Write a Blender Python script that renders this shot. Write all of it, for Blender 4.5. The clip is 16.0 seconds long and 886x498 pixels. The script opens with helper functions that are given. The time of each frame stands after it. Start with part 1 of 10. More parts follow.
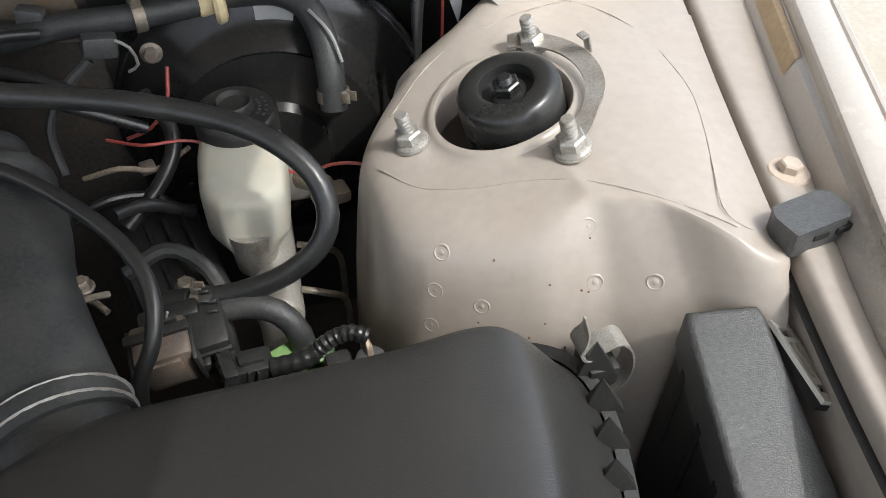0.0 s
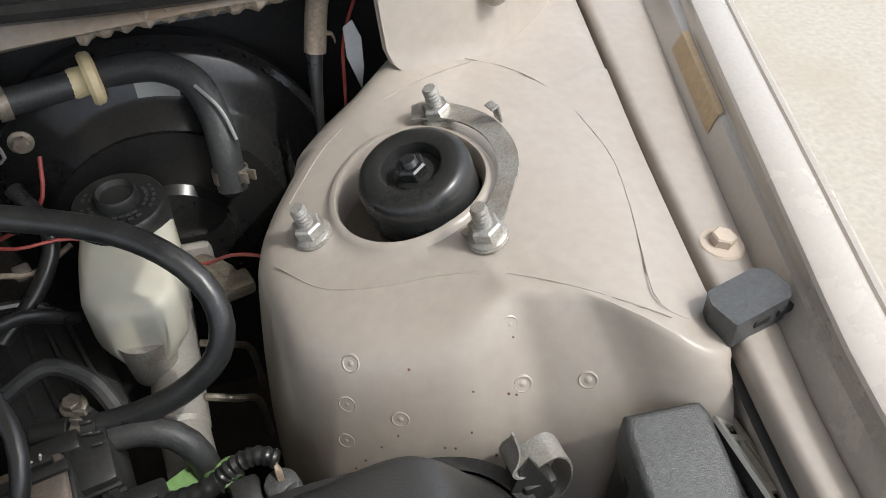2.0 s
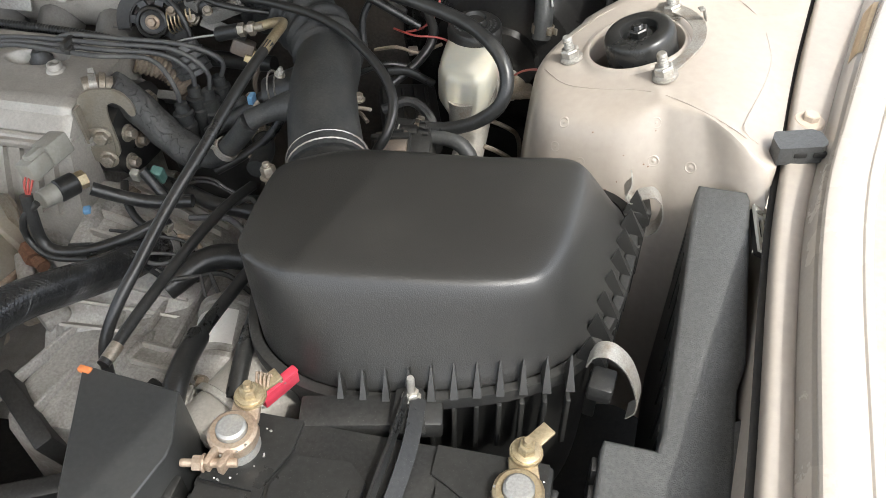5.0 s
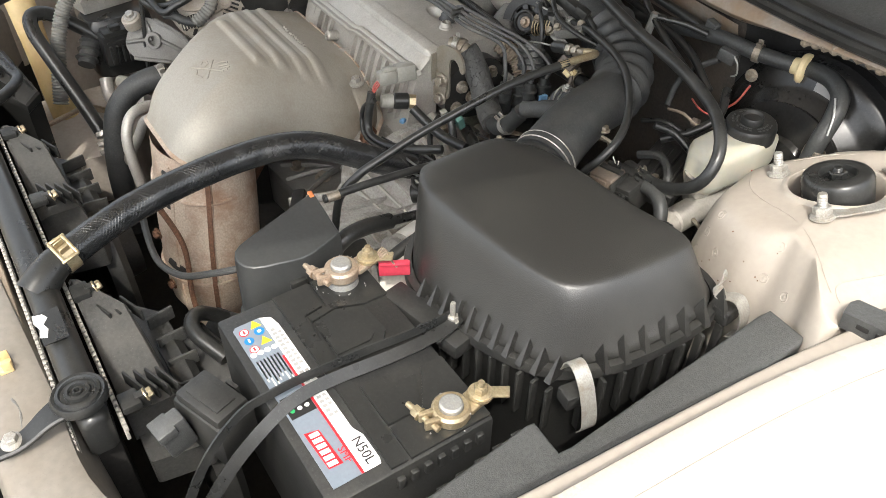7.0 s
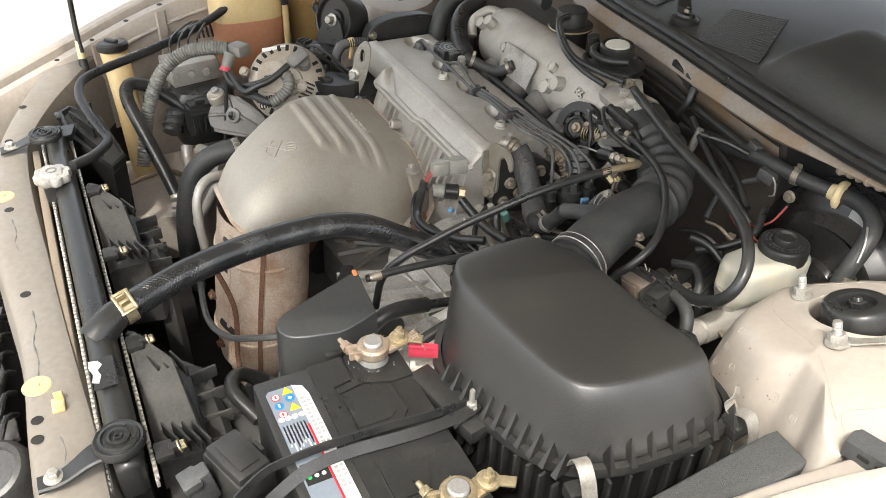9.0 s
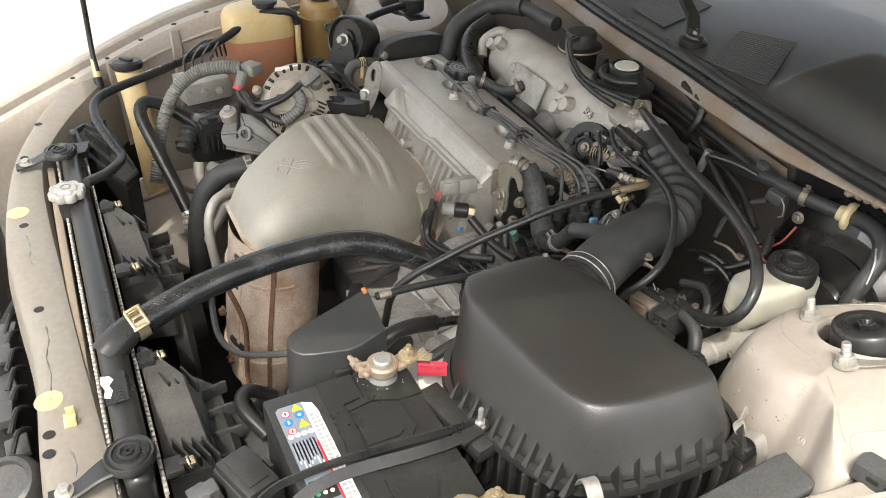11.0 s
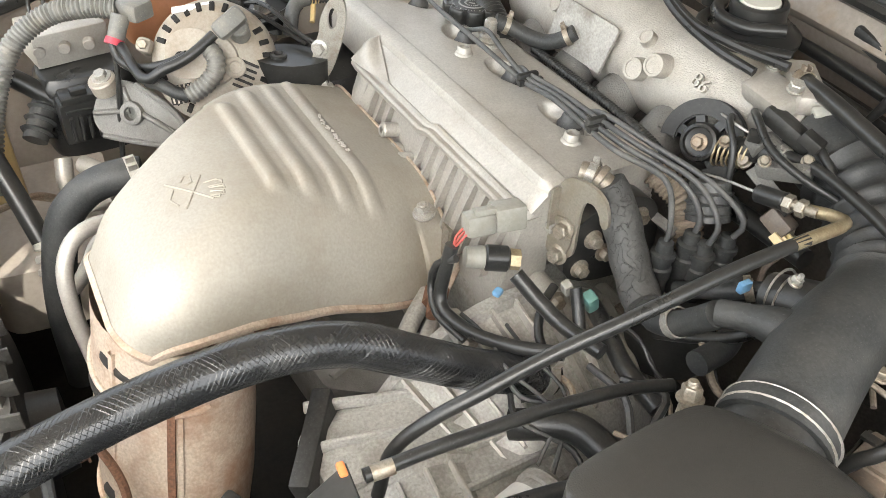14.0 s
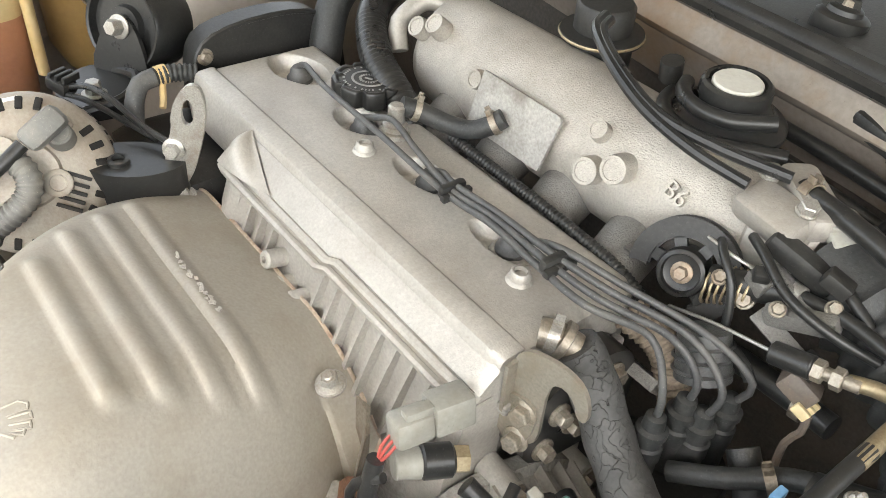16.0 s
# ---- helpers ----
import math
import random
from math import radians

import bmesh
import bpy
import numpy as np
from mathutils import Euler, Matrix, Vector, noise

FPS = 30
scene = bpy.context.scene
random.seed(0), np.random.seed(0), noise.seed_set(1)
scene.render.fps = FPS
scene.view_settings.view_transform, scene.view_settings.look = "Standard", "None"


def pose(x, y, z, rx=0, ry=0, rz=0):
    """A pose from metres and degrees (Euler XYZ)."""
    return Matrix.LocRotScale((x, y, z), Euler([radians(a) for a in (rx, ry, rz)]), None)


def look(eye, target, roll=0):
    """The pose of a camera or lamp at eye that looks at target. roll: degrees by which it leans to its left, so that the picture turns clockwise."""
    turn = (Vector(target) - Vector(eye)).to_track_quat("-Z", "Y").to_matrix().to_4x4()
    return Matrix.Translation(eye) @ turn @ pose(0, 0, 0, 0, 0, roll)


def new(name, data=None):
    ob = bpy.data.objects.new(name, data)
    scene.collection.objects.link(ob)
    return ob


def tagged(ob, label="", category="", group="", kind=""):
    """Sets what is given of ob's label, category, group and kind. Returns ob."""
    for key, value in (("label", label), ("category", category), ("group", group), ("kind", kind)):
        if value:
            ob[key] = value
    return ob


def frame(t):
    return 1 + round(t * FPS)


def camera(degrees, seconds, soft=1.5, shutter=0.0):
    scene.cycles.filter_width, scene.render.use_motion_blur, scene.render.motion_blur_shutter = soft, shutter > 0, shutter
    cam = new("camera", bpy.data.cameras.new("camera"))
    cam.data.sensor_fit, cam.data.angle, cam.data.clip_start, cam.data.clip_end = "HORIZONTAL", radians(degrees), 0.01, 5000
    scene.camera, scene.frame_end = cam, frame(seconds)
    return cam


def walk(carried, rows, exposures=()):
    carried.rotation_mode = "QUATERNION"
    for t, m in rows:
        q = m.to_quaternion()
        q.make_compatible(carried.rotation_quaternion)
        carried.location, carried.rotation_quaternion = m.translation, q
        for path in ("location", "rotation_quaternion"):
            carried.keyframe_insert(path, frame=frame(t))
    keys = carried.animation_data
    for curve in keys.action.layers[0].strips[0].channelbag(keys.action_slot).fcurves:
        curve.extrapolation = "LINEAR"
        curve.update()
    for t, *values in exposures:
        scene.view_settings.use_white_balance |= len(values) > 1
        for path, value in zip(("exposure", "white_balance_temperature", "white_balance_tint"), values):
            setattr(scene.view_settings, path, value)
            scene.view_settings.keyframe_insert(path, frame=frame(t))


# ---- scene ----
cam = camera(58.4, 16.0, soft=0.7)
PATH = [
    (0, (0.546, 0.32, 1.246), (0.839, 1.715, -0.157), 1.0),
    (0.5, (0.574, 0.363, 1.238), (0.904, 1.76, -0.155), 0.6),
    (1, (0.579, 0.371, 1.237), (0.965, 1.761, -0.148), 0.8),
    (1.5, (0.579, 0.38, 1.237), (0.999, 1.761, -0.147), 0.9),
    (2, (0.583, 0.382, 1.246), (1.014, 1.775, -0.124), 0.5),
    (2.5, (0.578, 0.374, 1.248), (1.012, 1.785, -0.102), 0.4),
    (3, (0.579, 0.366, 1.252), (1.001, 1.778, -0.099), 0.4),
    (3.5, (0.591, 0.368, 1.262), (0.965, 1.775, -0.109), 0.6),
    (4, (0.59, 0.351, 1.258), (0.835, 1.751, -0.149), 0.2),
    (4.5, (0.601, 0.189, 1.275), (0.622, 1.572, -0.17), -1.3),
    (5, (0.637, 0.014, 1.363), (0.327, 1.397, -0.048), -0.9),
    (5.2, (0.662, 0.015, 1.367), (0.187, 1.361, -0.034), -0.1),
    (7.3, (1.019, 0.041, 1.455), (-0.271, 0.829, 0.145), 0.6),
    (7.5, (1.02, 0.046, 1.462), (-0.295, 0.817, 0.167), 0.8),
    (8, (1.019, 0.055, 1.474), (-0.34, 0.821, 0.222), 1.6),
    (8.5, (1.044, 0.041, 1.484), (-0.358, 0.804, 0.28), 2.1),
    (9, (1.046, 0.046, 1.487), (-0.381, 0.806, 0.309), 2.4),
    (11.5, (1.05, 0.041, 1.494), (-0.414, 0.789, 0.356), 2.2),
    (12, (1.049, 0.038, 1.495), (-0.42, 0.784, 0.361), 2.1),
    (12.5, (1.046, 0.029, 1.493), (-0.419, 0.777, 0.356), 2.0),
    (13, (0.991, 0.027, 1.466), (-0.452, 0.786, 0.307), 2.0),
    (13.5, (0.777, 0.103, 1.363), (-0.609, 0.882, 0.149), 2.5),
    (14, (0.56, 0.216, 1.294), (-0.749, 1.031, 0.021), 3.7),
    (14.5, (0.442, 0.297, 1.261), (-0.809, 1.178, -0.027), 4.7),
    (15, (0.4, 0.321, 1.262), (-0.812, 1.264, -0.018), 5.3),
    (15.5, (0.36, 0.327, 1.268), (-0.826, 1.323, 0.002), 5.5),
    (16, (0.346, 0.331, 1.273), (-0.812, 1.363, 0.011), 5.8),
]
EXPOSURE = [(0, 1.18, 6200, 9), (1.0, 1.03, 6200, 9), (2.0, 0.92, 6200, 9), (3.5, 0.97, 6200, 9), (4.0, 1.15, 6200, 9), (4.5, 1.42, 6250, 8), (5, 1.60, 6350, 8), (7.3, 1.74, 6600, 8), (13, 1.68, 6700, 8), (13.5, 1.95, 6700, 8), (14, 2.5, 6750, 7), (16, 2.5, 6750, 7)]
walk(cam, [(t, look(eye, target, roll)) for t, eye, target, roll in PATH], EXPOSURE)
# ---------------------------------------------------------------- world and light
SUN_DIR = Vector((0.43, -0.37, 0.82)).normalized()
world = bpy.data.worlds.new("sky")
scene.world = world
world.use_nodes = True
wn = world.node_tree
bg = wn.nodes["Background"]
sky = wn.nodes.new("ShaderNodeTexSky")
sky.sky_type, sky.sun_disc = "NISHITA", False
sky.sun_elevation = math.asin(SUN_DIR.z)
sky.sun_rotation = math.atan2(SUN_DIR.x, SUN_DIR.y)
sky.air_density, sky.dust_density, sky.ozone_density = 1.0, 4.0, 0.6
haze = wn.nodes.new("ShaderNodeHueSaturation")
haze.inputs["Saturation"].default_value = 0.35
wn.links.new(sky.outputs[0], haze.inputs["Color"])
wn.links.new(haze.outputs[0], bg.inputs[0])
bg.inputs[1].default_value = 0.15
sun = bpy.data.lights.new("sun", "SUN")
sun.energy, sun.angle, sun.color = 1.0, radians(0.53), (1.0, 0.95, 0.87)
sun_ob = new("sun", sun)
sun_ob.rotation_euler = SUN_DIR.to_track_quat("Z", "Y").to_euler()


# ---------------------------------------------------------------- materials
def material(name, base, rough=0.5, metal=0.0, vary=0.15, scale=30.0, bump=0.0, bump_scale=400.0, dirt=None,
             dirt_amount=0.4, dirt_scale=12.0, coat=0.0, spec=0.5, trans=0.0, sss=0.0, rough_vary=0.12, speck=0.3):
    """A procedural surface: base colour with fine grain, larger blotches of dirt, and fine relief."""
    m = bpy.data.materials.new(name)
    m.use_nodes = True
    nt = m.node_tree
    p = nt.nodes["Principled BSDF"]
    tc = nt.nodes.new("ShaderNodeTexCoord")
    g = nt.nodes.new("ShaderNodeNewGeometry")
    n1 = nt.nodes.new("ShaderNodeTexNoise")
    n1.inputs["Scale"].default_value, n1.inputs["Detail"].default_value = scale * 6, 5
    nt.links.new(g.outputs["Position"], n1.inputs["Vector"])
    n2 = nt.nodes.new("ShaderNodeTexNoise")
    n2.inputs["Scale"].default_value, n2.inputs["Detail"].default_value, n2.inputs["Roughness"].default_value = dirt_scale, 8, 0.65
    nt.links.new(g.outputs["Position"], n2.inputs["Vector"])
    r1 = nt.nodes.new("ShaderNodeValToRGB")
    a = [max(0, c * (1 - vary)) for c in base]
    b = [min(1, c * (1 + vary)) for c in base]
    r1.color_ramp.elements[0].position, r1.color_ramp.elements[1].position = 0.3, 0.7
    r1.color_ramp.elements[0].color, r1.color_ramp.elements[1].color = (*a, 1), (*b, 1)
    nt.links.new(n1.outputs[0], r1.inputs[0])
    mix = nt.nodes.new("ShaderNodeMixRGB")
    d = dirt or tuple(c * 0.75 + 0.02 for c in base)
    mix.inputs[2].default_value = (*d, 1)
    r2 = nt.nodes.new("ShaderNodeValToRGB")
    r2.color_ramp.elements[0].position, r2.color_ramp.elements[1].position = 0.46, 0.68
    r2.color_ramp.elements[0].color = (0, 0, 0, 1)
    r2.color_ramp.elements[1].color = (dirt_amount, dirt_amount, dirt_amount, 1)
    nt.links.new(n2.outputs[0], r2.inputs[0])
    nt.links.new(r2.outputs[0], mix.inputs[0])
    nt.links.new(r1.outputs[0], mix.inputs[1])
    # fine specks of dust and wear
    n4 = nt.nodes.new("ShaderNodeTexNoise")
    n4.inputs["Scale"].default_value, n4.inputs["Detail"].default_value, n4.inputs["Roughness"].default_value = 520, 4, 0.75
    nt.links.new(g.outputs["Position"], n4.inputs["Vector"])
    r4 = nt.nodes.new("ShaderNodeValToRGB")
    r4.color_ramp.elements[0].position, r4.color_ramp.elements[1].position = 0.60, 0.70
    r4.color_ramp.elements[0].color, r4.color_ramp.elements[1].color = (0, 0, 0, 1), (speck, speck, speck, 1)
    nt.links.new(n4.outputs[0], r4.inputs[0])
    spots = nt.nodes.new("ShaderNodeMixRGB")
    spots.inputs[2].default_value = (*(c * 0.55 for c in d), 1) if sum(base) > 0.5 else (*(min(1, c * 2.2 + 0.03) for c in d), 1)
    nt.links.new(r4.outputs[0], spots.inputs[0])
    nt.links.new(mix.outputs[0], spots.inputs[1])
    nt.links.new(spots.outputs[0], p.inputs["Base Color"])
    mr = nt.nodes.new("ShaderNodeMapRange")
    mr.inputs["To Min"].default_value = max(0.03, rough - rough_vary)
    mr.inputs["To Max"].default_value = min(1, rough + rough_vary)
    nt.links.new(n2.outputs[0], mr.inputs[0])
    nt.links.new(mr.outputs[0], p.inputs["Roughness"])
    p.inputs["Metallic"].default_value = metal
    p.inputs["Coat Weight"].default_value = coat
    p.inputs["Coat Roughness"].default_value = 0.12
    p.inputs["Specular IOR Level"].default_value = spec
    p.inputs["Transmission Weight"].default_value = trans
    if sss:
        p.inputs["Subsurface Weight"].default_value = sss
        p.inputs["Subsurface Radius"].default_value = (0.01, 0.008, 0.005)
    if bump:
        n3 = nt.nodes.new("ShaderNodeTexNoise")
        n3.inputs["Scale"].default_value, n3.inputs["Detail"].default_value = bump_scale, 3
        nt.links.new(g.outputs["Position"], n3.inputs["Vector"])
        bp = nt.nodes.new("ShaderNodeBump")
        bp.inputs["Strength"].default_value, bp.inputs["Distance"].default_value = bump, 0.001
        nt.links.new(n3.outputs[0], bp.inputs["Height"])
        nt.links.new(bp.outputs[0], p.inputs["Normal"])
    return m


PAINT = material("beige_body_paint", (0.385, 0.345, 0.300), 0.34, 0.0, 0.05, 20, 0.03, 60, (0.315, 0.262, 0.208), 0.4, 6, coat=0.25, speck=0.14)
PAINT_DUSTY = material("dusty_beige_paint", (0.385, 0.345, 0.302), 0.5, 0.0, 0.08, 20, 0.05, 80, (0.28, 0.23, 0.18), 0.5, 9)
# Same beige body paint in a darker tone, used on the radiator support.
PAINT_DULL = material("darker_beige_paint", (0.215, 0.194, 0.168), 0.5, 0.0, 0.09, 20, 0.06, 80, (0.19, 0.158, 0.122), 0.55, 9)
FENDER = material("champagne_outer_paint", (0.425, 0.39, 0.345), 0.26, 0.0, 0.04, 60, 0.0, 60, (0.48, 0.43, 0.37), 0.3, 10, coat=0.5, speck=0.1)
PLASTIC = material("grained_black_plastic", (0.0225, 0.0222, 0.0212), 0.35, 0.0, 0.12, 60, 0.34, 950, (0.046, 0.045, 0.041), 0.5, 7, spec=0.75, speck=0.07, rough_vary=0.08)
PLASTIC_GREY = material("grained_dark_grey_plastic", (0.068, 0.070, 0.0695), 0.40, 0.0, 0.25, 60, 0.5, 1000, (0.040, 0.039, 0.036), 0.4, 14, spec=0.65)
PLASTIC_DULL = material("dusty_black_plastic", (0.021, 0.0212, 0.0206), 0.46, 0.0, 0.3, 50, 0.12, 500, (0.058, 0.056, 0.050), 0.45, 16)
# Dusty grey plastic, lightened for the sky sheen on the cover's flat top.
COVER_GREY = material("dusty_grey_sky_sheen_plastic", (0.038, 0.040, 0.0405), 0.33, 0.0, 0.12, 40, 0.05, 400, (0.060, 0.059, 0.056), 0.5, 12, speck=0.12)
SATIN = material("smooth_satin_black_plastic", (0.0205, 0.0210, 0.0205), 0.30, 0.0, 0.2, 40, 0.03, 300, (0.045, 0.044, 0.041), 0.35, 12)
RUBBER = material("black_rubber", (0.0185, 0.0192, 0.0192), 0.30, 0.0, 0.25, 60, 0.12, 700, (0.058, 0.057, 0.053), 0.4, 20)
RUBBER_MATT = material("dusty_matt_rubber", (0.033, 0.035, 0.0355), 0.52, 0.0, 0.25, 60, 0.25, 500, (0.085, 0.083, 0.076), 0.5, 25)
BOOSTER = material("glossy_black_enamel", (0.018, 0.018, 0.018), 0.22, 0.0, 0.2, 40, 0.0, 100, (0.03, 0.028, 0.024), 0.35, 12)
# Near-black that stands in for shade inside gaps, slots and the deep bay.
DARK = material("grimy_void_shade", (0.014, 0.013, 0.012), 0.8, 0.0, 0.4, 20, 0.2, 80, (0.04, 0.033, 0.026), 0.5, 14)
ALU = material("dull_cast_aluminium", (0.45, 0.432, 0.395), 0.42, 0.30, 0.10, 60, 0.30, 700, (0.30, 0.272, 0.235), 0.6, 9)
ALU_CAST = material("sand_cast_aluminium", (0.50, 0.475, 0.43), 0.44, 0.35, 0.12, 90, 1.0, 700, (0.25, 0.22, 0.18), 0.5, 11)
ALU_GRIMY = material("grimy_gearbox_aluminium", (0.40, 0.39, 0.365), 0.5, 0.2, 0.2, 60, 0.4, 300, (0.16, 0.14, 0.115), 0.7, 22)
STEEL = material("zinc_plated_steel", (0.41, 0.40, 0.37), 0.34, 0.5, 0.2, 120, 0.1, 500, (0.25, 0.20, 0.145), 0.6, 60)
STEEL_OLD = material("tarnished_steel", (0.33, 0.30, 0.25), 0.46, 0.6, 0.2, 80, 0.2, 400, (0.19, 0.12, 0.07), 0.6, 40)
BRONZE = material("yellow_passivated_steel", (0.45, 0.38, 0.25), 0.42, 0.7, 0.15, 80, 0.1, 300, (0.25, 0.15, 0.08), 0.5, 45)
SHIELD = material("pressed_aluminised_shield", (0.40, 0.375, 0.325), 0.58, 0.32, 0.08, 60, 0.12, 400, (0.31, 0.265, 0.20), 0.6, 9, rough_vary=0.10)
SHIELD_RUST = material("heat_stained_shield", (0.52, 0.43, 0.345), 0.5, 0.25, 0.18, 60, 0.2, 200, (0.30, 0.155, 0.085), 0.75, 16)
RUST = material("rusty_iron", (0.17, 0.085, 0.05), 0.85, 0.1, 0.35, 60, 0.5, 300, (0.09, 0.05, 0.035), 0.6, 30)
COPPER = material("corroded_copper_lug", (0.36, 0.275, 0.205), 0.5, 0.5, 0.2, 80, 0.3, 300, (0.36, 0.33, 0.27), 0.65, 60)
LEAD = material("oxidised_lead", (0.36, 0.36, 0.35), 0.5, 0.6, 0.15, 80, 0.2, 400, (0.5, 0.46, 0.38), 0.5, 70)
RESERVOIR = material("milky_plastic", (0.49, 0.485, 0.42), 0.30, 0.0, 0.03, 20, 0.02, 60, (0.60, 0.55, 0.42), 0.5, 20, sss=0.25, speck=0.05)
YELLOWED = material("yellowed_tank_plastic", (0.60, 0.46, 0.24), 0.42, 0.0, 0.05, 20, 0.03, 60, (0.50, 0.33, 0.12), 0.5, 14, sss=0.2)
COOLANT = material("tank_with_red_coolant", (0.46, 0.22, 0.13), 0.4, 0.0, 0.06, 20, 0.03, 60, (0.42, 0.20, 0.08), 0.5, 16, sss=0.2)
WAX = material("cream_plastic", (0.72, 0.60, 0.36), 0.42, 0.0, 0.06, 40, 0.02, 100, (0.60, 0.46, 0.24), 0.5, 50)
WHITE = material("off_white_plastic", (0.68, 0.67, 0.61), 0.4, 0.0, 0.05, 40, 0.02, 100, (0.48, 0.44, 0.36), 0.5, 50)
CONN_GREY = material("grey_connector_plastic", (0.40, 0.40, 0.36), 0.42, 0.0, 0.08, 40, 0.03, 100, (0.28, 0.25, 0.20), 0.5, 40)
CONN_BROWN = material("dirty_brown_connector", (0.125, 0.105, 0.088), 0.55, 0.0, 0.15, 60, 0.1, 200, (0.2, 0.14, 0.1), 0.6, 50)
GREEN = material("green_plastic", (0.19, 0.33, 0.12), 0.4, 0.0, 0.1, 40, 0.02, 100, (0.14, 0.25, 0.07), 0.4, 40)
TEAL = material("teal_plastic", (0.095, 0.209, 0.185), 0.4, 0.0, 0.1, 40, 0.02, 100)
BLUE = material("blue_plastic", (0.145, 0.307, 0.499), 0.4, 0.0, 0.1, 40)
RED = material("red_plastic", (0.50, 0.045, 0.075), 0.35, 0.0, 0.08, 40)
RED_WIRE = material("red_wire", (0.40, 0.075, 0.06), 0.35, 0.0, 0.08, 40)
ORANGE = material("orange_tape", (0.75, 0.24, 0.08), 0.5, 0.0, 0.1, 40)
TAPE = material("brown_tape", (0.46, 0.34, 0.20), 0.55, 0.0, 0.1, 40, 0.1, 200)
CLOTH = material("dusty_loom_tape", (0.26, 0.21, 0.16), 0.8, 0.0, 0.2, 60, 0.4, 300)
FOAM = material("dusty_insulation_edge", (0.22, 0.18, 0.135), 0.95, 0.0, 0.3, 60, 1.0, 200, (0.36, 0.31, 0.25), 0.7, 40)
SEALANT = material("beige_seam_sealant", (0.50, 0.42, 0.34), 0.55, 0.0, 0.05, 40, 0.1, 120, (0.40, 0.31, 0.22), 0.6, 30)
RUSTY_PAINT = material("stained_firewall_paint", (0.27, 0.232, 0.195), 0.5, 0.0, 0.12, 30, 0.2, 90, (0.23, 0.135, 0.06), 0.85, 9)
LABEL_GREY = material("grey_label", (0.18, 0.21, 0.25), 0.35, 0.0, 0.05, 40)
LABEL_WHITE = material("white_label", (0.78, 0.77, 0.74), 0.35, 0.0, 0.04, 40)
LABEL_RED = material("red_print", (0.55, 0.02, 0.03), 0.35, 0.0, 0.04, 40)
LABEL_BLUE = material("blue_print", (0.01, 0.17, 0.42), 0.35, 0.0, 0.04, 40)
LABEL_YELLOW = material("yellow_print", (0.78, 0.62, 0.03), 0.35, 0.0, 0.04, 40)
LABEL_BLACK = material("black_print", (0.02, 0.02, 0.02), 0.4, 0.0, 0.04, 40)
LABEL_SILVER = material("silver_label", (0.34, 0.34, 0.33), 0.35, 0.3, 0.04, 40)
LABEL_GREEN = material("green_print", (0.03, 0.40, 0.12), 0.35, 0.0, 0.04, 40)
LEAD_GREY = material("dusty_grey_silicone", (0.070, 0.071, 0.072), 0.48, 0.0, 0.15, 60, 0.1, 300, (0.16, 0.155, 0.14), 0.5, 30)
COWL_MAT = material("weathered_cowl_plastic", (0.055, 0.0565, 0.056), 0.42, 0.0, 0.2, 60, 0.25, 500, (0.085, 0.083, 0.077), 0.5, 7)
AMBER = material("amber_fluid_bottle", (0.34, 0.22, 0.085), 0.4, 0.0, 0.06, 20, 0.03, 60, (0.24, 0.16, 0.07), 0.5, 14, sss=0.15)
ALTERNATOR = material("stained_alternator_casting", (0.37, 0.335, 0.285), 0.5, 0.2, 0.1, 60, 0.2, 500, (0.22, 0.165, 0.115), 0.6, 22)
MAT = material("black_sound_mat", (0.016, 0.016, 0.016), 0.6, 0.0, 0.3, 40, 0.3, 150, (0.03, 0.027, 0.023), 0.5, 14)
BOOT_GREY = material("grey_rubber_boot", (0.16, 0.16, 0.15), 0.5, 0.0, 0.1, 40, 0.1, 200, (0.26, 0.24, 0.20), 0.5, 40)
# Cast metal darkened to carry the intake runners' shade; other dark castings use it.
RUNNER = material("dark_shaded_cast", (0.20, 0.195, 0.183), 0.5, 0.3, 0.14, 90, 0.8, 700, (0.10, 0.09, 0.075), 0.6, 14)
FIREWALL = material("grimy_firewall_mat", (0.072, 0.064, 0.055), 0.7, 0.0, 0.3, 40, 0.5, 120, (0.115, 0.088, 0.064), 0.7, 11)
CONCRETE = material("pale_sunlit_concrete", (0.40, 0.365, 0.305), 0.85, 0.0, 0.10, 8, 0.4, 60, (0.36, 0.315, 0.245), 0.7, 2.5)


# ---------------------------------------------------------------- mesh helpers
def V(*a):
    return Vector(a)


def thing(name, label, category, at=(0, 0, 0), group="", kind=""):
    return tagged(bpy_empty(name, at), label, category, group, kind)


def bpy_empty(name, at):
    ob = new(name)
    ob.location = at
    ob.empty_display_size = 0.02
    return ob


def part(name, bm, mat, parent=None, label="", angle=38):
    """Links a bmesh, in world places, as one mesh object under its parent."""
    bmesh.ops.recalc_face_normals(bm, faces=bm.faces)
    me = bpy.data.meshes.new(name)
    bm.to_mesh(me)
    bm.free()
    for p in me.polygons:
        p.use_smooth = True
    me.set_sharp_from_angle(angle=radians(angle))
    me.materials.append(mat)
    ob = new(name, me)
    if parent is not None:
        ob.parent = parent
        at = parent.location.copy()
        q = parent.parent
        while q is not None:
            at += q.location
            q = q.parent
        me.transform(Matrix.Translation(-at))
    if label:
        ob["label"] = label
    return ob


def single(name, bm, mat, label, category, group="", kind="", angle=38):
    return tagged(part(name, bm, mat, angle=angle), label, category, group, kind)


def axes(n, up=(0, 0, 1)):
    """Two unit vectors across the direction n."""
    n = Vector(n).normalized()
    u = Vector(up)
    if abs(n.dot(u)) > 0.95:
        u = V(1, 0, 0)
    a = u.cross(n).normalized()
    return a, n.cross(a)


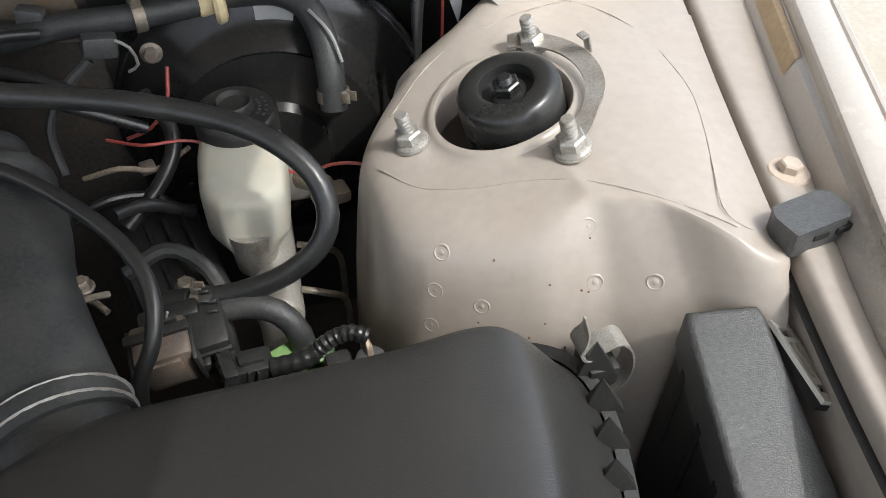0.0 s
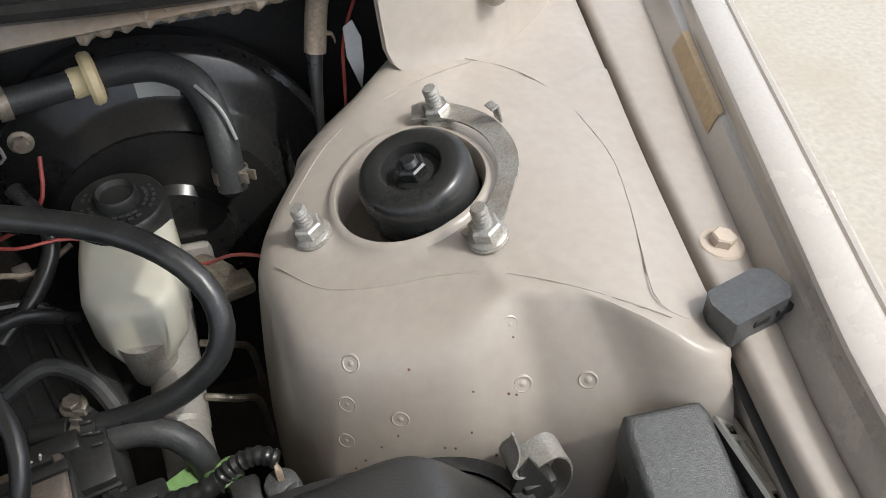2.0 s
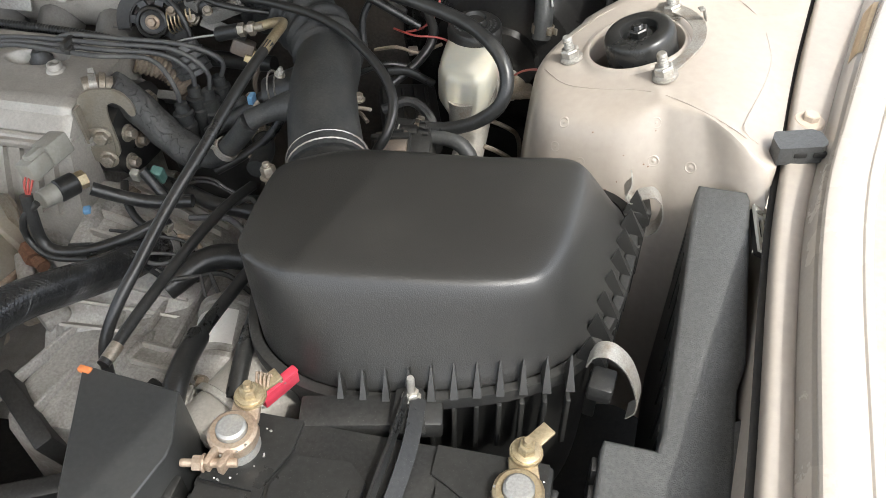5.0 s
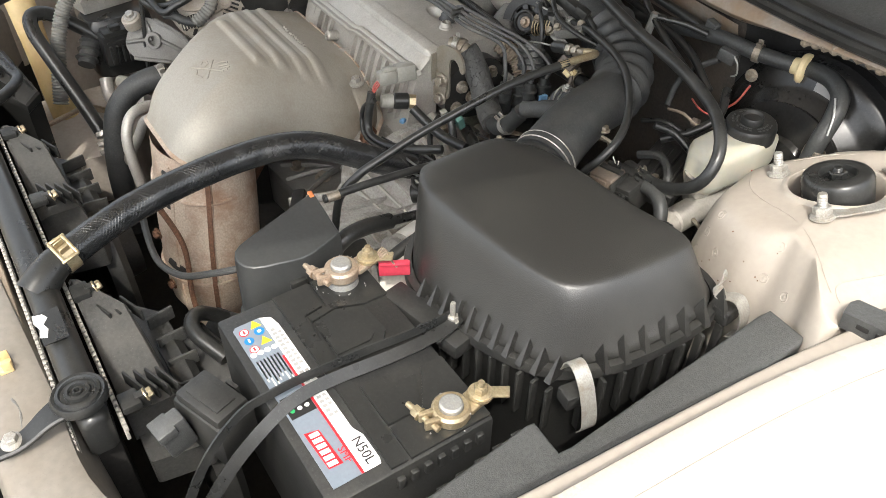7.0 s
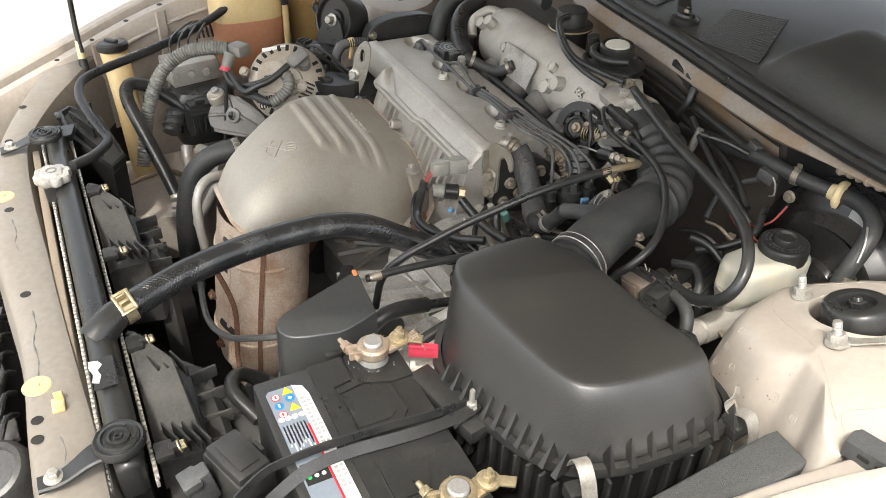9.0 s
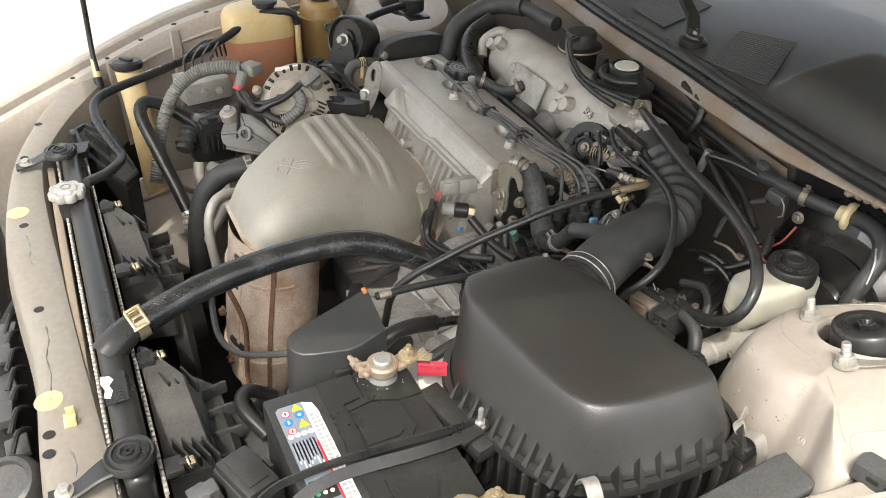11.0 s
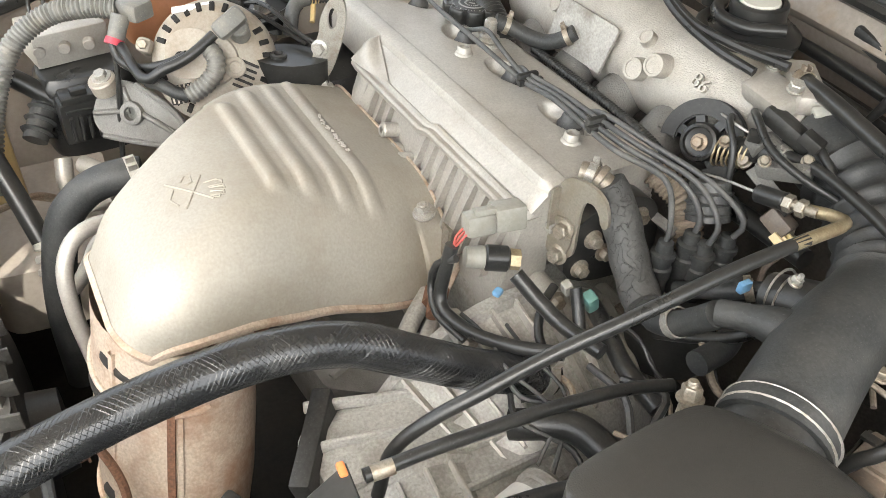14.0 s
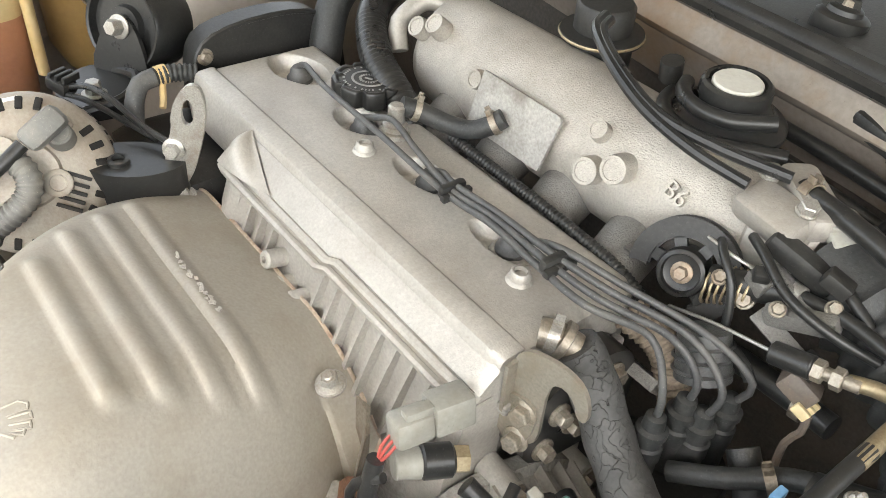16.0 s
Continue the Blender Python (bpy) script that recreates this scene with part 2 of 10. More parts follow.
def ring_faces(bm, rings, closed=True):
    for r0, r1 in zip(rings, rings[1:]):
        k = len(r0)
        for i in range(k if closed else k - 1):
            j = (i + 1) % k
            bm.faces.new((r0[i], r0[j], r1[j], r1[i]))


def loft(bm, rings, cap0=True, cap1=True, closed=True):
    vs = [[bm.verts.new(p) for p in r] for r in rings]
    ring_faces(bm, vs, closed)
    if cap0:
        bm.faces.new(vs[0])
    if cap1:
        bm.faces.new(vs[-1])
    return vs


def circle(c, n, r, seg=16, ry=None, up=(0, 0, 1), turn=0.0):
    a, b = axes(n, up)
    return [Vector(c) + a * (r * math.cos(turn + math.tau * i / seg)) + b * ((ry or r) * math.sin(turn + math.tau * i / seg)) for i in range(seg)]


def cyl(bm, p0, p1, r0, r1=None, seg=16, cap=True, edge=0.0):
    p0, p1 = Vector(p0), Vector(p1)
    n = (p1 - p0).normalized()
    r1 = r0 if r1 is None else r1
    if edge:
        prof = [(r0 - edge, 0), (r0, edge), (r1, (p1 - p0).length - edge), (r1 - edge, (p1 - p0).length)]
    else:
        prof = [(r0, 0), (r1, (p1 - p0).length)]
    return lathe(bm, prof, p0, n, seg, cap, cap)


def lathe(bm, prof, at, n, seg=24, cap0=True, cap1=True, turn=0.0):
    n = Vector(n).normalized()
    return loft(bm, [circle(Vector(at) + n * h, n, max(r, 1e-5), seg, turn=turn) for r, h in prof], cap0, cap1)


def spline(pts, step=0.008):
    """Points evenly laid on a smooth curve through pts."""
    P = [Vector(p) for p in pts]
    P = [P[0] * 2 - P[1]] + P + [P[-1] * 2 - P[-2]]
    out = []
    for i in range(1, len(P) - 2):
        a, b, c, d = P[i - 1:i + 3]
        k = max(2, int((c - b).length / step))
        for j in range(k):
            t = j / k
            out.append(0.5 * (2 * b + (c - a) * t + (2 * a - 5 * b + 4 * c - d) * t * t + (3 * b - a - 3 * c + d) * t ** 3))
    return out + [P[-2]]


def tube(bm, pts, r, seg=10, step=0.008, cap=True, flat=1.0, straight=False):
    """A hose along pts. r: a radius, or a function of the way along (0 to 1) and the length so far."""
    pts = [Vector(p) for p in pts] if straight else spline(pts, step)
    lens = [0.0]
    for a, b in zip(pts, pts[1:]):
        lens.append(lens[-1] + (b - a).length)
    rings, a = [], None
    for i, p in enumerate(pts):
        d = (pts[min(i + 1, len(pts) - 1)] - pts[max(i - 1, 0)]).normalized()
        a = axes(d)[0] if a is None else (a - d * a.dot(d)).normalized()
        b = d.cross(a)
        rr = r(lens[i] / lens[-1], lens[i]) if callable(r) else r
        rings.append([p + a * (rr * math.cos(math.tau * k / seg)) + b * (rr * flat * math.sin(math.tau * k / seg)) for k in range(seg)])
    return loft(bm, rings, cap, cap)


def corrugated(r, amp=0.1, pitch=0.006):
    return lambda s, d: r * (1 + amp * math.sin(math.tau * d / pitch))


def box(bm, c, s, bevel=0.0, m=None, taper=1.0, seg=2):
    """A box of size s about c, its edges rounded; m turns it about its centre; taper narrows its top."""
    b2 = bmesh.new()
    bmesh.ops.create_cube(b2, size=1)
    for v in b2.verts:
        k = taper if v.co.z > 0 else 1
        v.co = Vector((v.co.x * s[0] * k, v.co.y * s[1] * k, v.co.z * s[2]))
    if bevel:
        bmesh.ops.bevel(b2, geom=b2.edges[:], offset=bevel, segments=seg, profile=0.5, affect="EDGES")
    t = Matrix.Translation(c) @ (m.to_4x4() if m else Matrix())
    bmesh.ops.transform(b2, matrix=t, verts=b2.verts)
    join(bm, b2)


def join(bm, b2):
    me = bpy.data.meshes.new("tmp")
    b2.to_mesh(me)
    b2.free()
    bm.from_mesh(me)
    bpy.data.meshes.remove(me)


def turn(rx=0, ry=0, rz=0):
    return Euler((radians(rx), radians(ry), radians(rz))).to_matrix()


def frame_of(n, x=(1, 0, 0)):
    """A turn whose z lies on n and whose x leans to x."""
    n = Vector(n).normalized()
    x = Vector(x)
    x = (x - n * x.dot(n)).normalized()
    y = n.cross(x)
    return Matrix((x, y, n)).transposed()


def prism(bm, poly, z0, z1, bevel=0.0, m=None, seg=2):
    """A plate with the outline poly between z0 and z1, edges rounded, laid out by the matrix m."""
    b2 = bmesh.new()
    lo = [b2.verts.new((x, y, z0)) for x, y in poly]
    hi = [b2.verts.new((x, y, z1)) for x, y in poly]
    b2.faces.new(lo[::-1])
    b2.faces.new(hi)
    k = len(poly)
    for i in range(k):
        b2.faces.new((lo[i], lo[(i + 1) % k], hi[(i + 1) % k], hi[i]))
    bmesh.ops.recalc_face_normals(b2, faces=b2.faces)
    if bevel:
        es = [e for e in b2.edges if abs(e.verts[0].co.z - e.verts[1].co.z) < 1e-9 and e.verts[0].co.z == z1 or len(poly) < 9 and abs(e.verts[0].co.z - e.verts[1].co.z) > 1e-9]
        bmesh.ops.bevel(b2, geom=es, offset=bevel, segments=seg, profile=0.5, affect="EDGES")
    if m:
        bmesh.ops.transform(b2, matrix=m.to_4x4() if len(m) == 3 else m, verts=b2.verts)
    join(bm, b2)


def chaikin(poly, k=3):
    P = [Vector(p) for p in poly]
    for _ in range(k):
        Q = []
        for i in range(len(P)):
            a, b = P[i], P[(i + 1) % len(P)]
            Q += [a * 0.75 + b * 0.25, a * 0.25 + b * 0.75]
        P = Q
    return P


def table(rows, x):
    """Smooth reading of a table of (x, y)."""
    if x <= rows[0][0]:
        return rows[0][1]
    for i in range(len(rows) - 1):
        (x0, y0), (x1, y1) = rows[i], rows[i + 1]
        if x <= x1:
            ma = (y1 - rows[i - 1][1]) / (x1 - rows[i - 1][0]) if i else (y1 - y0) / (x1 - x0)
            mb = (rows[i + 2][1] - y0) / (rows[i + 2][0] - x0) if i + 2 < len(rows) else (y1 - y0) / (x1 - x0)
            h, t = x1 - x0, (x - x0) / (x1 - x0)
            return y0 * (2 * t ** 3 - 3 * t * t + 1) + ma * h * (t ** 3 - 2 * t * t + t) + y1 * (3 * t * t - 2 * t ** 3) + mb * h * (t ** 3 - t * t)
    return rows[-1][1]


def hexhead(bm, p, n, af=0.012, h=0.007, washer=0.0, stud=0.0, flange=0.0):
    """A hexagon head or nut at p, standing along n."""
    p, n = Vector(p), Vector(n).normalized()
    if washer:
        lathe(bm, [(washer, 0), (washer, 0.0015), (washer * 0.92, 0.002)], p, n, 20)
        p = p + n * 0.0018
    if flange:
        lathe(bm, [(flange, 0), (flange, 0.001), (af * 0.55, 0.0028)], p, n, 20)
        p = p + n * 0.002
    r = af / math.sqrt(3)
    lathe(bm, [(r, 0), (r, h * 0.85), (r * 0.86, h)], p, n, 6)
    if stud:
        k = max(3, int(stud / 0.0025))
        rs = af * 0.31
        prof = []
        for i in range(k):
            prof += [(rs, h + stud * i / k), (rs * 0.9, h + stud * (i + 0.5) / k)]
        lathe(bm, prof + [(rs * 0.8, h + stud)], p, n, 10)


def hose_clamp(bm, p, n, r, w=0.008, tab=(0, 0, 1)):
    """A spring band round a hose with two raised ears."""
    p, n = Vector(p), Vector(n).normalized()
    lathe(bm, [(r, -w / 2), (r + 0.0015, -w / 2), (r + 0.0015, w / 2), (r, w / 2)], p, n, 24, False, False)
    t = Vector(tab)
    t = (t - n * t.dot(n)).normalized()
    s = n.cross(t)
    for k in (-1, 1):
        box(bm, p + t * (r + min(0.006, 0.35 * r)) + s * (min(0.005, 0.35 * r) * k), (0.002, w * 0.8, min(0.011, 0.7 * r)), 0.0005, frame_of(t, s))


def text_mesh(body, size, depth, m, mat, name, parent, label=""):
    """Raised letters in the built-in face, laid out by m."""
    cu = bpy.data.curves.new("letters", "FONT")
    cu.body, cu.size, cu.extrude, cu.align_x, cu.align_y = body, size, depth, "CENTER", "CENTER"
    cu.resolution_u = 3
    ob = bpy.data.objects.new("letters", cu)
    me = bpy.data.meshes.new_from_object(ob)
    bpy.data.objects.remove(ob)
    bm = bmesh.new()
    bm.from_mesh(me)
    bpy.data.meshes.remove(me)
    bmesh.ops.transform(bm, matrix=m, verts=bm.verts)
    return part(name, bm, mat, parent, label)


def at_plane(o, x, n):
    """Matrix with origin o, x axis x and normal n."""
    m = frame_of(n, x).to_4x4()
    m.translation = Vector(o)
    return m


def patch(poly, m, z=0.0):
    """A bmesh of one thin printed shape in the plane of m."""
    bm = bmesh.new()
    prism(bm, poly, z, z + 0.0004, 0, m)
    return bm


def disc(r, cx=0, cy=0, seg=18):
    return [(cx + r * math.cos(math.tau * i / seg), cy + r * math.sin(math.tau * i / seg)) for i in range(seg)]


def rect(x0, y0, x1, y1):
    return [(x0, y0), (x1, y0), (x1, y1), (x0, y1)]


def grow(poly, d):
    cx, cy = sum(p[0] for p in poly) / len(poly), sum(p[1] for p in poly) / len(poly)
    return [(x + d * (x - cx) / math.hypot(x - cx, y - cy), y + d * (y - cy) / math.hypot(x - cx, y - cy)) for x, y in poly]


def sharper(poly, c=0.22):
    """Doubles each corner, so that rounding keeps it tighter."""
    out = []
    for i, p in enumerate(poly):
        a, b = poly[i - 1], poly[(i + 1) % len(poly)]
        out += [(p[0] + (a[0] - p[0]) * c, p[1] + (a[1] - p[1]) * c), (p[0] + (b[0] - p[0]) * c, p[1] + (b[1] - p[1]) * c)]
    return out


# ---------------------------------------------------------------- ground and body structure
bm = bmesh.new()
bmesh.ops.create_grid(bm, x_segments=4, y_segments=4, size=400)
single("ground", bm, CONCRETE, "pale sunlit concrete yard under the car", "ground", kind="structure")

TOWER = V(0.675, 0.750)
PLATE_N = V(-0.30, -0.075, 0.95).normalized()


def tower_top(x, y):
    """Height of the tilted top of the strut tower."""
    z = 0.923 + (0.32 * (x - 0.613) + 0.077 * (y - 0.744)) / 0.945
    z = z if z < 0.945 else 0.945 + (z - 0.945) * max(0.0, 0.6 - 12 * (z - 0.945))
    w = min(1.0, max(0.0, 1 - (seam_x(y) - x) / 0.055))
    w = w * w * (3 - 2 * w)
    return z * (1 - w) + (rail_z(y) + 0.0005) * w if y < 0.84 else z


def seam_x(y):
    return table([(-0.4, 0.70), (0.0, 0.735), (0.30, 0.768), (0.50, 0.788), (0.594, 0.802), (0.734, 0.826), (0.904, 0.863), (1.2, 0.93)], y)


def fender_x(y):
    return table([(-0.4, 0.72), (0.0, 0.775), (0.2, 0.803), (0.43, 0.824), (0.538, 0.842), (0.616, 0.865), (0.744, 0.905), (0.907, 0.960), (1.2, 1.06)], y)


def rail_z(y):
    return table([(-0.4, 0.86), (0.1, 0.90), (0.3, 0.918), (0.594, 0.936), (0.734, 0.944), (1.2, 0.955)], y)


REACH = [(-180, 0.093), (-158, 0.095), (-139, 0.101), (-114, 0.100), (-100, 0.1015), (-90, 0.106), (-82, 0.108), (-75, 0.1085), (-70, 0.117), (-63.4, 0.134), (-57.3, 0.166), (-52, 0.185),
         (-44, 0.178), (-36, 0.168), (-20, 0.160), (0, 0.162), (25, 0.180), (45, 0.225), (58, 0.240), (68, 0.215), (80, 0.145), (92, 0.108), (106, 0.092), (145, 0.083), (180, 0.093)]


WALL = [(-0.030, 0.0), (-0.014, 0.0), (-0.006, -0.001), (0.003, -0.0035), (0.011, -0.009), (0.017, -0.017), (0.022, -0.030), (0.029, -0.055), (0.037, -0.09), (0.045, -0.14), (0.048, -0.20), (0.048, -0.40)]
CREASED = [(-0.030, 0.0), (-0.010, 0.0), (-0.003, 0.0002), (0.0, -0.0010), (0.0022, -0.0040), (0.008, -0.014), (0.014, -0.026), (0.026, -0.050), (0.036, -0.085), (0.045, -0.14), (0.048, -0.20), (0.048, -0.40)]


def flare(deg):
    """How far the wall leans out, by the way it faces: most at the front, little at the inner side."""
    d = abs(deg)
    if -82 < deg < -51:
        return table([(51, 0.5), (56, 1.5), (63, 1.5), (72, 1.2), (82, 1.0)], d)
    return 0.0 if d < 51 else (d - 51) / 15 if d < 66 else 1.0 if d < 125 or deg > 0 and d < 60 else max(0.35, 1.0 - (d - 125) / 60) if deg < 0 else 0.35


def wall_profile(deg):
    """Rounded shoulder at the front, a sharp crease towards the fender."""
    k = min(1.0, max(0.0, (deg + 100) / 24)) if deg < -45 else 0.0
    k = k * k * (3 - 2 * k)
    return [(a[0] + (b[0] - a[0]) * k, a[1] + (b[1] - a[1]) * k) for a, b in zip(WALL, CREASED)]


def on_wall(deg, down):
    """A point of the tower's wall, and the way it faces."""
    a = radians(deg)
    out = table([(-z, o) for o, z in wall_profile(deg)[3:]], down) * flare(deg)
    r = table(REACH, deg) + out
    x, y = TOWER.x + r * math.cos(a), TOWER.y + r * math.sin(a)
    return V(x, y, tower_top(x, y) - down)


def edge_reach(deg):
    """Distance from the tower's middle to its top edge; towards the fender it ends at the seam."""
    R = table(REACH, deg)
    if abs(deg) > 62:
        return R
    a, r = radians(deg), 0.15
    for _ in range(20):
        r = (seam_x(TOWER.y + r * math.sin(a)) - 0.0005 - TOWER.x) / math.cos(a)
    r = min(r, 0.40)
    w = min(1.0, max(0.0, (62 - abs(deg)) / 10))
    return min(r, R + (r - R) * w)


def strut_tower():
    bm = bmesh.new()
    K = 300
    steps = [("hole", 0.0448, -0.03), ("hole", 0.0448, 0.0015), ("hole", 0.0462, 0.0040), ("hole", 0.0485, 0.0042), ("hole", 0.0505, 0.0025), ("hole", 0.0520, 0.0002)]
    rows = []
    for kind, r, dz in steps:
        row = []
        for i in range(K):
            a = math.tau * i / K - math.pi
            x, y = TOWER.x + r * math.cos(a), TOWER.y + r * math.sin(a)
            row.append(V(x, y, tower_top(x, y) + dz))
        rows.append(row)
    for f in (0.3, 0.65):
        row = []
        for i in range(K):
            a = math.tau * i / K - math.pi
            R = edge_reach(math.degrees(a)) - 0.03
            r = 0.0535 + max(0.002, R - 0.0535) * f
            x, y = TOWER.x + r * math.cos(a), TOWER.y + r * math.sin(a)
            row.append(V(x, y, tower_top(x, y)))
        rows.append(row)
    for k in range(len(WALL)):
        row = []
        for i in range(K):
            deg = math.degrees(math.tau * i / K - math.pi)
            a = radians(deg)
            out, dz = wall_profile(deg)[k]
            r = max(edge_reach(deg) + (out * flare(deg) if out > 0 else out), 0.0555 + 0.0004 * k)
            x, y = TOWER.x + r * math.cos(a), TOWER.y + r * math.sin(a)
            lim = seam_x(y) - 0.0005
            ridge = 0.0015 * math.exp(-((deg + 75) / 4) ** 2) if -0.011 < out < 0.001 else 0.0
            if abs(deg) < 52 and 0 < out < 0.01:
                ridge = -dz * 0.85
            row.append(V(min(x, lim), y, tower_top(min(x, lim), y) + dz + ridge))
        rows.append(row)
    loft(bm, rows, False, False)
    return bm


tower = single("strut_tower", strut_tower(), PAINT, "beige painted steel strut tower with spot welds", "strut tower", kind="structure", angle=50)

# spot welds and small dents on the tower's front
for deg, down in ((-122, 0.010), (-122, 0.031), (-122, 0.055), (-108, 0.042), (-78, 0.013), (-78, 0.044), (-67.3, 0.043), (-59.8, 0.038)):
    p, q, r = on_wall(deg, down), on_wall(deg + 2, down), on_wall(deg, down + 0.004)
    n = (r - p).cross(q - p).normalized()
    n = n if n.y < 0 else -n
    p += n * 0.0005
    bm = bmesh.new()
    lathe(bm, [(0.0058, -0.003), (0.0056, -0.0008), (0.0048, -0.0003), (0.0041, -0.0007), (0.0030, -0.0012), (0.0018, -0.0006), (0.0001, -0.0003)], p, n, 18, False, False)
    part("spot_weld", bm, PAINT, tower)

# rust specks and small dents in the tower's paint
rnd1 = random.Random(3)
for k in range(15):
    deg, down = -120 + 48 * rnd1.random(), 0.012 + 0.075 * rnd1.random()
    p, q, r = on_wall(deg, down), on_wall(deg + 2, down), on_wall(deg, down + 0.004)
    n = (r - p).cross(q - p).normalized()
    n = n if n.y < 0 else -n
    bm = bmesh.new()
    lathe(bm, [(0.0007 + 0.0008 * rnd1.random(), -0.002), (0.0006, 0.0004), (0.0001, 0.0005)], p, n, 8, False, False)
    part("rust_speck", bm, RUST, tower)
# seam sealant lines laid on the tower's top
for pts in ([(0.587, 0.734), (0.610, 0.703), (0.641, 0.686), (0.672, 0.676), (0.701, 0.661), (0.732, 0.638), (0.762, 0.612), (0.774, 0.606)],
            [(0.750, 0.872), (0.781, 0.850), (0.799, 0.815), (0.804, 0.770), (0.8035, 0.734), (0.794, 0.693), (0.783, 0.658), (0.772, 0.622), (0.776, 0.610), (0.785, 0.606)],
            [(0.603, 0.778), (0.640, 0.818), (0.690, 0.842), (0.735, 0.860), (0.790, 0.880)]):
    bm = bmesh.new()
    tube(bm, [(x, y, tower_top(x, y) + 0.0002) for x, y in pts], lambda s, d: 0.00045 + 0.0002 * math.sin(d * 300), 6, 0.006)
    part("sealant_seam", bm, PAINT, tower)


def strip(bm, prof, ys, xf, zf):
    """A long pressed strip: prof gives (out, up) for each line, laid beside xf(y) at zf(y)."""
    loft(bm, [[V(xf(y) + (o(y) if callable(o) else o), y, zf(y) + u) for o, u in prof] for y in ys], False, False, closed=False)


YS = [-0.35 + 0.03 * i for i in range(50)]
bm = bmesh.new()
wide = lambda f: (lambda y: f * (fender_x(y) - seam_x(y)))
strip(bm, [(0.0044, -0.03), (0.0040, -0.006), (0.0046, -0.0015), (0.0066, 0.0012), (0.0095, 0.0022), (wide(0.36), 0.0008), (wide(0.50), -0.0006), (wide(0.56), -0.0030)], YS, seam_x, rail_z)
rail = single("fender_rail", bm, PAINT, "beige painted flange along the inner fender", "body rail", kind="structure")
lip_at = lambda d: (lambda y: d - 0.004 - 0.18 * (fender_x(y) - seam_x(y)))
bm = bmesh.new()
strip(bm, [(wide(-0.48), -0.035), (wide(-0.455), -0.006), (wide(-0.43), 0.0), (wide(-0.40), 0.0045), (wide(-0.355), 0.0150), (wide(-0.335), 0.0172), (wide(-0.285), 0.0190), (wide(-0.270), 0.0204), (lip_at(-0.0026), 0.0290), (lip_at(-0.0012), 0.0310),
           (lip_at(0.0006), 0.0318), (lip_at(0.010), 0.0330), (lip_at(0.021), 0.0328), (lip_at(0.0232), 0.0318), (lip_at(0.0242), 0.0296), (lip_at(0.0262), 0.0292), (lip_at(0.0275), 0.0308), (lip_at(0.0305), 0.0312), (lip_at(0.0335), 0.0290),
           (lip_at(0.037), 0.020), (lip_at(0.042), -0.002), (lip_at(0.055), -0.075), (lip_at(0.063), -0.17), (lip_at(0.062), -0.40), (lip_at(0.02), -0.55)], YS, fender_x, rail_z)
single("fender_left", bm, FENDER, "champagne painted front fender with a folded lip", "car fender", kind="structure", angle=25)
# near-black strip in the joint between tower and rail, standing in for its shade
bm = bmesh.new()
strip(bm, [(-0.0015, -0.013), (0.0048, -0.013)], YS, seam_x, rail_z)
part("joint", bm, DARK, rail, "near-black strip for the shade in the joint beside the tower")
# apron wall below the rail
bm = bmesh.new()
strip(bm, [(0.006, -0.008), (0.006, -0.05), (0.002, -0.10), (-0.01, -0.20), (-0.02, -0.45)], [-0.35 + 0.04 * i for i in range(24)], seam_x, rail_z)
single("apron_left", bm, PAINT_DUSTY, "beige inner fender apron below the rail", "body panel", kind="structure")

# brown paper sticker on the fender's inner wall
bm = bmesh.new()
loft(bm, [[V(fender_x(y) + wide(f)(y), y, rail_z(y) + u) for f, u in ((-0.405, 0.0050), (-0.362, 0.0150), (-0.342, 0.0180), (-0.290, 0.0198))] for y in (0.740, 0.765, 0.79, 0.815, 0.84)], False, False, closed=False)
part("sticker", bm, TAPE, rail, "faded brown paper sticker")

# bolt and rubber bumper on the rail
bm = bmesh.new()
lathe(bm, [(0.0135, -0.004), (0.0135, 0.0010), (0.0125, 0.0022), (0.0080, 0.0028), (0.001, 0.0028)], (0.832, 0.652, 0.9395), (0.05, -0.02, 1), 28)
hexhead(bm, (0.832, 0.652, 0.9415), (0.05, -0.02, 1), 0.0125, 0.0065)
single("rail_bolt", bm, SEALANT, "dusty bronze flanged hexagon bolt in the rail", "bolt")
bm = bmesh.new()
prism(bm, [(-0.021, -0.013), (0.016, -0.012), (0.0215, -0.006), (0.0205, 0.008), (0.014, 0.013), (-0.018, 0.012), (-0.022, 0.004)], 0.0, 0.017, 0.0015, at_plane((0.8165, 0.603, 0.937), (0.97, 0.20, 0.03), (-0.05, 0, 1)))
bump = single("rubber_bumper", bm, PLASTIC_GREY, "black rubber hood bumper clipped over the rail", "rubber bumper")
# Near-black blocks painted as the shade in the bumper's two slots.
bm = bmesh.new()
for dx in (-0.002, 0.014):
    box(bm, V(0.818 + dx, 0.5922 + 0.2 * dx, 0.946), (0.011, 0.005, 0.005), 0.001, turn(0, 0, 12))
part("slot", bm, DARK, bump)


# ---------------------------------------------------------------- strut mount
def on_plate(x, y, up=0.0):
    return V(x, y, tower_top(x, y)) + PLATE_N * up


mount = thing("strut_mount", "strut mount with black dust cap and three zinc nuts", "strut mount", on_plate(0.678, 0.746))
bm = bmesh.new()
lathe(bm, [(0.0352, -0.045), (0.0352, 0.009), (0.0349, 0.0130), (0.0338, 0.0165), (0.0315, 0.0190), (0.0285, 0.0202), (0.0200, 0.0204), (0.0186, 0.0196), (0.0178, 0.0170), (0.0174, 0.0120), (0.001, 0.0115)], on_plate(0.680, 0.744, 0.0), PLATE_N, 48, True, False)
part("dust_cap", bm, SATIN, mount, "black plastic dust cap")
bm = bmesh.new()
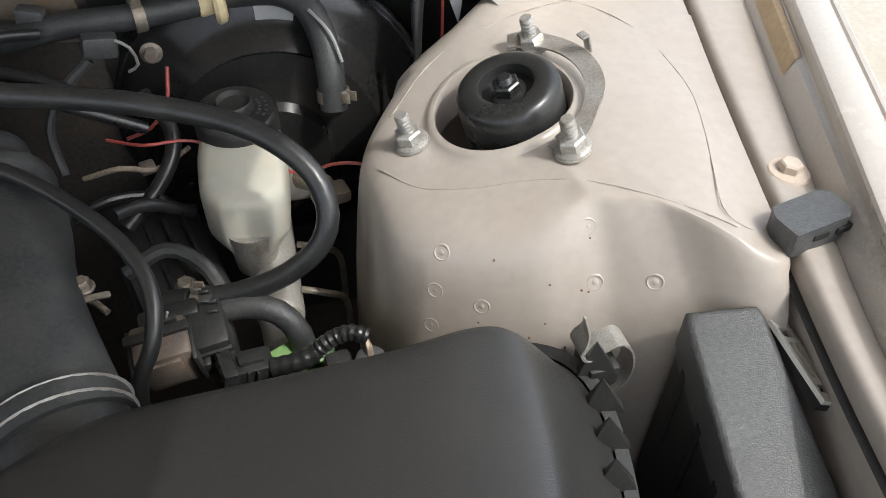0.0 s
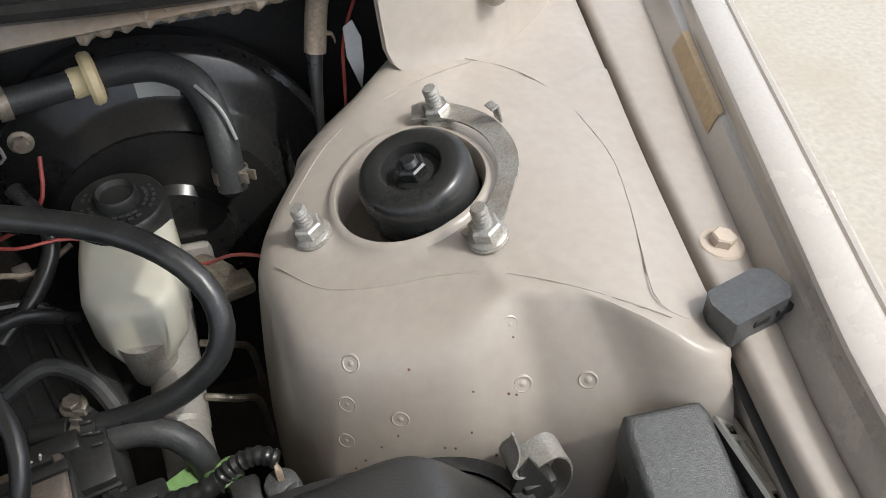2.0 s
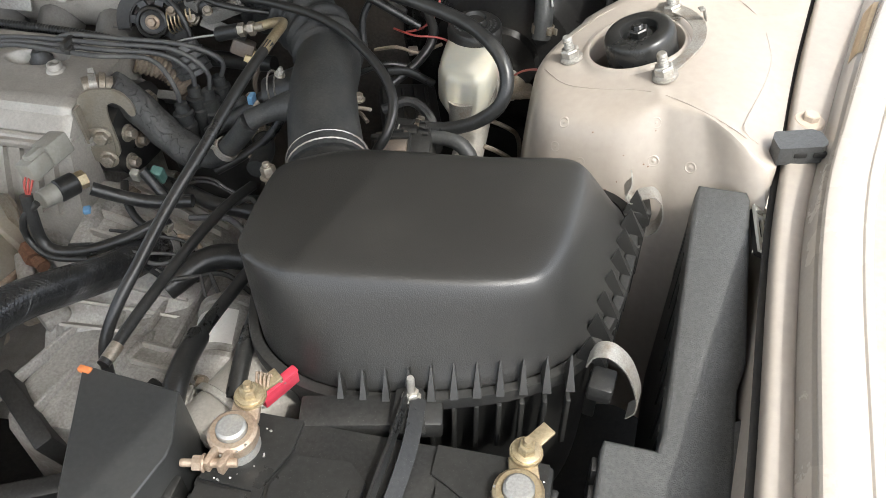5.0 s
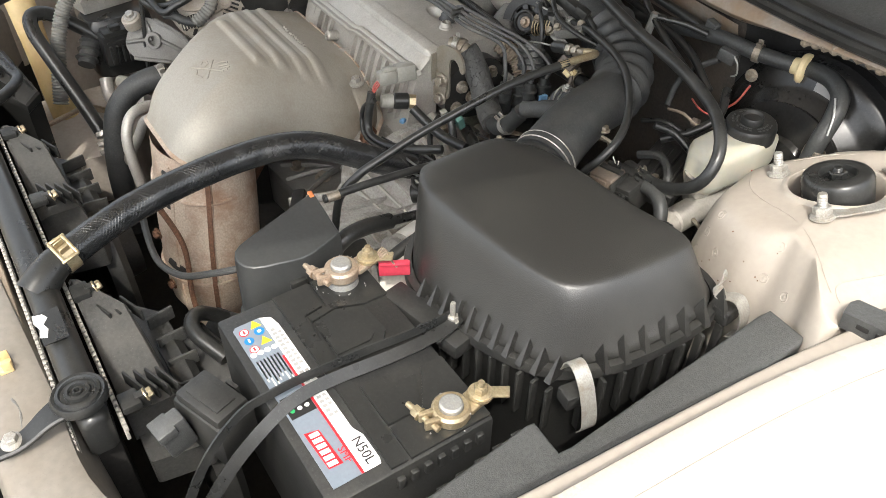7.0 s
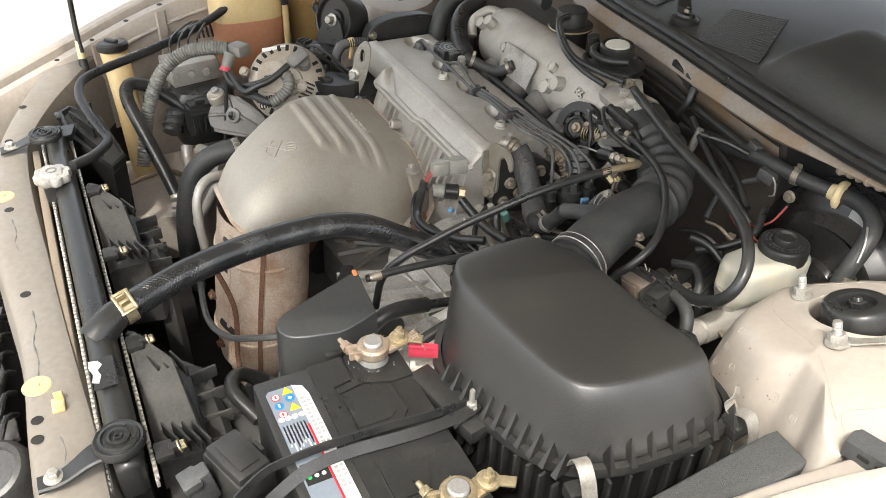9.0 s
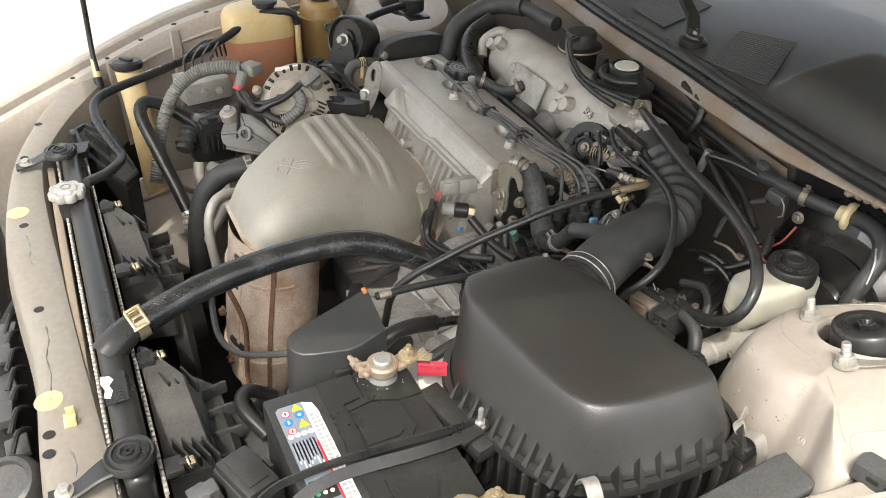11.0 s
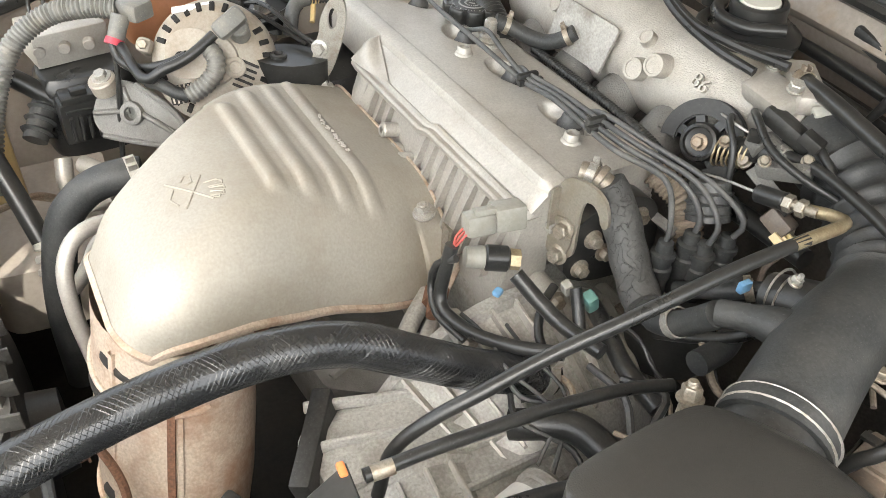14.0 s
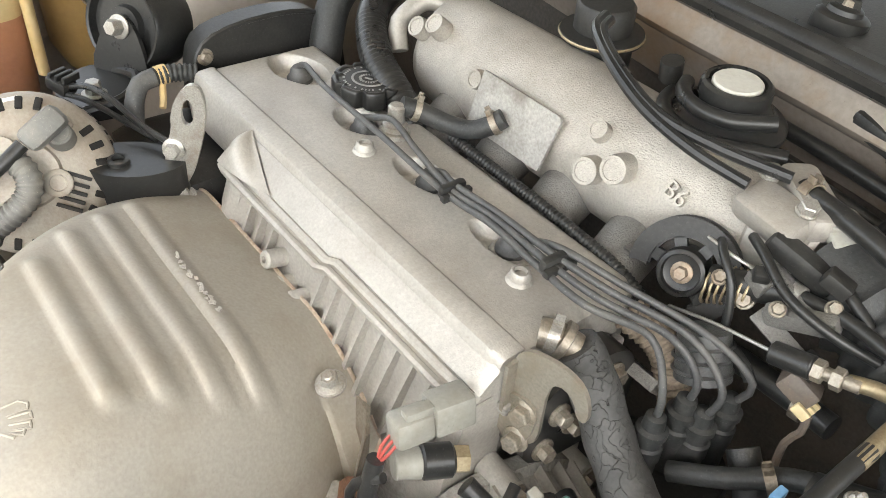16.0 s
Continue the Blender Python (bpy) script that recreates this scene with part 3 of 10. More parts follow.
hexhead(bm, on_plate(0.680, 0.744, 0.0115), PLATE_N, 0.0165, 0.008, 0.0125, 0.004)
part("shaft_nut", bm, SATIN, mount)
bm = bmesh.new()
fm = at_plane(on_plate(0.676, 0.748, 0.001), (1, 0, 0.3), PLATE_N)
arc = []
for i in range(25):
    a = radians(-74 + 146 * i / 24)
    arc.append(((0.067 + 0.004 * math.exp(-((i - 2) / 2) ** 2) - 0.004 * math.exp(-((i - 6) / 2.0) ** 2)) * math.cos(a), (0.067 + 0.004 * math.exp(-((i - 22) / 2) ** 2)) * math.sin(a)))
for i in range(24, -1, -1):
    a = radians(-74 + 146 * i / 24)
    arc.append((0.0540 * math.cos(a), 0.0540 * math.sin(a)))
prism(bm, arc, 0.0, 0.0018, 0, fm)
q = fm @ V(0.066, 0.020, 0.0)
box(bm, q + PLATE_N * 0.007, (0.002, 0.008, 0.014), 0.001, frame_of(PLATE_N, (1, 0.3, 0)))
box(bm, q + PLATE_N * 0.013 + V(-0.002, 0, 0), (0.006, 0.008, 0.002), 0.0008, frame_of(PLATE_N, (1, 0.3, 0)))
part("retainer_plate", bm, STEEL, mount, "zinc crescent plate with a bent tab")
for x, y in ((0.613, 0.744), (0.704, 0.686), (0.710, 0.800)):
    bm = bmesh.new()
    hexhead(bm, on_plate(x, y, 0.0005 if x < 0.65 else 0.0025), PLATE_N, 0.0165, 0.0085, 0.0122, 0.014, 0.0115)
    part("stud_nut", bm, STEEL, mount)

# ---------------------------------------------------------------- fuse box beside the fender
fuse = thing("fuse_box", "long black fuse box with grained cover beside the fender", "fuse box", (0.75, 0.46, 0.70))
FUSE_TOP = [(0.7385, 0.580), (0.784, 0.576), (0.7835, 0.425), (0.777, 0.402), (0.775, 0.190), (0.676, 0.200), (0.681, 0.352), (0.7235, 0.349)]


def fuse_lift(bm):
    """Lays flat work on the cover's slope, which climbs towards the rear."""
    for v in bm.verts:
        v.co.z += 0.9125 + 0.29 * (v.co.y - 0.578) + 0.06 * (v.co.x - 0.76)
    return bm


bm = bmesh.new()
prism(bm, sharper(FUSE_TOP, 0.05), -0.030, 0.0, 0.0042, seg=3)
part("cover", fuse_lift(bm), PLASTIC_GREY, fuse, angle=50)
bm = bmesh.new()
prism(bm, sharper(grow(FUSE_TOP, -0.004), 0.05), -0.26, -0.029)
part("base", fuse_lift(bm), PLASTIC_DULL, fuse)
bm = bmesh.new()
prism(bm, [(0.7745, 0.300), (0.7825, 0.300), (0.7835, 0.372), (0.7800, 0.380), (0.7745, 0.376)], -0.020, -0.0015, 0.0015)
prism(bm, rect(0.7785, 0.310, 0.7845, 0.360), -0.0205, -0.010, 0.001)
part("latch", fuse_lift(bm), PLASTIC_GREY, fuse)
bm = bmesh.new()
for k in range(7):
    y = 0.375 + 0.030 * k
    prism(bm, rect(0.7225 + 0.0695 * (y - 0.349), y, 0.7265 + 0.0695 * (y - 0.349), y + 0.006), -0.090, -0.024)
part("side_ribs", fuse_lift(bm), PLASTIC_DULL, fuse)
bm = bmesh.new()
for k in range(6):
    box(bm, (0.679 - 0.0006 * k, 0.336 - 0.02 * k, 0.805 - 0.0058 * k), (0.006, 0.012, 0.05), 0.001)
part("ribs", bm, PLASTIC_DULL, fuse)
bm = bmesh.new()
fmx = at_plane((0.7935, 0.541, 0.9005), (0.05, 1, 0.19), (0.45, 0, 1))
for p in (rect(-0.028, -0.007, 0.028, -0.0045), rect(-0.028, 0.0045, 0.028, 0.007), rect(-0.028, -0.0045, -0.022, 0.0045), rect(0.022, -0.0045, 0.028, 0.0045), rect(-0.017, -0.0045, -0.012, 0.0045), rect(0.012, -0.0045, 0.016, 0.0045), rect(-0.012, -0.001, 0.012, 0.0005)):
    prism(bm, p, 0, 0.003, 0, fmx)
part("clip", bm, WHITE, fuse, "off-white slotted plastic clip")
# Near-black backing, the shade seen through the clip's slots.
bm = bmesh.new()
prism(bm, rect(-0.027, -0.006, 0.027, 0.006), -0.006, -0.001, 0, fmx)
part("clip_recess", bm, DARK, fuse)

# ---------------------------------------------------------------- air cleaner
air = thing("air_cleaner", "black plastic air cleaner box with grained lid and metal clips", "air cleaner", (0.53, 0.49, 0.62))
LOW = [(0.468, 0.3615), (0.666, 0.402), (0.698, 0.592), (0.575, 0.610), (0.425, 0.590), (0.352, 0.528), (0.376, 0.405)]
TOP = [(0.404, 0.406), (0.630, 0.423), (0.644, 0.590), (0.560, 0.575), (0.425, 0.568), (0.366, 0.534), (0.370, 0.424)]


def flange_z(x, y):
    """The joint between lid and case climbs towards the rear and the fender."""
    return 0.843 + 0.14 * (y - 0.41) + 0.10 * (x - 0.66)



def blend(a, b, t):
    return [(p[0] + (q[0] - p[0]) * t, p[1] + (q[1] - p[1]) * t) for p, q in zip(a, b)]


def outline(poly, z, k=3):
    return [V(p.x, p.y, z) for p in chaikin([V(*p) for p in poly], k)]


bm = bmesh.new()
rings = []
for t, f in ((0.0, 0.0), (0.0, 0.05), (0.10, 0.12), (0.27, 0.29), (0.45, 0.48), (0.62, 0.66), (0.76, 0.80), (0.86, 0.885), (0.94, 0.935), (1.00, 0.962), (1.06, 0.980), (1.13, 0.992), (1.22, 1.000), (1.40, 1.007), (1.65, 1.012), (1.9, 1.016)):
    pl = blend(LOW, TOP, min(t, 1.0))
    if t > 1:
        pl = grow(pl, -(t - 1) * 0.10)
    rings.append([V(p.x, p.y, flange_z(p.x, p.y) * (1 - f) + (0.9175 + 0.02 * (p.x - 0.5)) * f) for p in outline(sharper(pl, 0.22 - 0.08 * min(t, 1.0)), 0, 3)])
loft(bm, rings)
part("lid", bm, PLASTIC, air, "grained black lid, partly dusty", angle=60)
bm = bmesh.new()
def flange_ring(d, dz, low=None):
    return [V(p.x, p.y, low if low else flange_z(p.x, p.y) + dz) for p in outline(sharper(grow(LOW, d)), 0, 3)]


loft(bm, [flange_ring(d, dz) for d, dz in ((0.002, 0.002), (0.011, 0.0015), (0.012, -0.001), (0.012, -0.011), (0.010, -0.013), (0.001, -0.013))], False, False)
part("flange", bm, PLASTIC_DULL, air)
bm = bmesh.new()
loft(bm, [flange_ring(0.004, -0.011), flange_ring(-0.002, -0.018), flange_ring(-0.012, 0, 0.60)])
part("lower_case", bm, PLASTIC_DULL, air)


def wall_line(i, j, t):
    """A point on the flange between two corners, with the outward direction."""
    a, b = V(*LOW[i]), V(*LOW[j])
    p = a + (b - a) * t
    d = (b - a).normalized()
    return p, V(d.y, -d.x), d


for (i, j, k0, k1, num) in ((0, 1, 0.02, 0.93, 11), (1, 2, 0.10, 0.92, 8)):
    for k in range(num):
        p, o, d = wall_line(i, j, k0 + (k1 - k0) * k / (num - 1))
        bm = bmesh.new()
        h, z = 0.028, flange_z(p.x, p.y)
        a, b, c = V(p.x + o.x * 0.010, p.y + o.y * 0.010, z), V(p.x - o.x * 0.014, p.y - o.y * 0.014, z), V(p.x - o.x * 0.006, p.y - o.y * 0.006, z + h)
        w = V(d.x, d.y, 0) * 0.0036
        loft(bm, [[a - w, b - w, c - w * 0.1], [a + w, b + w, c + w * 0.1]])
        part("fin", bm, PLASTIC, air)
        bm = bmesh.new()
        q = V(p.x + o.x * 0.004, p.y + o.y * 0.004, z - 0.045)
        box(bm, q, (0.004, 0.010, 0.062), 0.001, frame_of((0, 0, 1), (d.x, d.y, 0)))
        part("lower_rib", bm, PLASTIC_DULL, air)


def spring_clip(x, y, o, lift, name="clip"):
    """A bent steel clip: a strap bowed out from the lid's edge, with an upturned tongue."""
    bm = bmesh.new()
    o = Vector(o).normalized()
    s = V(-o.y, o.x, 0)
    base = V(x, y, 0.0)
    pts = [(-0.008, 0.866), (-0.003, 0.880), (0.008, 0.8835), (0.022, 0.872), (0.033, 0.848), (0.036, 0.828), (0.030, 0.815)]
    if lift:
        pts = [(-0.008, 0.914), (-0.006, 0.902), (-0.010, 0.890), (-0.004, 0.882), (0.006, 0.888), (0.016, 0.890), (0.024, 0.880), (0.027, 0.864), (0.024, 0.850), (0.016, 0.842)]
    cv = spline([base + o * a + V(0, 0, z) for a, z in pts], 0.002)
    w = 0.008
    vs = []
    for i, p in enumerate(cv):
        t = (cv[min(i + 1, len(cv) - 1)] - cv[max(i - 1, 0)]).normalized()
        n = s.cross(t).normalized() * 0.0006
        ww = w * (0.15 + 0.85 * min(1, i / 9)) if lift else w
        vs.append([p - s * ww - n, p + s * ww - n, p + s * ww + n, p - s * ww + n])
    loft(bm, vs)
    part(name, bm, STEEL, air, "bent zinc spring clip")
    bm = bmesh.new()
    box(bm, base + o * 0.006 + V(0, 0, flange_z(x, y) - 0.004), (0.020, 0.024, 0.018), 0.003, frame_of((0, 0, 1), o))
    part("clip_lug", bm, PLASTIC_DULL, air)


spring_clip(0.672, 0.403, (0.98, -0.15, 0), False)
spring_clip(0.690, 0.584, (0.98, 0.10, 0), True)
# two wire bands on the lid's outlet, and the bolt beside it
bm = bmesh.new()
DUCT_N = V(-0.35, 0.92, 0.16).normalized()
cyl(bm, V(0.412, 0.548, 0.853), V(0.388, 0.602, 0.869), 0.0375, 0.0375, 36)
part("outlet", bm, PLASTIC_DULL, air)
bm = bmesh.new()
hexhead(bm, (0.344, 0.560, 0.872), (-0.2, 0.1, 1), 0.013, 0.010, 0.010, 0.004)
cyl(bm, (0.344, 0.560, 0.83), (0.344, 0.560, 0.872), 0.0065)
part("bolt", bm, STEEL_OLD, air)

# ---------------------------------------------------------------- intake duct
duct = thing("intake_duct", "black rubber intake duct with corrugated bend", "air duct", (0.34, 0.75, 0.80))
path = [(0.394, 0.588, 0.866), (0.379, 0.625, 0.875), (0.364, 0.665, 0.881), (0.353, 0.705, 0.884), (0.345, 0.745, 0.885), (0.328, 0.783, 0.888), (0.295, 0.814, 0.897), (0.252, 0.833, 0.909), (0.190, 0.846, 0.923)]


def duct_r(s, d):
    r = 0.0385 - 0.003 * math.sin(math.pi * s) + 0.002 * s + (0.0025 if s < 0.05 else 0)
    if 0.48 < s < 0.88:
        r += 0.0042 * max(-0.6, math.cos(math.tau * (s - 0.48) / 0.066))
    return r


bm = bmesh.new()
tube(bm, path, duct_r, 28, 0.004)
part("hose", bm, RUBBER_MATT, duct, angle=70)
for k, o in ((0, 0.004), (1, 0.014)):
    bm = bmesh.new()
    p = V(*path[0]) + DUCT_N * o
    lathe(bm, [(0.0405, -0.0014), (0.0422, 0), (0.0405, 0.0014)], p, DUCT_N, 40, False, False)
    part("wire_band", bm, STEEL, duct, "bright steel wire band")
bm = bmesh.new()
tube(bm, [(0.345, 0.665, 0.885), (0.318, 0.652, 0.884), (0.290, 0.640, 0.874)], lambda s, d: 0.020 - 0.009 * min(1, s * 1.6), 16)
part("branch", bm, RUBBER_MATT, duct)
bm = bmesh.new()
tube(bm, [(0.33, 0.715, 0.875), (0.310, 0.712, 0.868), (0.285, 0.708, 0.860)], lambda s, d: 0.024 - 0.004 * s, 16)
part("branch", bm, RUBBER, duct)
bm = bmesh.new()
for o in (0.0, 0.008):
    lathe(bm, [(0.0215, -0.001), (0.0235, 0), (0.0215, 0.001)], V(0.300 - o, 0.711, 0.865), (-1, -0.1, -0.25), 24, False, False)
hexhead(bm, (0.305, 0.700, 0.893), (0.3, 0, 1), 0.008, 0.005, 0.006, 0.004)
part("branch_clamp", bm, STEEL, duct)
bm = bmesh.new()
box(bm, (0.272, 0.690, 0.866), (0.006, 0.012, 0.010), 0.001)
part("tag", bm, BLUE, duct, "blue plastic tag")

# ---------------------------------------------------------------- battery
BX0, BX1, BY0, BY1, BZ = 0.388, 0.650, 0.157, 0.332, 0.825
bat = thing("battery", "black car battery with grey and white label", "car battery", ((BX0 + BX1) / 2, (BY0 + BY1) / 2, 0.62))
bm = bmesh.new()
box(bm, ((BX0 + BX1) / 2, (BY0 + BY1) / 2, 0.722), (BX1 - BX0, BY1 - BY0, 0.204), 0.004)
part("case", bm, PLASTIC_DULL, bat)
for k in range(18):
    bm = bmesh.new()
    x, y = (BX0 - 0.002, BY0 + 0.012 + 0.0145 * k) if k < 11 else (BX1 + 0.002, BY0 + 0.07 + 0.0145 * (k - 11))
    box(bm, (x, y, 0.808), (0.006, 0.008, 0.014), 0.0015)
    part("grip_rib", bm, PLASTIC_DULL, bat)
# stepped panels of the top, parted by narrow grooves
for h, poly in ((0.0022, [(0.391, 0.267), (0.4335, 0.265), (0.4375, 0.242), (0.446, 0.242), (0.4405, 0.272), (0.452, 0.302), (0.452, 0.330), (0.391, 0.330)]),
                (0.0028, [(0.450, 0.242), (0.4445, 0.271), (0.455, 0.299), (0.498, 0.302), (0.514, 0.288), (0.514, 0.242)]),
                (0.0022, [(0.391, 0.221), (0.646, 0.221), (0.646, 0.2385), (0.4345, 0.2385), (0.4305, 0.2615), (0.391, 0.2635)]),
                (0.0028, [(0.550, 0.242), (0.550, 0.264), (0.566, 0.272), (0.566, 0.296), (0.604, 0.278), (0.604, 0.242)]),
                (0.0022, [(0.608, 0.242), (0.608, 0.278), (0.572, 0.299), (0.560, 0.305), (0.560, 0.330), (0.646, 0.330), (0.646, 0.242)])):
    bm = bmesh.new()
    prism(bm, poly, BZ - 0.001, BZ + h, 0.0008)
    part("top_panel", bm, SATIN, bat)
bm = bmesh.new()
prism(bm, [(0.466, 0.2425), (0.4655, 0.266), (0.472, 0.280), (0.482, 0.2815), (0.483, 0.288), (0.497, 0.288), (0.504, 0.280), (0.504, 0.2425)], BZ + 0.002, BZ + 0.0050, 0.0008)
part("vent_cover", bm, SATIN, bat)
for x, mat in ((0.413, COPPER), (0.626, BRONZE)):
    x -= 0.004 if x < 0.5 else 0.0
    pz = BZ + (0.010 if x < 0.5 else 0.0)
    bm = bmesh.new()
    lathe(bm, [(0.0185, BZ - pz), (0.0170, -0.001), (0.0125, 0), (0.0115, 0.019), (0.0095, 0.021)], (x, 0.298, pz), (0, 0, 1), 20)
    post = part("terminal_post", bm, LEAD, bat)
    bm = bmesh.new()
    lathe(bm, [(0.0122, 0.003), (0.0185, 0.003), (0.0195, 0.006), (0.0190, 0.013), (0.0165, 0.0155), (0.0122, 0.0155)], (x, 0.298, pz), (0, 0, 1), 20, False, False)
    for k in (-1, 1):
        box(bm, (x - 0.002 + 0.0055 * k, 0.275, pz + 0.009), (0.0055, 0.016, 0.012), 0.0015, turn(0, 0, -12))
    hexhead(bm, (x - 0.011, 0.271, pz + 0.009), (-1, -0.25, 0.1), 0.011, 0.007, 0.007, 0.009)
    cyl(bm, (x - 0.010, 0.271, pz + 0.009), (x + 0.012, 0.2765, pz + 0.008), 0.0035, 0.0035, 10)
    box(bm, (x + 0.001, 0.320, pz + 0.007), (0.022, 0.020, 0.007), 0.002, turn(0, 0, 14))
    part("clamp", bm, mat, post, "corroded terminal clamp")
    bm = bmesh.new()
    y1 = 0.331
    lathe(bm, [(0.005, 0.0), (0.0125, 0.0), (0.0130, 0.002), (0.0125, 0.0035), (0.005, 0.0035)], (x + 0.001, y1, pz + 0.0105), (0.05, 0, 1), 20, False, False)
    box(bm, (x + 0.010, y1 + 0.016, pz + 0.0125), (0.013, 0.020, 0.0032), 0.001, turn(8, 0, -38))
    hexhead(bm, (x + 0.001, y1, pz + 0.014), (0.05, 0, 1), 0.0125, 0.008, 0.011, 0.006)
    part("lug", bm, BRONZE, post)
    bm = bmesh.new()
    grit = random.Random(int(x * 1000))
    for k in range(26 if x < 0.5 else 8):
        a, r = grit.random() * math.tau, 0.013 + 0.012 * grit.random()
        q = V(x + r * math.cos(a), 0.298 + 1.3 * r * math.sin(a), pz + 0.0145 if r < 0.019 else BZ + 0.0026)
        if r > 0.019 and q.y > 0.328:
            continue
        g = 0.0004 + 0.0008 * grit.random()
        box(bm, q, (g * 1.6, g * 1.3, g), 0, turn(30 * grit.random(), 20, 360 * grit.random()))
    tagged(part("corrosion", bm, LEAD, post, "pale crumbs of corrosion"), kind="stuff")
bm = bmesh.new()
lathe(bm, [(0.0135, 0), (0.0135, 0.001), (0.0085, 0.0012), (0.008, -0.002), (0.002, -0.002)], (0.586, 0.317, BZ + 0.0002), (0, 0, 1), 28, False, False)
part("indicator_ring", bm, LABEL_SILVER, bat, "grey ring round the charge eye")

# label along the battery's front edge
lm = at_plane((0.410, 0.166, BZ + 0.0006), (1, 0.01, 0), (0, 0, 1))
W, L = 0.050, 0.226
part("label_ground", patch([(0.0, 0.004), (0.004, 0), (L, 0), (L, W * 0.62), (0, W * 0.62)], lm), LABEL_GREY, bat, "grey safety label")
part("label_band", patch([(0.0, W * 0.62), (L, W * 0.62), (L, W * 0.96), (L - 0.006, W), (L - 0.036, W), (L - 0.048, W * 0.90), (0.02, W * 0.90), (0.006, W * 0.84)], lm, 0.0001), LABEL_WHITE, bat, "white type band")
part("label_stripe", patch(rect(0.062, W * 0.57, L, W * 0.62), lm, 0.0004), LABEL_RED, bat)
for k in range(3):
    bm = patch(disc(0.0052, 0.012 + 0.0135 * k, 0.009), lm, 0.0004)
    part("warning_disc", bm, LABEL_RED if k != 1 else LABEL_BLUE, bat)
    bm = patch(disc(0.0040, 0.012 + 0.0135 * k, 0.009), lm, 0.0007)
    part("warning_face", bm, LABEL_WHITE if k != 1 else LABEL_BLUE, bat)
    part("warning_sign", patch(rect(0.0095 + 0.0135 * k, 0.008, 0.0145 + 0.0135 * k, 0.010), lm, 0.0010), LABEL_RED if k != 1 else LABEL_WHITE, bat)
for k, (cx, cy) in enumerate(((0.005, 0.023), (0.031, 0.0235))):
    part("warning_triangle", patch([(cx + 0.006, cy - 0.006), (cx + 0.006, cy + 0.006), (cx - 0.005, cy)], lm, 0.0004), LABEL_YELLOW, bat)
part("warning_disc", patch(disc(0.0055, 0.018, 0.0235), lm, 0.0004), LABEL_BLUE, bat)
part("warning_face", patch(disc(0.0022, 0.018, 0.0235), lm, 0.0007), LABEL_WHITE, bat)
bm = bmesh.new()
for k in range(4):
    prism(bm, disc(0.0035, 0.046, 0.0050 + 0.0075 * k, 8), 0.0004, 0.0008, 0, lm)
part("recycling_signs", bm, LABEL_WHITE, bat)
bm = bmesh.new()
for r in range(7):
    for c in range(2):
        prism(bm, rect(0.056, 0.003 + 0.0038 * (r % 7) + c * 0.0, 0.082 + 0.004 * ((r * 3 + c) % 4), 0.0045 + 0.0038 * (r % 7)), 0.0004, 0.0008, 0, lm)
part("fine_print", bm, LABEL_WHITE, bat)
bm = bmesh.new()
for k in range(22):
    prism(bm, rect(0.022 + 0.0062 * k, W * 0.67, 0.0256 + 0.0062 * k, W * 0.76), 0.0004, 0.0008, 0, lm)
    if k % 5:
        prism(bm, rect(0.022 + 0.0062 * k, W * 0.79, 0.0252 + 0.0062 * k, W * 0.86), 0.0004, 0.0008, 0, lm)
part("fine_print", bm, LABEL_SILVER, bat)
part("panel", patch(rect(0.112, 0.002, 0.140, 0.028), lm, 0.0004), LABEL_BLACK, bat)
for k, mt in enumerate((LABEL_GREEN, LABEL_WHITE, LABEL_WHITE)):
    part("status_dot", patch(disc(0.0024, 0.131, 0.007 + 0.0075 * k, 12), lm, 0.0008), mt, bat)
part("logo_block", patch([(0.160, 0.004), (0.206, 0.006), (0.207, 0.020), (0.163, 0.018)], lm, 0.0004), LABEL_RED, bat, "red and white maker's mark")
bm = bmesh.new()
for k in range(6):
    prism(bm, [(0.1635 + 0.0072 * k, 0.007), (0.1685 + 0.0072 * k, 0.0072), (0.1690 + 0.0072 * k, 0.0165), (0.1640 + 0.0072 * k, 0.0163)], 0.0008, 0.0012, 0, lm)
part("logo_shape", bm, LABEL_WHITE, bat)
text_mesh("SMF", 0.011, 0.0002, lm @ pose(0.200, 0.0255, 0.0008), LABEL_RED, "lettering", bat)
text_mesh("N50L", 0.014, 0.0002, lm @ pose(L - 0.021, W * 0.83, 0.0008), LABEL_BLACK, "lettering", bat)

# hold-down strap over the battery with its stud
strap = thing("battery_strap", "black twisted hold-down strap across the battery", "battery strap", (0.53, 0.22, 0.83))
def band_strip(bm, pts, w, lean):
    """A flat twisted strip along pts; lean gives its turn at the start and the end."""
    cv = spline(pts, 0.008)
    rows = []
    for i, p in enumerate(cv):
        t = i / (len(cv) - 1)
        d = (cv[min(i + 1, len(cv) - 1)] - cv[max(i - 1, 0)]).normalized()
        a = radians(lean[0] + (lean[1] - lean[0]) * t)
        s = V(1, 0, 0) * math.cos(a) + V(0, 0, 1) * math.sin(a)
        s = (s - d * s.dot(d)).normalized()
        n = s.cross(d) * 0.0012
        rows.append([p - s * w - n, p + s * w - n, p + s * w + n, p - s * w + n])
    loft(bm, rows)


bm = bmesh.new()
band_strip(bm, [(0.537, 0.362, 0.836), (0.540, 0.325, 0.8345), (0.5385, 0.285, 0.834), (0.533, 0.225, 0.834), (0.534, 0.185, 0.834), (0.539, 0.150, 0.824), (0.546, 0.105, 0.795), (0.553, 0.065, 0.75), (0.556, 0.045, 0.70)], 0.0064, (-16, -72))
part("band", bm, RUBBER, strap)
bm = bmesh.new()
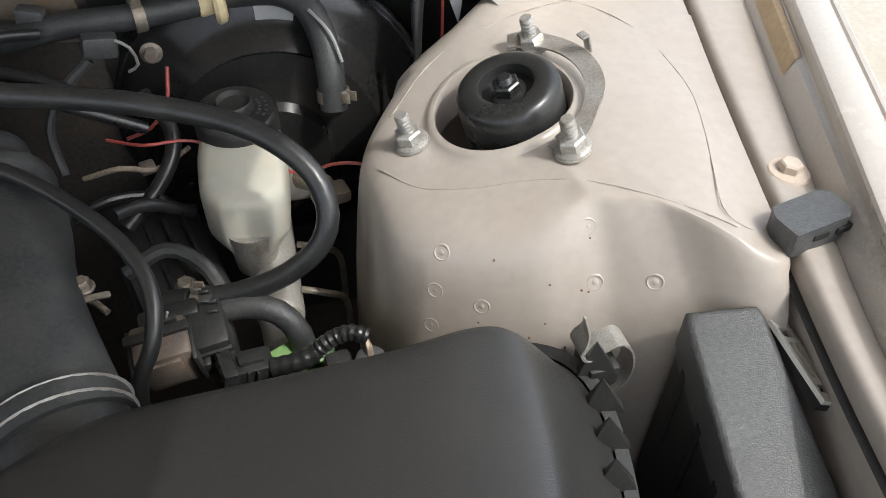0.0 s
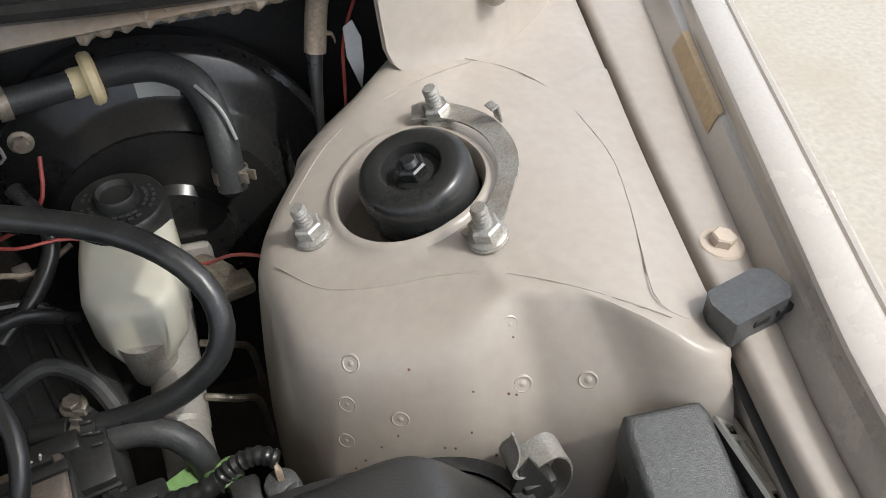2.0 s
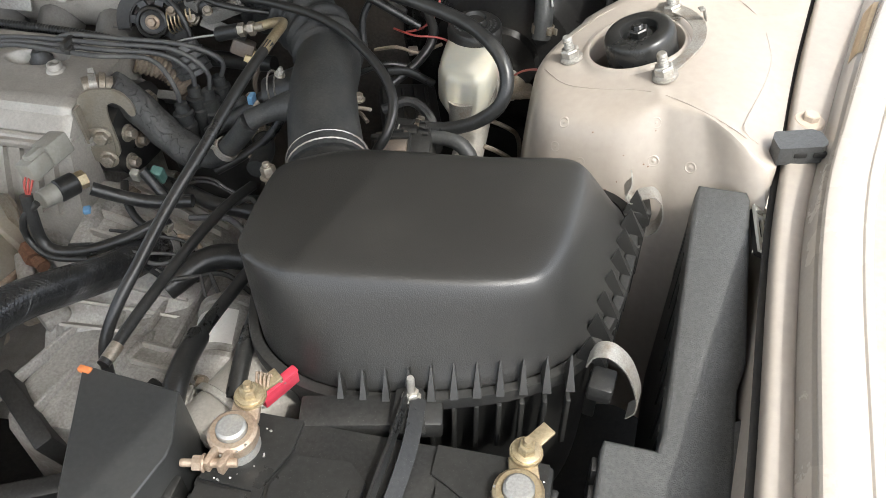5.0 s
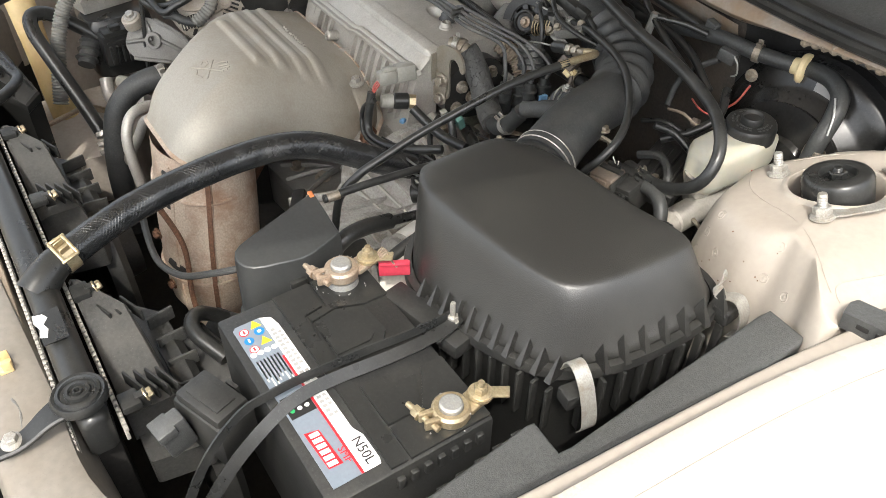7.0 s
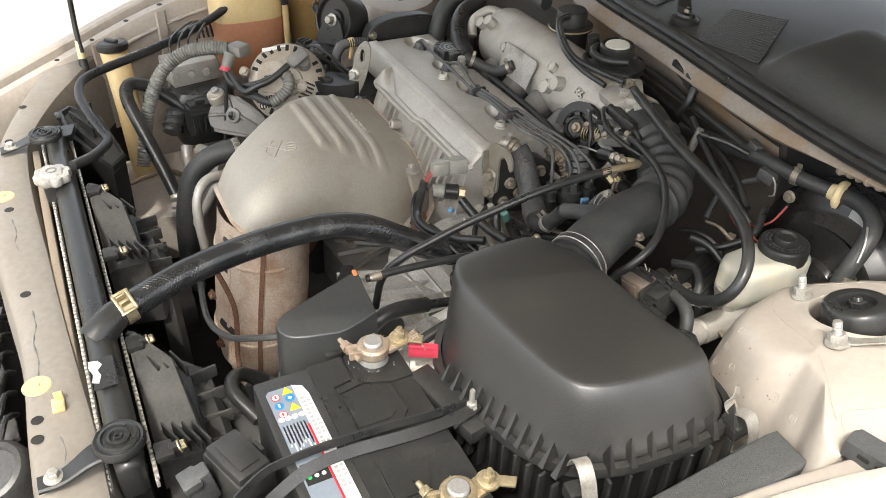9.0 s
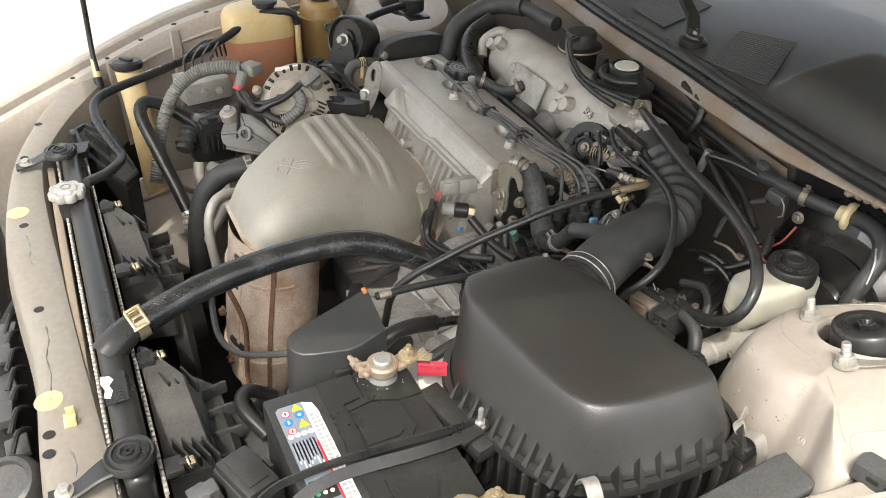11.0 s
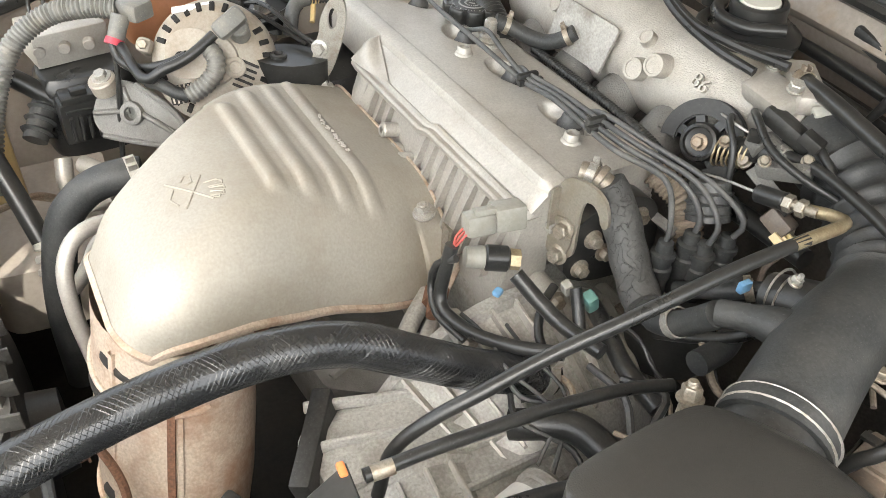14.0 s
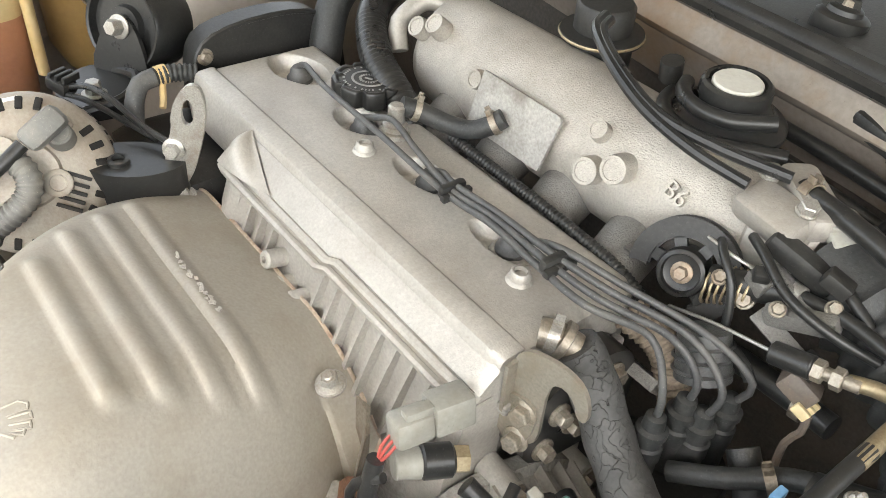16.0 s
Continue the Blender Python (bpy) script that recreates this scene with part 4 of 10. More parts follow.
band_strip(bm, [(0.528, 0.366, 0.8385), (0.5265, 0.315, 0.839), (0.524, 0.265, 0.8415), (0.522, 0.198, 0.8425), (0.522, 0.160, 0.8405), (0.523, 0.131, 0.835), (0.534, 0.093, 0.815), (0.543, 0.06, 0.77), (0.548, 0.045, 0.72)], 0.0048, (-78, -80))
part("raised_edge", bm, RUBBER, strap)
bm = bmesh.new()
prism(bm, [(-0.016, -0.026), (0.012, -0.026), (0.010, 0.012), (0, 0.017), (-0.012, 0.012)], 0, 0.003, 0.001, at_plane((0.532, 0.358, 0.832), (1, 0.2, 0), (0, -0.1, 1)))
part("end_plate", bm, RUBBER, strap)
bm = bmesh.new()
hexhead(bm, (0.531, 0.364, 0.834), (0, 0, 1), 0.011, 0.006, 0.008, 0.018)
part("stud", bm, STEEL, strap)
bm = bmesh.new()
box(bm, (0.500, 0.352, 0.815), (0.115, 0.030, 0.020), 0.003, turn(0, 0, 12))
single("battery_bracket", bm, PLASTIC_DULL, "black bracket behind the battery", "bracket")

# ---------------------------------------------------------------- positive cover beside the battery
bm = bmesh.new()
oc = [(0.262, 0.336), (0.350, 0.327), (0.365, 0.285), (0.3665, 0.272), (0.3575, 0.232), (0.3525, 0.219), (0.345, 0.2115), (0.335, 0.2075), (0.324, 0.2075), (0.314, 0.212), (0.307, 0.220), (0.301, 0.233)]
rings = [[V(x, y, 0.74) for x, y in grow(oc, 0.0035)], [V(x, y, 0.835) for x, y in grow(oc, 0.0006)], [V(x, y, 0.8414) for x, y in oc], [V(x, y, 0.8428) for x, y in grow(oc, -0.0014)]]
rc_ = thing("relay_cover", "smooth black plastic cover beside the battery", "plastic cover", (0.32, 0.27, 0.74))
loft(bm, rings)
part("cover", bm, COVER_GREY, rc_, angle=28)
bm = bmesh.new()
loft(bm, [[V(x, y, z) for x, y in grow(oc, d)] for d, z in ((0.003, 0.735), (0.0075, 0.736), (0.0075, 0.752), (0.003, 0.753))], False, False)
part("base_rim", bm, PLASTIC_DULL, rc_)
bm = bmesh.new()
box(bm, (0.368, 0.262, 0.80), (0.008, 0.020, 0.030), 0.002)
part("snap_tab", bm, SATIN, rc_)
bm = bmesh.new()
box(bm, (0.470, 0.118, 0.775), (0.072, 0.046, 0.06), 0.005, turn(0, 0, 20))
rb = thing("relay_box", "black relay box in front of the battery", "relay box", (0.47, 0.118, 0.745))
part("body", bm, PLASTIC_DULL, rb)
bm = bmesh.new()
box(bm, (0.470, 0.118, 0.808), (0.064, 0.040, 0.014), 0.004, turn(0, 0, 20))
box(bm, (0.470, 0.118, 0.8155), (0.046, 0.024, 0.003), 0.001, turn(0, 0, 20))
part("lid", bm, PLASTIC_DULL, rb)
bm = bmesh.new()
box(bm, (0.463, 0.142, 0.798), (0.016, 0.005, 0.022), 0.001, turn(0, 0, 20))
part("catch", bm, PLASTIC_DULL, rb)
bm = bmesh.new()
box(bm, (0.470, 0.075, 0.785), (0.020, 0.030, 0.045), 0.003, turn(10, 0, 10))
box(bm, (0.472, 0.066, 0.800), (0.026, 0.020, 0.012), 0.002, turn(10, 0, 10))
single("wiring_connector", bm, PLASTIC_GREY, "dark grey wiring connector by the radiator", "connector")


# ---------------------------------------------------------------- firewall, cowl and hood
COWL = [(-0.85, 1.060), (-0.60, 1.030), (-0.30, 0.990), (-0.085, 0.960), (0.10, 0.944), (0.25, 0.924), (0.475, 0.902), (0.62, 0.905), (0.80, 0.93)]


def cowl_y(x):
    return table(COWL, x)


XS = [-0.82 + 0.06 * i for i in range(28)]
FINE = [-0.82 + 0.03 * i for i in range(55)]


def recess(x):
    """How far the firewall steps back behind the servo."""
    return table([(0.38, 0.0), (0.44, 0.040), (0.70, 0.048)], x)


def lip_k(x):
    """How much of the painted lip stays free of the sound mat."""
    return table([(0.20, 1.0), (0.38, 0.85), (0.44, 0.62), (0.50, 0.42), (0.58, 0.25), (0.80, 0.22)], x)


def across(bm, prof, xs=XS, back=None, high=None):
    """A strip along the cowl: prof gives (back, height) for each line."""
    loft(bm, [[V(x, cowl_y(x) + o + (back(x) if back else 0), high(x, z) if high else z) for o, z in prof] for x in xs], False, False, closed=False)


bm = bmesh.new()
across(bm, [(0.05, 0.20), (0.055, 0.60), (0.047, 0.88), (0.043, 0.930), (0.040, 0.97), (0.040, 1.004)], back=recess)
single("firewall", bm, FIREWALL, "dark insulated firewall behind the engine", "firewall", kind="structure")
bm = bmesh.new()
across(bm, [(0.030, 0.952), (0.020, 0.960), (0.006, 0.968), (0.002, 0.974), (0.004, 0.982), (0.010, 0.990), (0.012, 1.003), (0.03, 1.006)], FINE, high=lambda x, z: 1.006 - (1.006 - z) * lip_k(x))
lip = single("firewall_lip", bm, RUSTY_PAINT, "beige firewall lip with brown stains below the hood seal", "body panel", kind="structure")
bm = bmesh.new()
across(bm, [(0.042, 0.905), (0.034, 0.932), (0.026, 0.950), (0.024, 0.957)], [x for x in XS if x < 0.40])
part("lower_lip", bm, RUSTY_PAINT, lip, "rust-stained lower edge")
bm = bmesh.new()
loft(bm, [[V(x, cowl_y(x) + o + recess(x) * b, z if b == 1 else 1.006 - (1.006 - z) * lip_k(x)) for o, z, b in ((0.046, 0.50, 1), (0.044, 0.80, 1), (0.040, 0.90, 1), (0.036, 0.935, 0.98), (0.032, 0.952, 0.7), (0.022, 0.958, 0.15), (0.012, 0.966, 0), (0.010, 0.972, 0))] for x in [0.385 + 0.012 * i for i in range(36)]], False, False, closed=False)
part("sound_mat", bm, MAT, lip, "black moulded sound mat")
bm = bmesh.new()
across(bm, [(0.004, 1.002), (-0.001, 1.006), (-0.002, 1.012), (0.002, 1.0165), (0.008, 1.0165), (0.011, 1.012), (0.012, 1.008), (0.018, 1.008), (0.020, 1.016), (0.026, 1.021), (0.036, 1.021), (0.042, 1.016), (0.044, 1.008), (0.050, 1.010)])
single("hood_seal", bm, RUBBER, "black double-lipped rubber hood seal along the cowl", "rubber seal", kind="structure")


def cowl_z(x, o):
    """Height of the plastic cowl o metres behind the seal."""
    bulge = 0.042 / (1 + math.exp(-(x - 0.268) / 0.008)) / (1 + math.exp(-(o - 0.030) / 0.010)) / (1 + math.exp((o - 0.225) / 0.012))
    return 1.010 + 0.09 * o + bulge + 0.006 * math.sin(x * 9)


bm = bmesh.new()
rows = []
for i in range(240):
    x = -0.82 + 0.0069 * i
    rows.append([V(x, cowl_y(x) + 0.050 + o, cowl_z(x, o) - (0.03 if o < 0 else 0)) for o in (-0.010, 0, 0.006, 0.012, 0.018, 0.024, 0.030, 0.036, 0.042, 0.05, 0.06, 0.08, 0.10, 0.14, 0.18, 0.20, 0.212, 0.22, 0.228, 0.236, 0.25, 0.30, 0.36, 0.45, 0.55, 0.62)])
loft(bm, rows, False, False, closed=False)
cowl = single("cowl_panel", bm, COWL_MAT, "black plastic cowl panel with slotted air intakes", "cowl panel", kind="structure", angle=60)
for (ax, ay), (bx, by), (cx, cy), (dx, dy) in (((0.126, 0.990), (0.058, 1.125), (0.246, 1.005), (0.150, 1.160)), ((-0.16, 1.06), (-0.20, 1.20), (-0.04, 1.04), (-0.08, 1.18))):
    for k in range(22):
        f = k / 21
        p, q = V(ax + (bx - ax) * f, ay + (by - ay) * f), V(cx + (dx - cx) * f, cy + (dy - cy) * f)
        bm = bmesh.new()
        pts = [p + (q - p) * (j / 5) for j in range(6)]
        tube(bm, [(s.x, s.y, cowl_z(s.x, s.y - cowl_y(s.x) - 0.05) + 0.0012) for s in pts], 0.0019, 6)
        part("slat", bm, COWL_MAT, cowl)
bm = bmesh.new()
across(bm, [(0.660, 1.04), (0.663, 1.076), (0.668, 1.082), (0.678, 1.082), (0.686, 1.074)])
single("windscreen_trim", bm, RUBBER, "black rubber trim below the windscreen", "trim", kind="structure")
glass = bpy.data.materials.new("tinted_windscreen")
glass.use_nodes = True
gp = glass.node_tree.nodes["Principled BSDF"]
gp.inputs["Base Color"].default_value, gp.inputs["Roughness"].default_value, gp.inputs["Transmission Weight"].default_value, gp.inputs["IOR"].default_value = (0.35, 0.40, 0.38, 1), 0.02, 0.9, 1.45
bm = bmesh.new()
across(bm, [(0.674, 1.080), (0.676, 1.080), (1.30, 1.50), (1.30, 1.495)])
single("windscreen", bm, glass, "tinted windscreen above the cowl", "windscreen", kind="structure")
bm = bmesh.new()
across(bm, [(0.70, 0.99), (1.00, 1.05), (1.45, 1.03), (1.45, 0.2)])
single("dashboard", bm, PLASTIC_DULL, "dark dashboard behind the windscreen", "dashboard", kind="structure")

# wiper arm on its pivot
wiper = thing("wiper_arm", "black painted wiper arm on its pivot", "wiper", (0.054, 1.024, 1.03))
bm = bmesh.new()
lathe(bm, [(0.024, -0.02), (0.024, 0.0), (0.020, 0.003), (0.016, 0.003), (0.015, 0.007), (0.012, 0.009), (0.002, 0.009)], (0.054, 1.024, 1.024), (0.05, 0.1, 1), 24)
part("pivot", bm, SATIN, wiper)
bm = bmesh.new()
hexhead(bm, (0.054, 1.0255, 1.033), (0.05, 0.1, 1), 0.013, 0.006, 0, 0.003)
part("nut", bm, STEEL_OLD, wiper)
bm = bmesh.new()
loft(bm, [[V(x - 0.006 - w, y, z - 0.006), V(x + w, y + 0.006, z - 0.006), V(x + w * 0.8, y + 0.006, z + 0.006), V(x - 0.006 - w * 0.8, y, z + 0.006)] for x, y, z, w in
          ((0.056, 1.017, 1.034, 0.012), (0.02, 1.045, 1.046, 0.010), (-0.06, 1.085, 1.060, 0.009), (-0.20, 1.145, 1.072, 0.010), (-0.42, 1.22, 1.085, 0.009))])
part("arm", bm, SATIN, wiper)

# the open hood above the bay, propped on its rod: it shades the engine
HOOD0, HOOD1 = V(0, 1.30, 1.10), V(0, -0.35, 1.82)
bm = bmesh.new()
rows = []
for i in range(9):
    t = i / 8
    p = HOOD0 + (HOOD1 - HOOD0) * t + V(0, 0, 0.03 * math.sin(math.pi * t))
    w = 0.800 + 0.016 * min(1.0, t / 0.6) - 0.16 * max(0.0, t - 0.80)
    rows.append([V(w * k / 4, p.y - (0.05 * t * (1 - (k / 4) ** 2)), p.z + 0.02 * (1 - (k / 4) ** 2)) for k in range(-4, 5)])
loft(bm, rows, False, False, closed=False)
loft(bm, [[p + V(0, 0.012, 0.014) for p in r] for r in rows], False, False, closed=False)
single("hood", bm, FENDER, "open champagne engine hood above the bay", "car hood", kind="structure")
rod = thing("prop_rod", "black coated prop rod holding the hood open", "prop rod", (-0.645, 0.092, 0.81))
bm = bmesh.new()
tube(bm, [(-0.648, 0.098, 0.835), (-0.660, 0.097, 0.87), (-0.672, 0.10, 0.93), (-0.665, 0.108, 1.10), (-0.61, 0.14, 1.60)], 0.0055, 10)
part("bar", bm, RUBBER, rod)
bm = bmesh.new()
cyl(bm, (-0.646, 0.096, 0.822), (-0.658, 0.096, 0.858), 0.0075, 0.0062, 14, edge=0.001)
part("sleeve", bm, WAX, rod, "yellowed plastic sleeve")
bm = bmesh.new()
cyl(bm, (-0.640, 0.096, 0.800), (-0.646, 0.096, 0.824), 0.010, 0.009, 14, edge=0.002)
part("foot", bm, RUBBER, rod)

# hinge plate and foam edge beside the tower
bm = bmesh.new()
rows = []
for f, z in ((0.0, 0.936), (0.02, 0.944), (0.05, 0.950), (0.10, 0.956), (0.2, 0.966), (0.4, 0.986), (0.7, 1.02), (1.0, 1.05)):
    cut = 0.020 * max(0.0, 1 - (z - 0.944) / 0.020) ** 2
    xs = [0.694 - 0.010 * f + cut, 0.705, 0.725, 0.745, 0.765, 0.785, 0.805, 0.840, 0.880]
    rows.append([V(max(x, xs[0]), table([(0.69, 0.868), (0.74, 0.871), (0.785, 0.886), (0.81, 0.915), (0.88, 0.985)], x) - 0.006 * max(0.0, 1 - f * 9) + 0.020 * f, z) for x in xs])
loft(bm, rows, False, False, closed=False)
loft(bm, [[p + V(-0.002, 0.004, 0.0) for p in r] for r in rows], False, False, closed=False)
single("hinge_plate", bm, PAINT, "beige sheet metal plate rising behind the strut tower", "body panel", kind="structure")
bm = bmesh.new()
hexhead(bm, (0.775, 0.884, 0.995), (0, -1, 0.3), 0.013, 0.007, 0.011)
single("hinge_bolt", bm, STEEL_OLD, "rusty hinge bolt on the plate", "bolt")
bm = bmesh.new()
tube(bm, [(x, cowl_y(x) + 0.012 + 0.003 * math.sin(x * 90), 1.006 - 0.042 * lip_k(x) + 0.002 * math.sin(x * 61)) for x in [0.49 + 0.012 * i for i in range(18)]], lambda s, d: 0.0055 + 0.002 * math.sin(d * 420), 10, 0.004)
part("insulation_edge", bm, FOAM, lip, "frayed dusty insulation edge")

# ---------------------------------------------------------------- brake servo, cylinder and fluid bottle
servo = thing("brake_servo", "glossy black round brake servo on the firewall", "brake servo", (0.50, 0.95, 0.72))
bm = bmesh.new()
SC = V(0.518, 0.0, 0.812)
lathe(bm, [(0.141, 0.985), (0.145, 0.970), (0.145, 0.962), (0.142, 0.959), (0.141, 0.952), (0.137, 0.948), (0.124, 0.940), (0.108, 0.936), (0.104, 0.931), (0.090, 0.916), (0.092, 0.909), (0.05, 0.902), (0.045, 0.895), (0.02, 0.893)], SC, (0, 1, 0.0), 64)
part("shell", bm, BOOSTER, servo)
bm = bmesh.new()
loft(bm, [[V(0.518 + r * math.sin(radians(a)), y, 0.812 + r * math.cos(radians(a))) for a in range(-2, 15, 2)] for r, y in ((0.1085, 0.9352), (0.1245, 0.9392))], False, False, closed=False)
part("label", bm, LABEL_SILVER, servo, "plain grey label")
bm = bmesh.new()
cyl(bm, (0.568, 0.93, 0.862), (0.568, 0.885, 0.860), 0.0105, 0.009, 16)
part("nipple", bm, SATIN, servo)

mc = thing("master_cylinder", "grey cast brake master cylinder below its fluid bottle", "brake cylinder", (0.505, 0.80, 0.78))
bm = bmesh.new()
cyl(bm, (0.500, 0.905, 0.795), (0.508, 0.720, 0.792), 0.019, 0.018, 24, edge=0.003)
cyl(bm, (0.508, 0.722, 0.792), (0.512, 0.688, 0.790), 0.0165, 0.0165, 20, edge=0.003)
box(bm, (0.500, 0.885, 0.790), (0.085, 0.012, 0.045), 0.006)
part("body", bm, ALU, mc)
for z, y in ((0.80, 0.74), (0.80, 0.79)):
    bm = bmesh.new()
    tube(bm, [(0.525, y, z), (0.545, y - 0.004, z - 0.004), (0.558, y + 0.01, z - 0.03), (0.56, y + 0.03, 0.70)], 0.0028, 8)
    part("brake_pipe", bm, STEEL_OLD, mc)
bm = bmesh.new()
tube(bm, [(0.535, 0.84, 0.828), (0.552, 0.818, 0.835), (0.556, 0.80, 0.836)], lambda s, d: 0.010 - 0.002 * s, 12)
box(bm, (0.556, 0.802, 0.838), (0.03, 0.02, 0.012), 0.004, turn(0, 0, 15))
part("lug", bm, STEEL_OLD, mc)

res = thing("brake_fluid_bottle", "milky white brake fluid bottle with black cap", "fluid bottle", (0.493, 0.82, 0.80))
bm = bmesh.new()
ol = [(0.463, 0.886), (0.461, 0.83), (0.463, 0.785), (0.476, 0.766), (0.508, 0.762), (0.522, 0.778), (0.523, 0.83), (0.519, 0.886), (0.491, 0.894)]
rings = []
for z, d, k in ((0.801, -0.006, 0.34), (0.804, -0.002, 0.42), (0.829, 0.0, 0.97), (0.834, 0.0, 1.0), (0.864, 0.0, 1.0), (0.870, -0.002, 1.0), (0.873, -0.006, 1.0), (0.8745, -0.012, 1.0)):
    rings.append([V(0.4925 + (p.x - 0.4925) * k, p.y, z) for p in chaikin([V(*q) for q in sharper(grow(ol, d + 0.003), 0.12)], 2)])
loft(bm, rings)
part("bottle", bm, RESERVOIR, res, angle=55)
bm = bmesh.new()
lathe(bm, [(0.0325, -0.020), (0.033, -0.004), (0.032, 0.001), (0.030, 0.003), (0.015, 0.003), (0.0145, 0.010), (0.013, 0.012), (0.0118, 0.010), (0.011, 0.008), (0.001, 0.008)], (0.491, 0.858, 0.885), (0.0, -0.06, 1), 40)
cap = part("cap", bm, PLASTIC_DULL, res, "black screw cap with worn raised print")
bm = bmesh.new()
for k in range(26):
    a = math.tau * k / 26
    for r in (0.0195, 0.0245):
        if (k * 7 + int(r * 1000)) % 5:
            box(bm, (0.491 + r * math.cos(a), 0.858 + r * math.sin(a), 0.8885), (0.0035, 0.0022, 0.0008), 0.0, turn(0, 0, math.degrees(a) + 90))
part("cap_print", bm, PLASTIC_GREY, cap)
bm = bmesh.new()
cyl(bm, (0.494, 0.775, 0.80), (0.494, 0.775, 0.84), 0.016, 0.02, 20)
part("neck", bm, STEEL, res, "dull metal neck below the bottle")

# vacuum hose with its cream one-way valve
vac = thing("vacuum_hose", "black servo vacuum hose with cream plastic valve", "hose", (0.50, 0.94, 0.93))
bm = bmesh.new()
tube(bm, [(0.486, 0.950, 0.9345), (0.510, 0.946, 0.940), (0.535, 0.938, 0.942), (0.556, 0.926, 0.934), (0.566, 0.908, 0.916), (0.569, 0.890, 0.893), (0.569, 0.880, 0.864)], 0.0115, 16, 0.005)
part("hose", bm, RUBBER_MATT, vac)
bm = bmesh.new()
tube(bm, [(0.20, 0.925, 0.905), (0.30, 0.918, 0.925), (0.37, 0.918, 0.938), (0.423, 0.928, 0.936), (0.476, 0.948, 0.9335)], 0.0105, 14)
part("hose", bm, RUBBER_MATT, vac)
bm = bmesh.new()
dv = V(0.9, 0.2, 0.05).normalized()
lathe(bm, [(0.0105, -0.014), (0.0115, -0.012), (0.0118, -0.003), (0.0185, -0.003), (0.0205, 0.0), (0.0200, 0.005), (0.0175, 0.007), (0.010, 0.008)], (0.483, 0.949, 0.934), dv, 32)
part("valve", bm, WAX, vac, "cream plastic one-way valve")
bm = bmesh.new()
hose_clamp(bm, (0.425, 0.929, 0.936), (0.95, 0.3, 0), 0.0115, 0.009, (0, -0.3, 1))
part("clamp", bm, STEEL_OLD, vac)
bm = bmesh.new()
hose_clamp(bm, (0.5695, 0.886, 0.874), (0, 0.3, 1), 0.0122, 0.010, (1, -1, 0))
part("clamp", bm, STEEL_OLD, vac)
bm = bmesh.new()
tube(bm, [(0.5575, 0.912, 0.938), (0.572, 0.896, 0.925), (0.579, 0.884, 0.905)], 0.0014, 6)
part("paint_mark", bm, LABEL_SILVER, vac)

# taped loom and trim beside the servo
loom = thing("taped_loom", "wiring loom wrapped in frayed brown tape by the firewall", "wiring loom", (0.645, 0.92, 0.90))
bm = bmesh.new()
tube(bm, [(0.662, 0.945, 1.0), (0.653, 0.930, 0.972), (0.648, 0.922, 0.945)], 0.0085, 12)
tube(bm, [(0.652, 0.926, 0.958), (0.662, 0.925, 0.957), (0.664, 0.923, 0.950)], lambda s, d: 0.005 * (1 - 0.7 * s), 8, flat=0.4)
part("tape", bm, CLOTH, loom)
bm = bmesh.new()
tube(bm, [(0.648, 0.922, 0.948), (0.645, 0.912, 0.925), (0.643, 0.900, 0.893), (0.642, 0.897, 0.87)], lambda s, d: 0.0065 * (1 - 0.7 * s), 10)
part("cable", bm, SATIN, loom)
bm = bmesh.new()
prism(bm, [(-0.004, 0.022), (0.004, 0.026), (0.008, 0.012), (0.005, -0.010), (0.0, -0.026), (-0.006, 0.0)], 0, 0.0015, 0.0005, at_plane((0.677, 0.918, 0.940), (1, 0.2, 0), (-0.1, -0.9, 0.4)))
part("strip", bm, LABEL_SILVER, loom, "grey plastic strip")
bm = bmesh.new()
tube(bm, [(0.690, 0.945, 0.985), (0.672, 0.93, 0.95), (0.667, 0.915, 0.915), (0.664, 0.90, 0.86)], 0.0014, 6)
part("red_wire", bm, RED_WIRE, loom)
bm = bmesh.new()
tube(bm, [(0.39, 0.86, 0.87), (0.42, 0.845, 0.872), (0.455, 0.85, 0.868), (0.50, 0.84, 0.850), (0.535, 0.832, 0.838), (0.560, 0.805, 0.865), (0.582, 0.775, 0.885), (0.60, 0.77, 0.87)], 0.0013, 6)
single("red_wire", bm, RED_WIRE, "thin red wire running past the servo", "wire")

# ---------------------------------------------------------------- engine
eng = thing("engine", "four-cylinder engine with dull cast aluminium valve cover", "engine", (-0.12, 0.66, 0.45))
bm = bmesh.new()
box(bm, (-0.13, 0.685, 0.60), (0.44, 0.17, 0.34), 0.02)
box(bm, (-0.12, 0.61, 0.60), (0.40, 0.10, 0.30), 0.02)
part("block", bm, ALU_GRIMY, eng)
bm = bmesh.new()
box(bm, (-0.30, 0.50, 0.62), (0.22, 0.20, 0.30), 0.03)
box(bm, (-0.36, 0.60, 0.66), (0.16, 0.16, 0.32), 0.03)
part("front_case", bm, PLASTIC_DULL, eng)
# valve cover: rear body
bm = bmesh.new()
PR = [(0.598, 0.838), (0.597, 0.862), (0.6050, 0.8775), (0.6066, 0.8830), (0.6085, 0.8862), (0.6115, 0.8876), (0.6240, 0.8886), (0.6270, 0.8882), (0.6288, 0.8866), (0.6305, 0.8852), (0.640, 0.8853), (0.650, 0.8854), (0.660, 0.8854)]
PR += [(0.664 + 0.00155 * k, 0.8853) for k in range(51)] + [(0.7445, 0.8846), (0.7475, 0.8828), (0.7490, 0.8790), (0.7495, 0.83)]
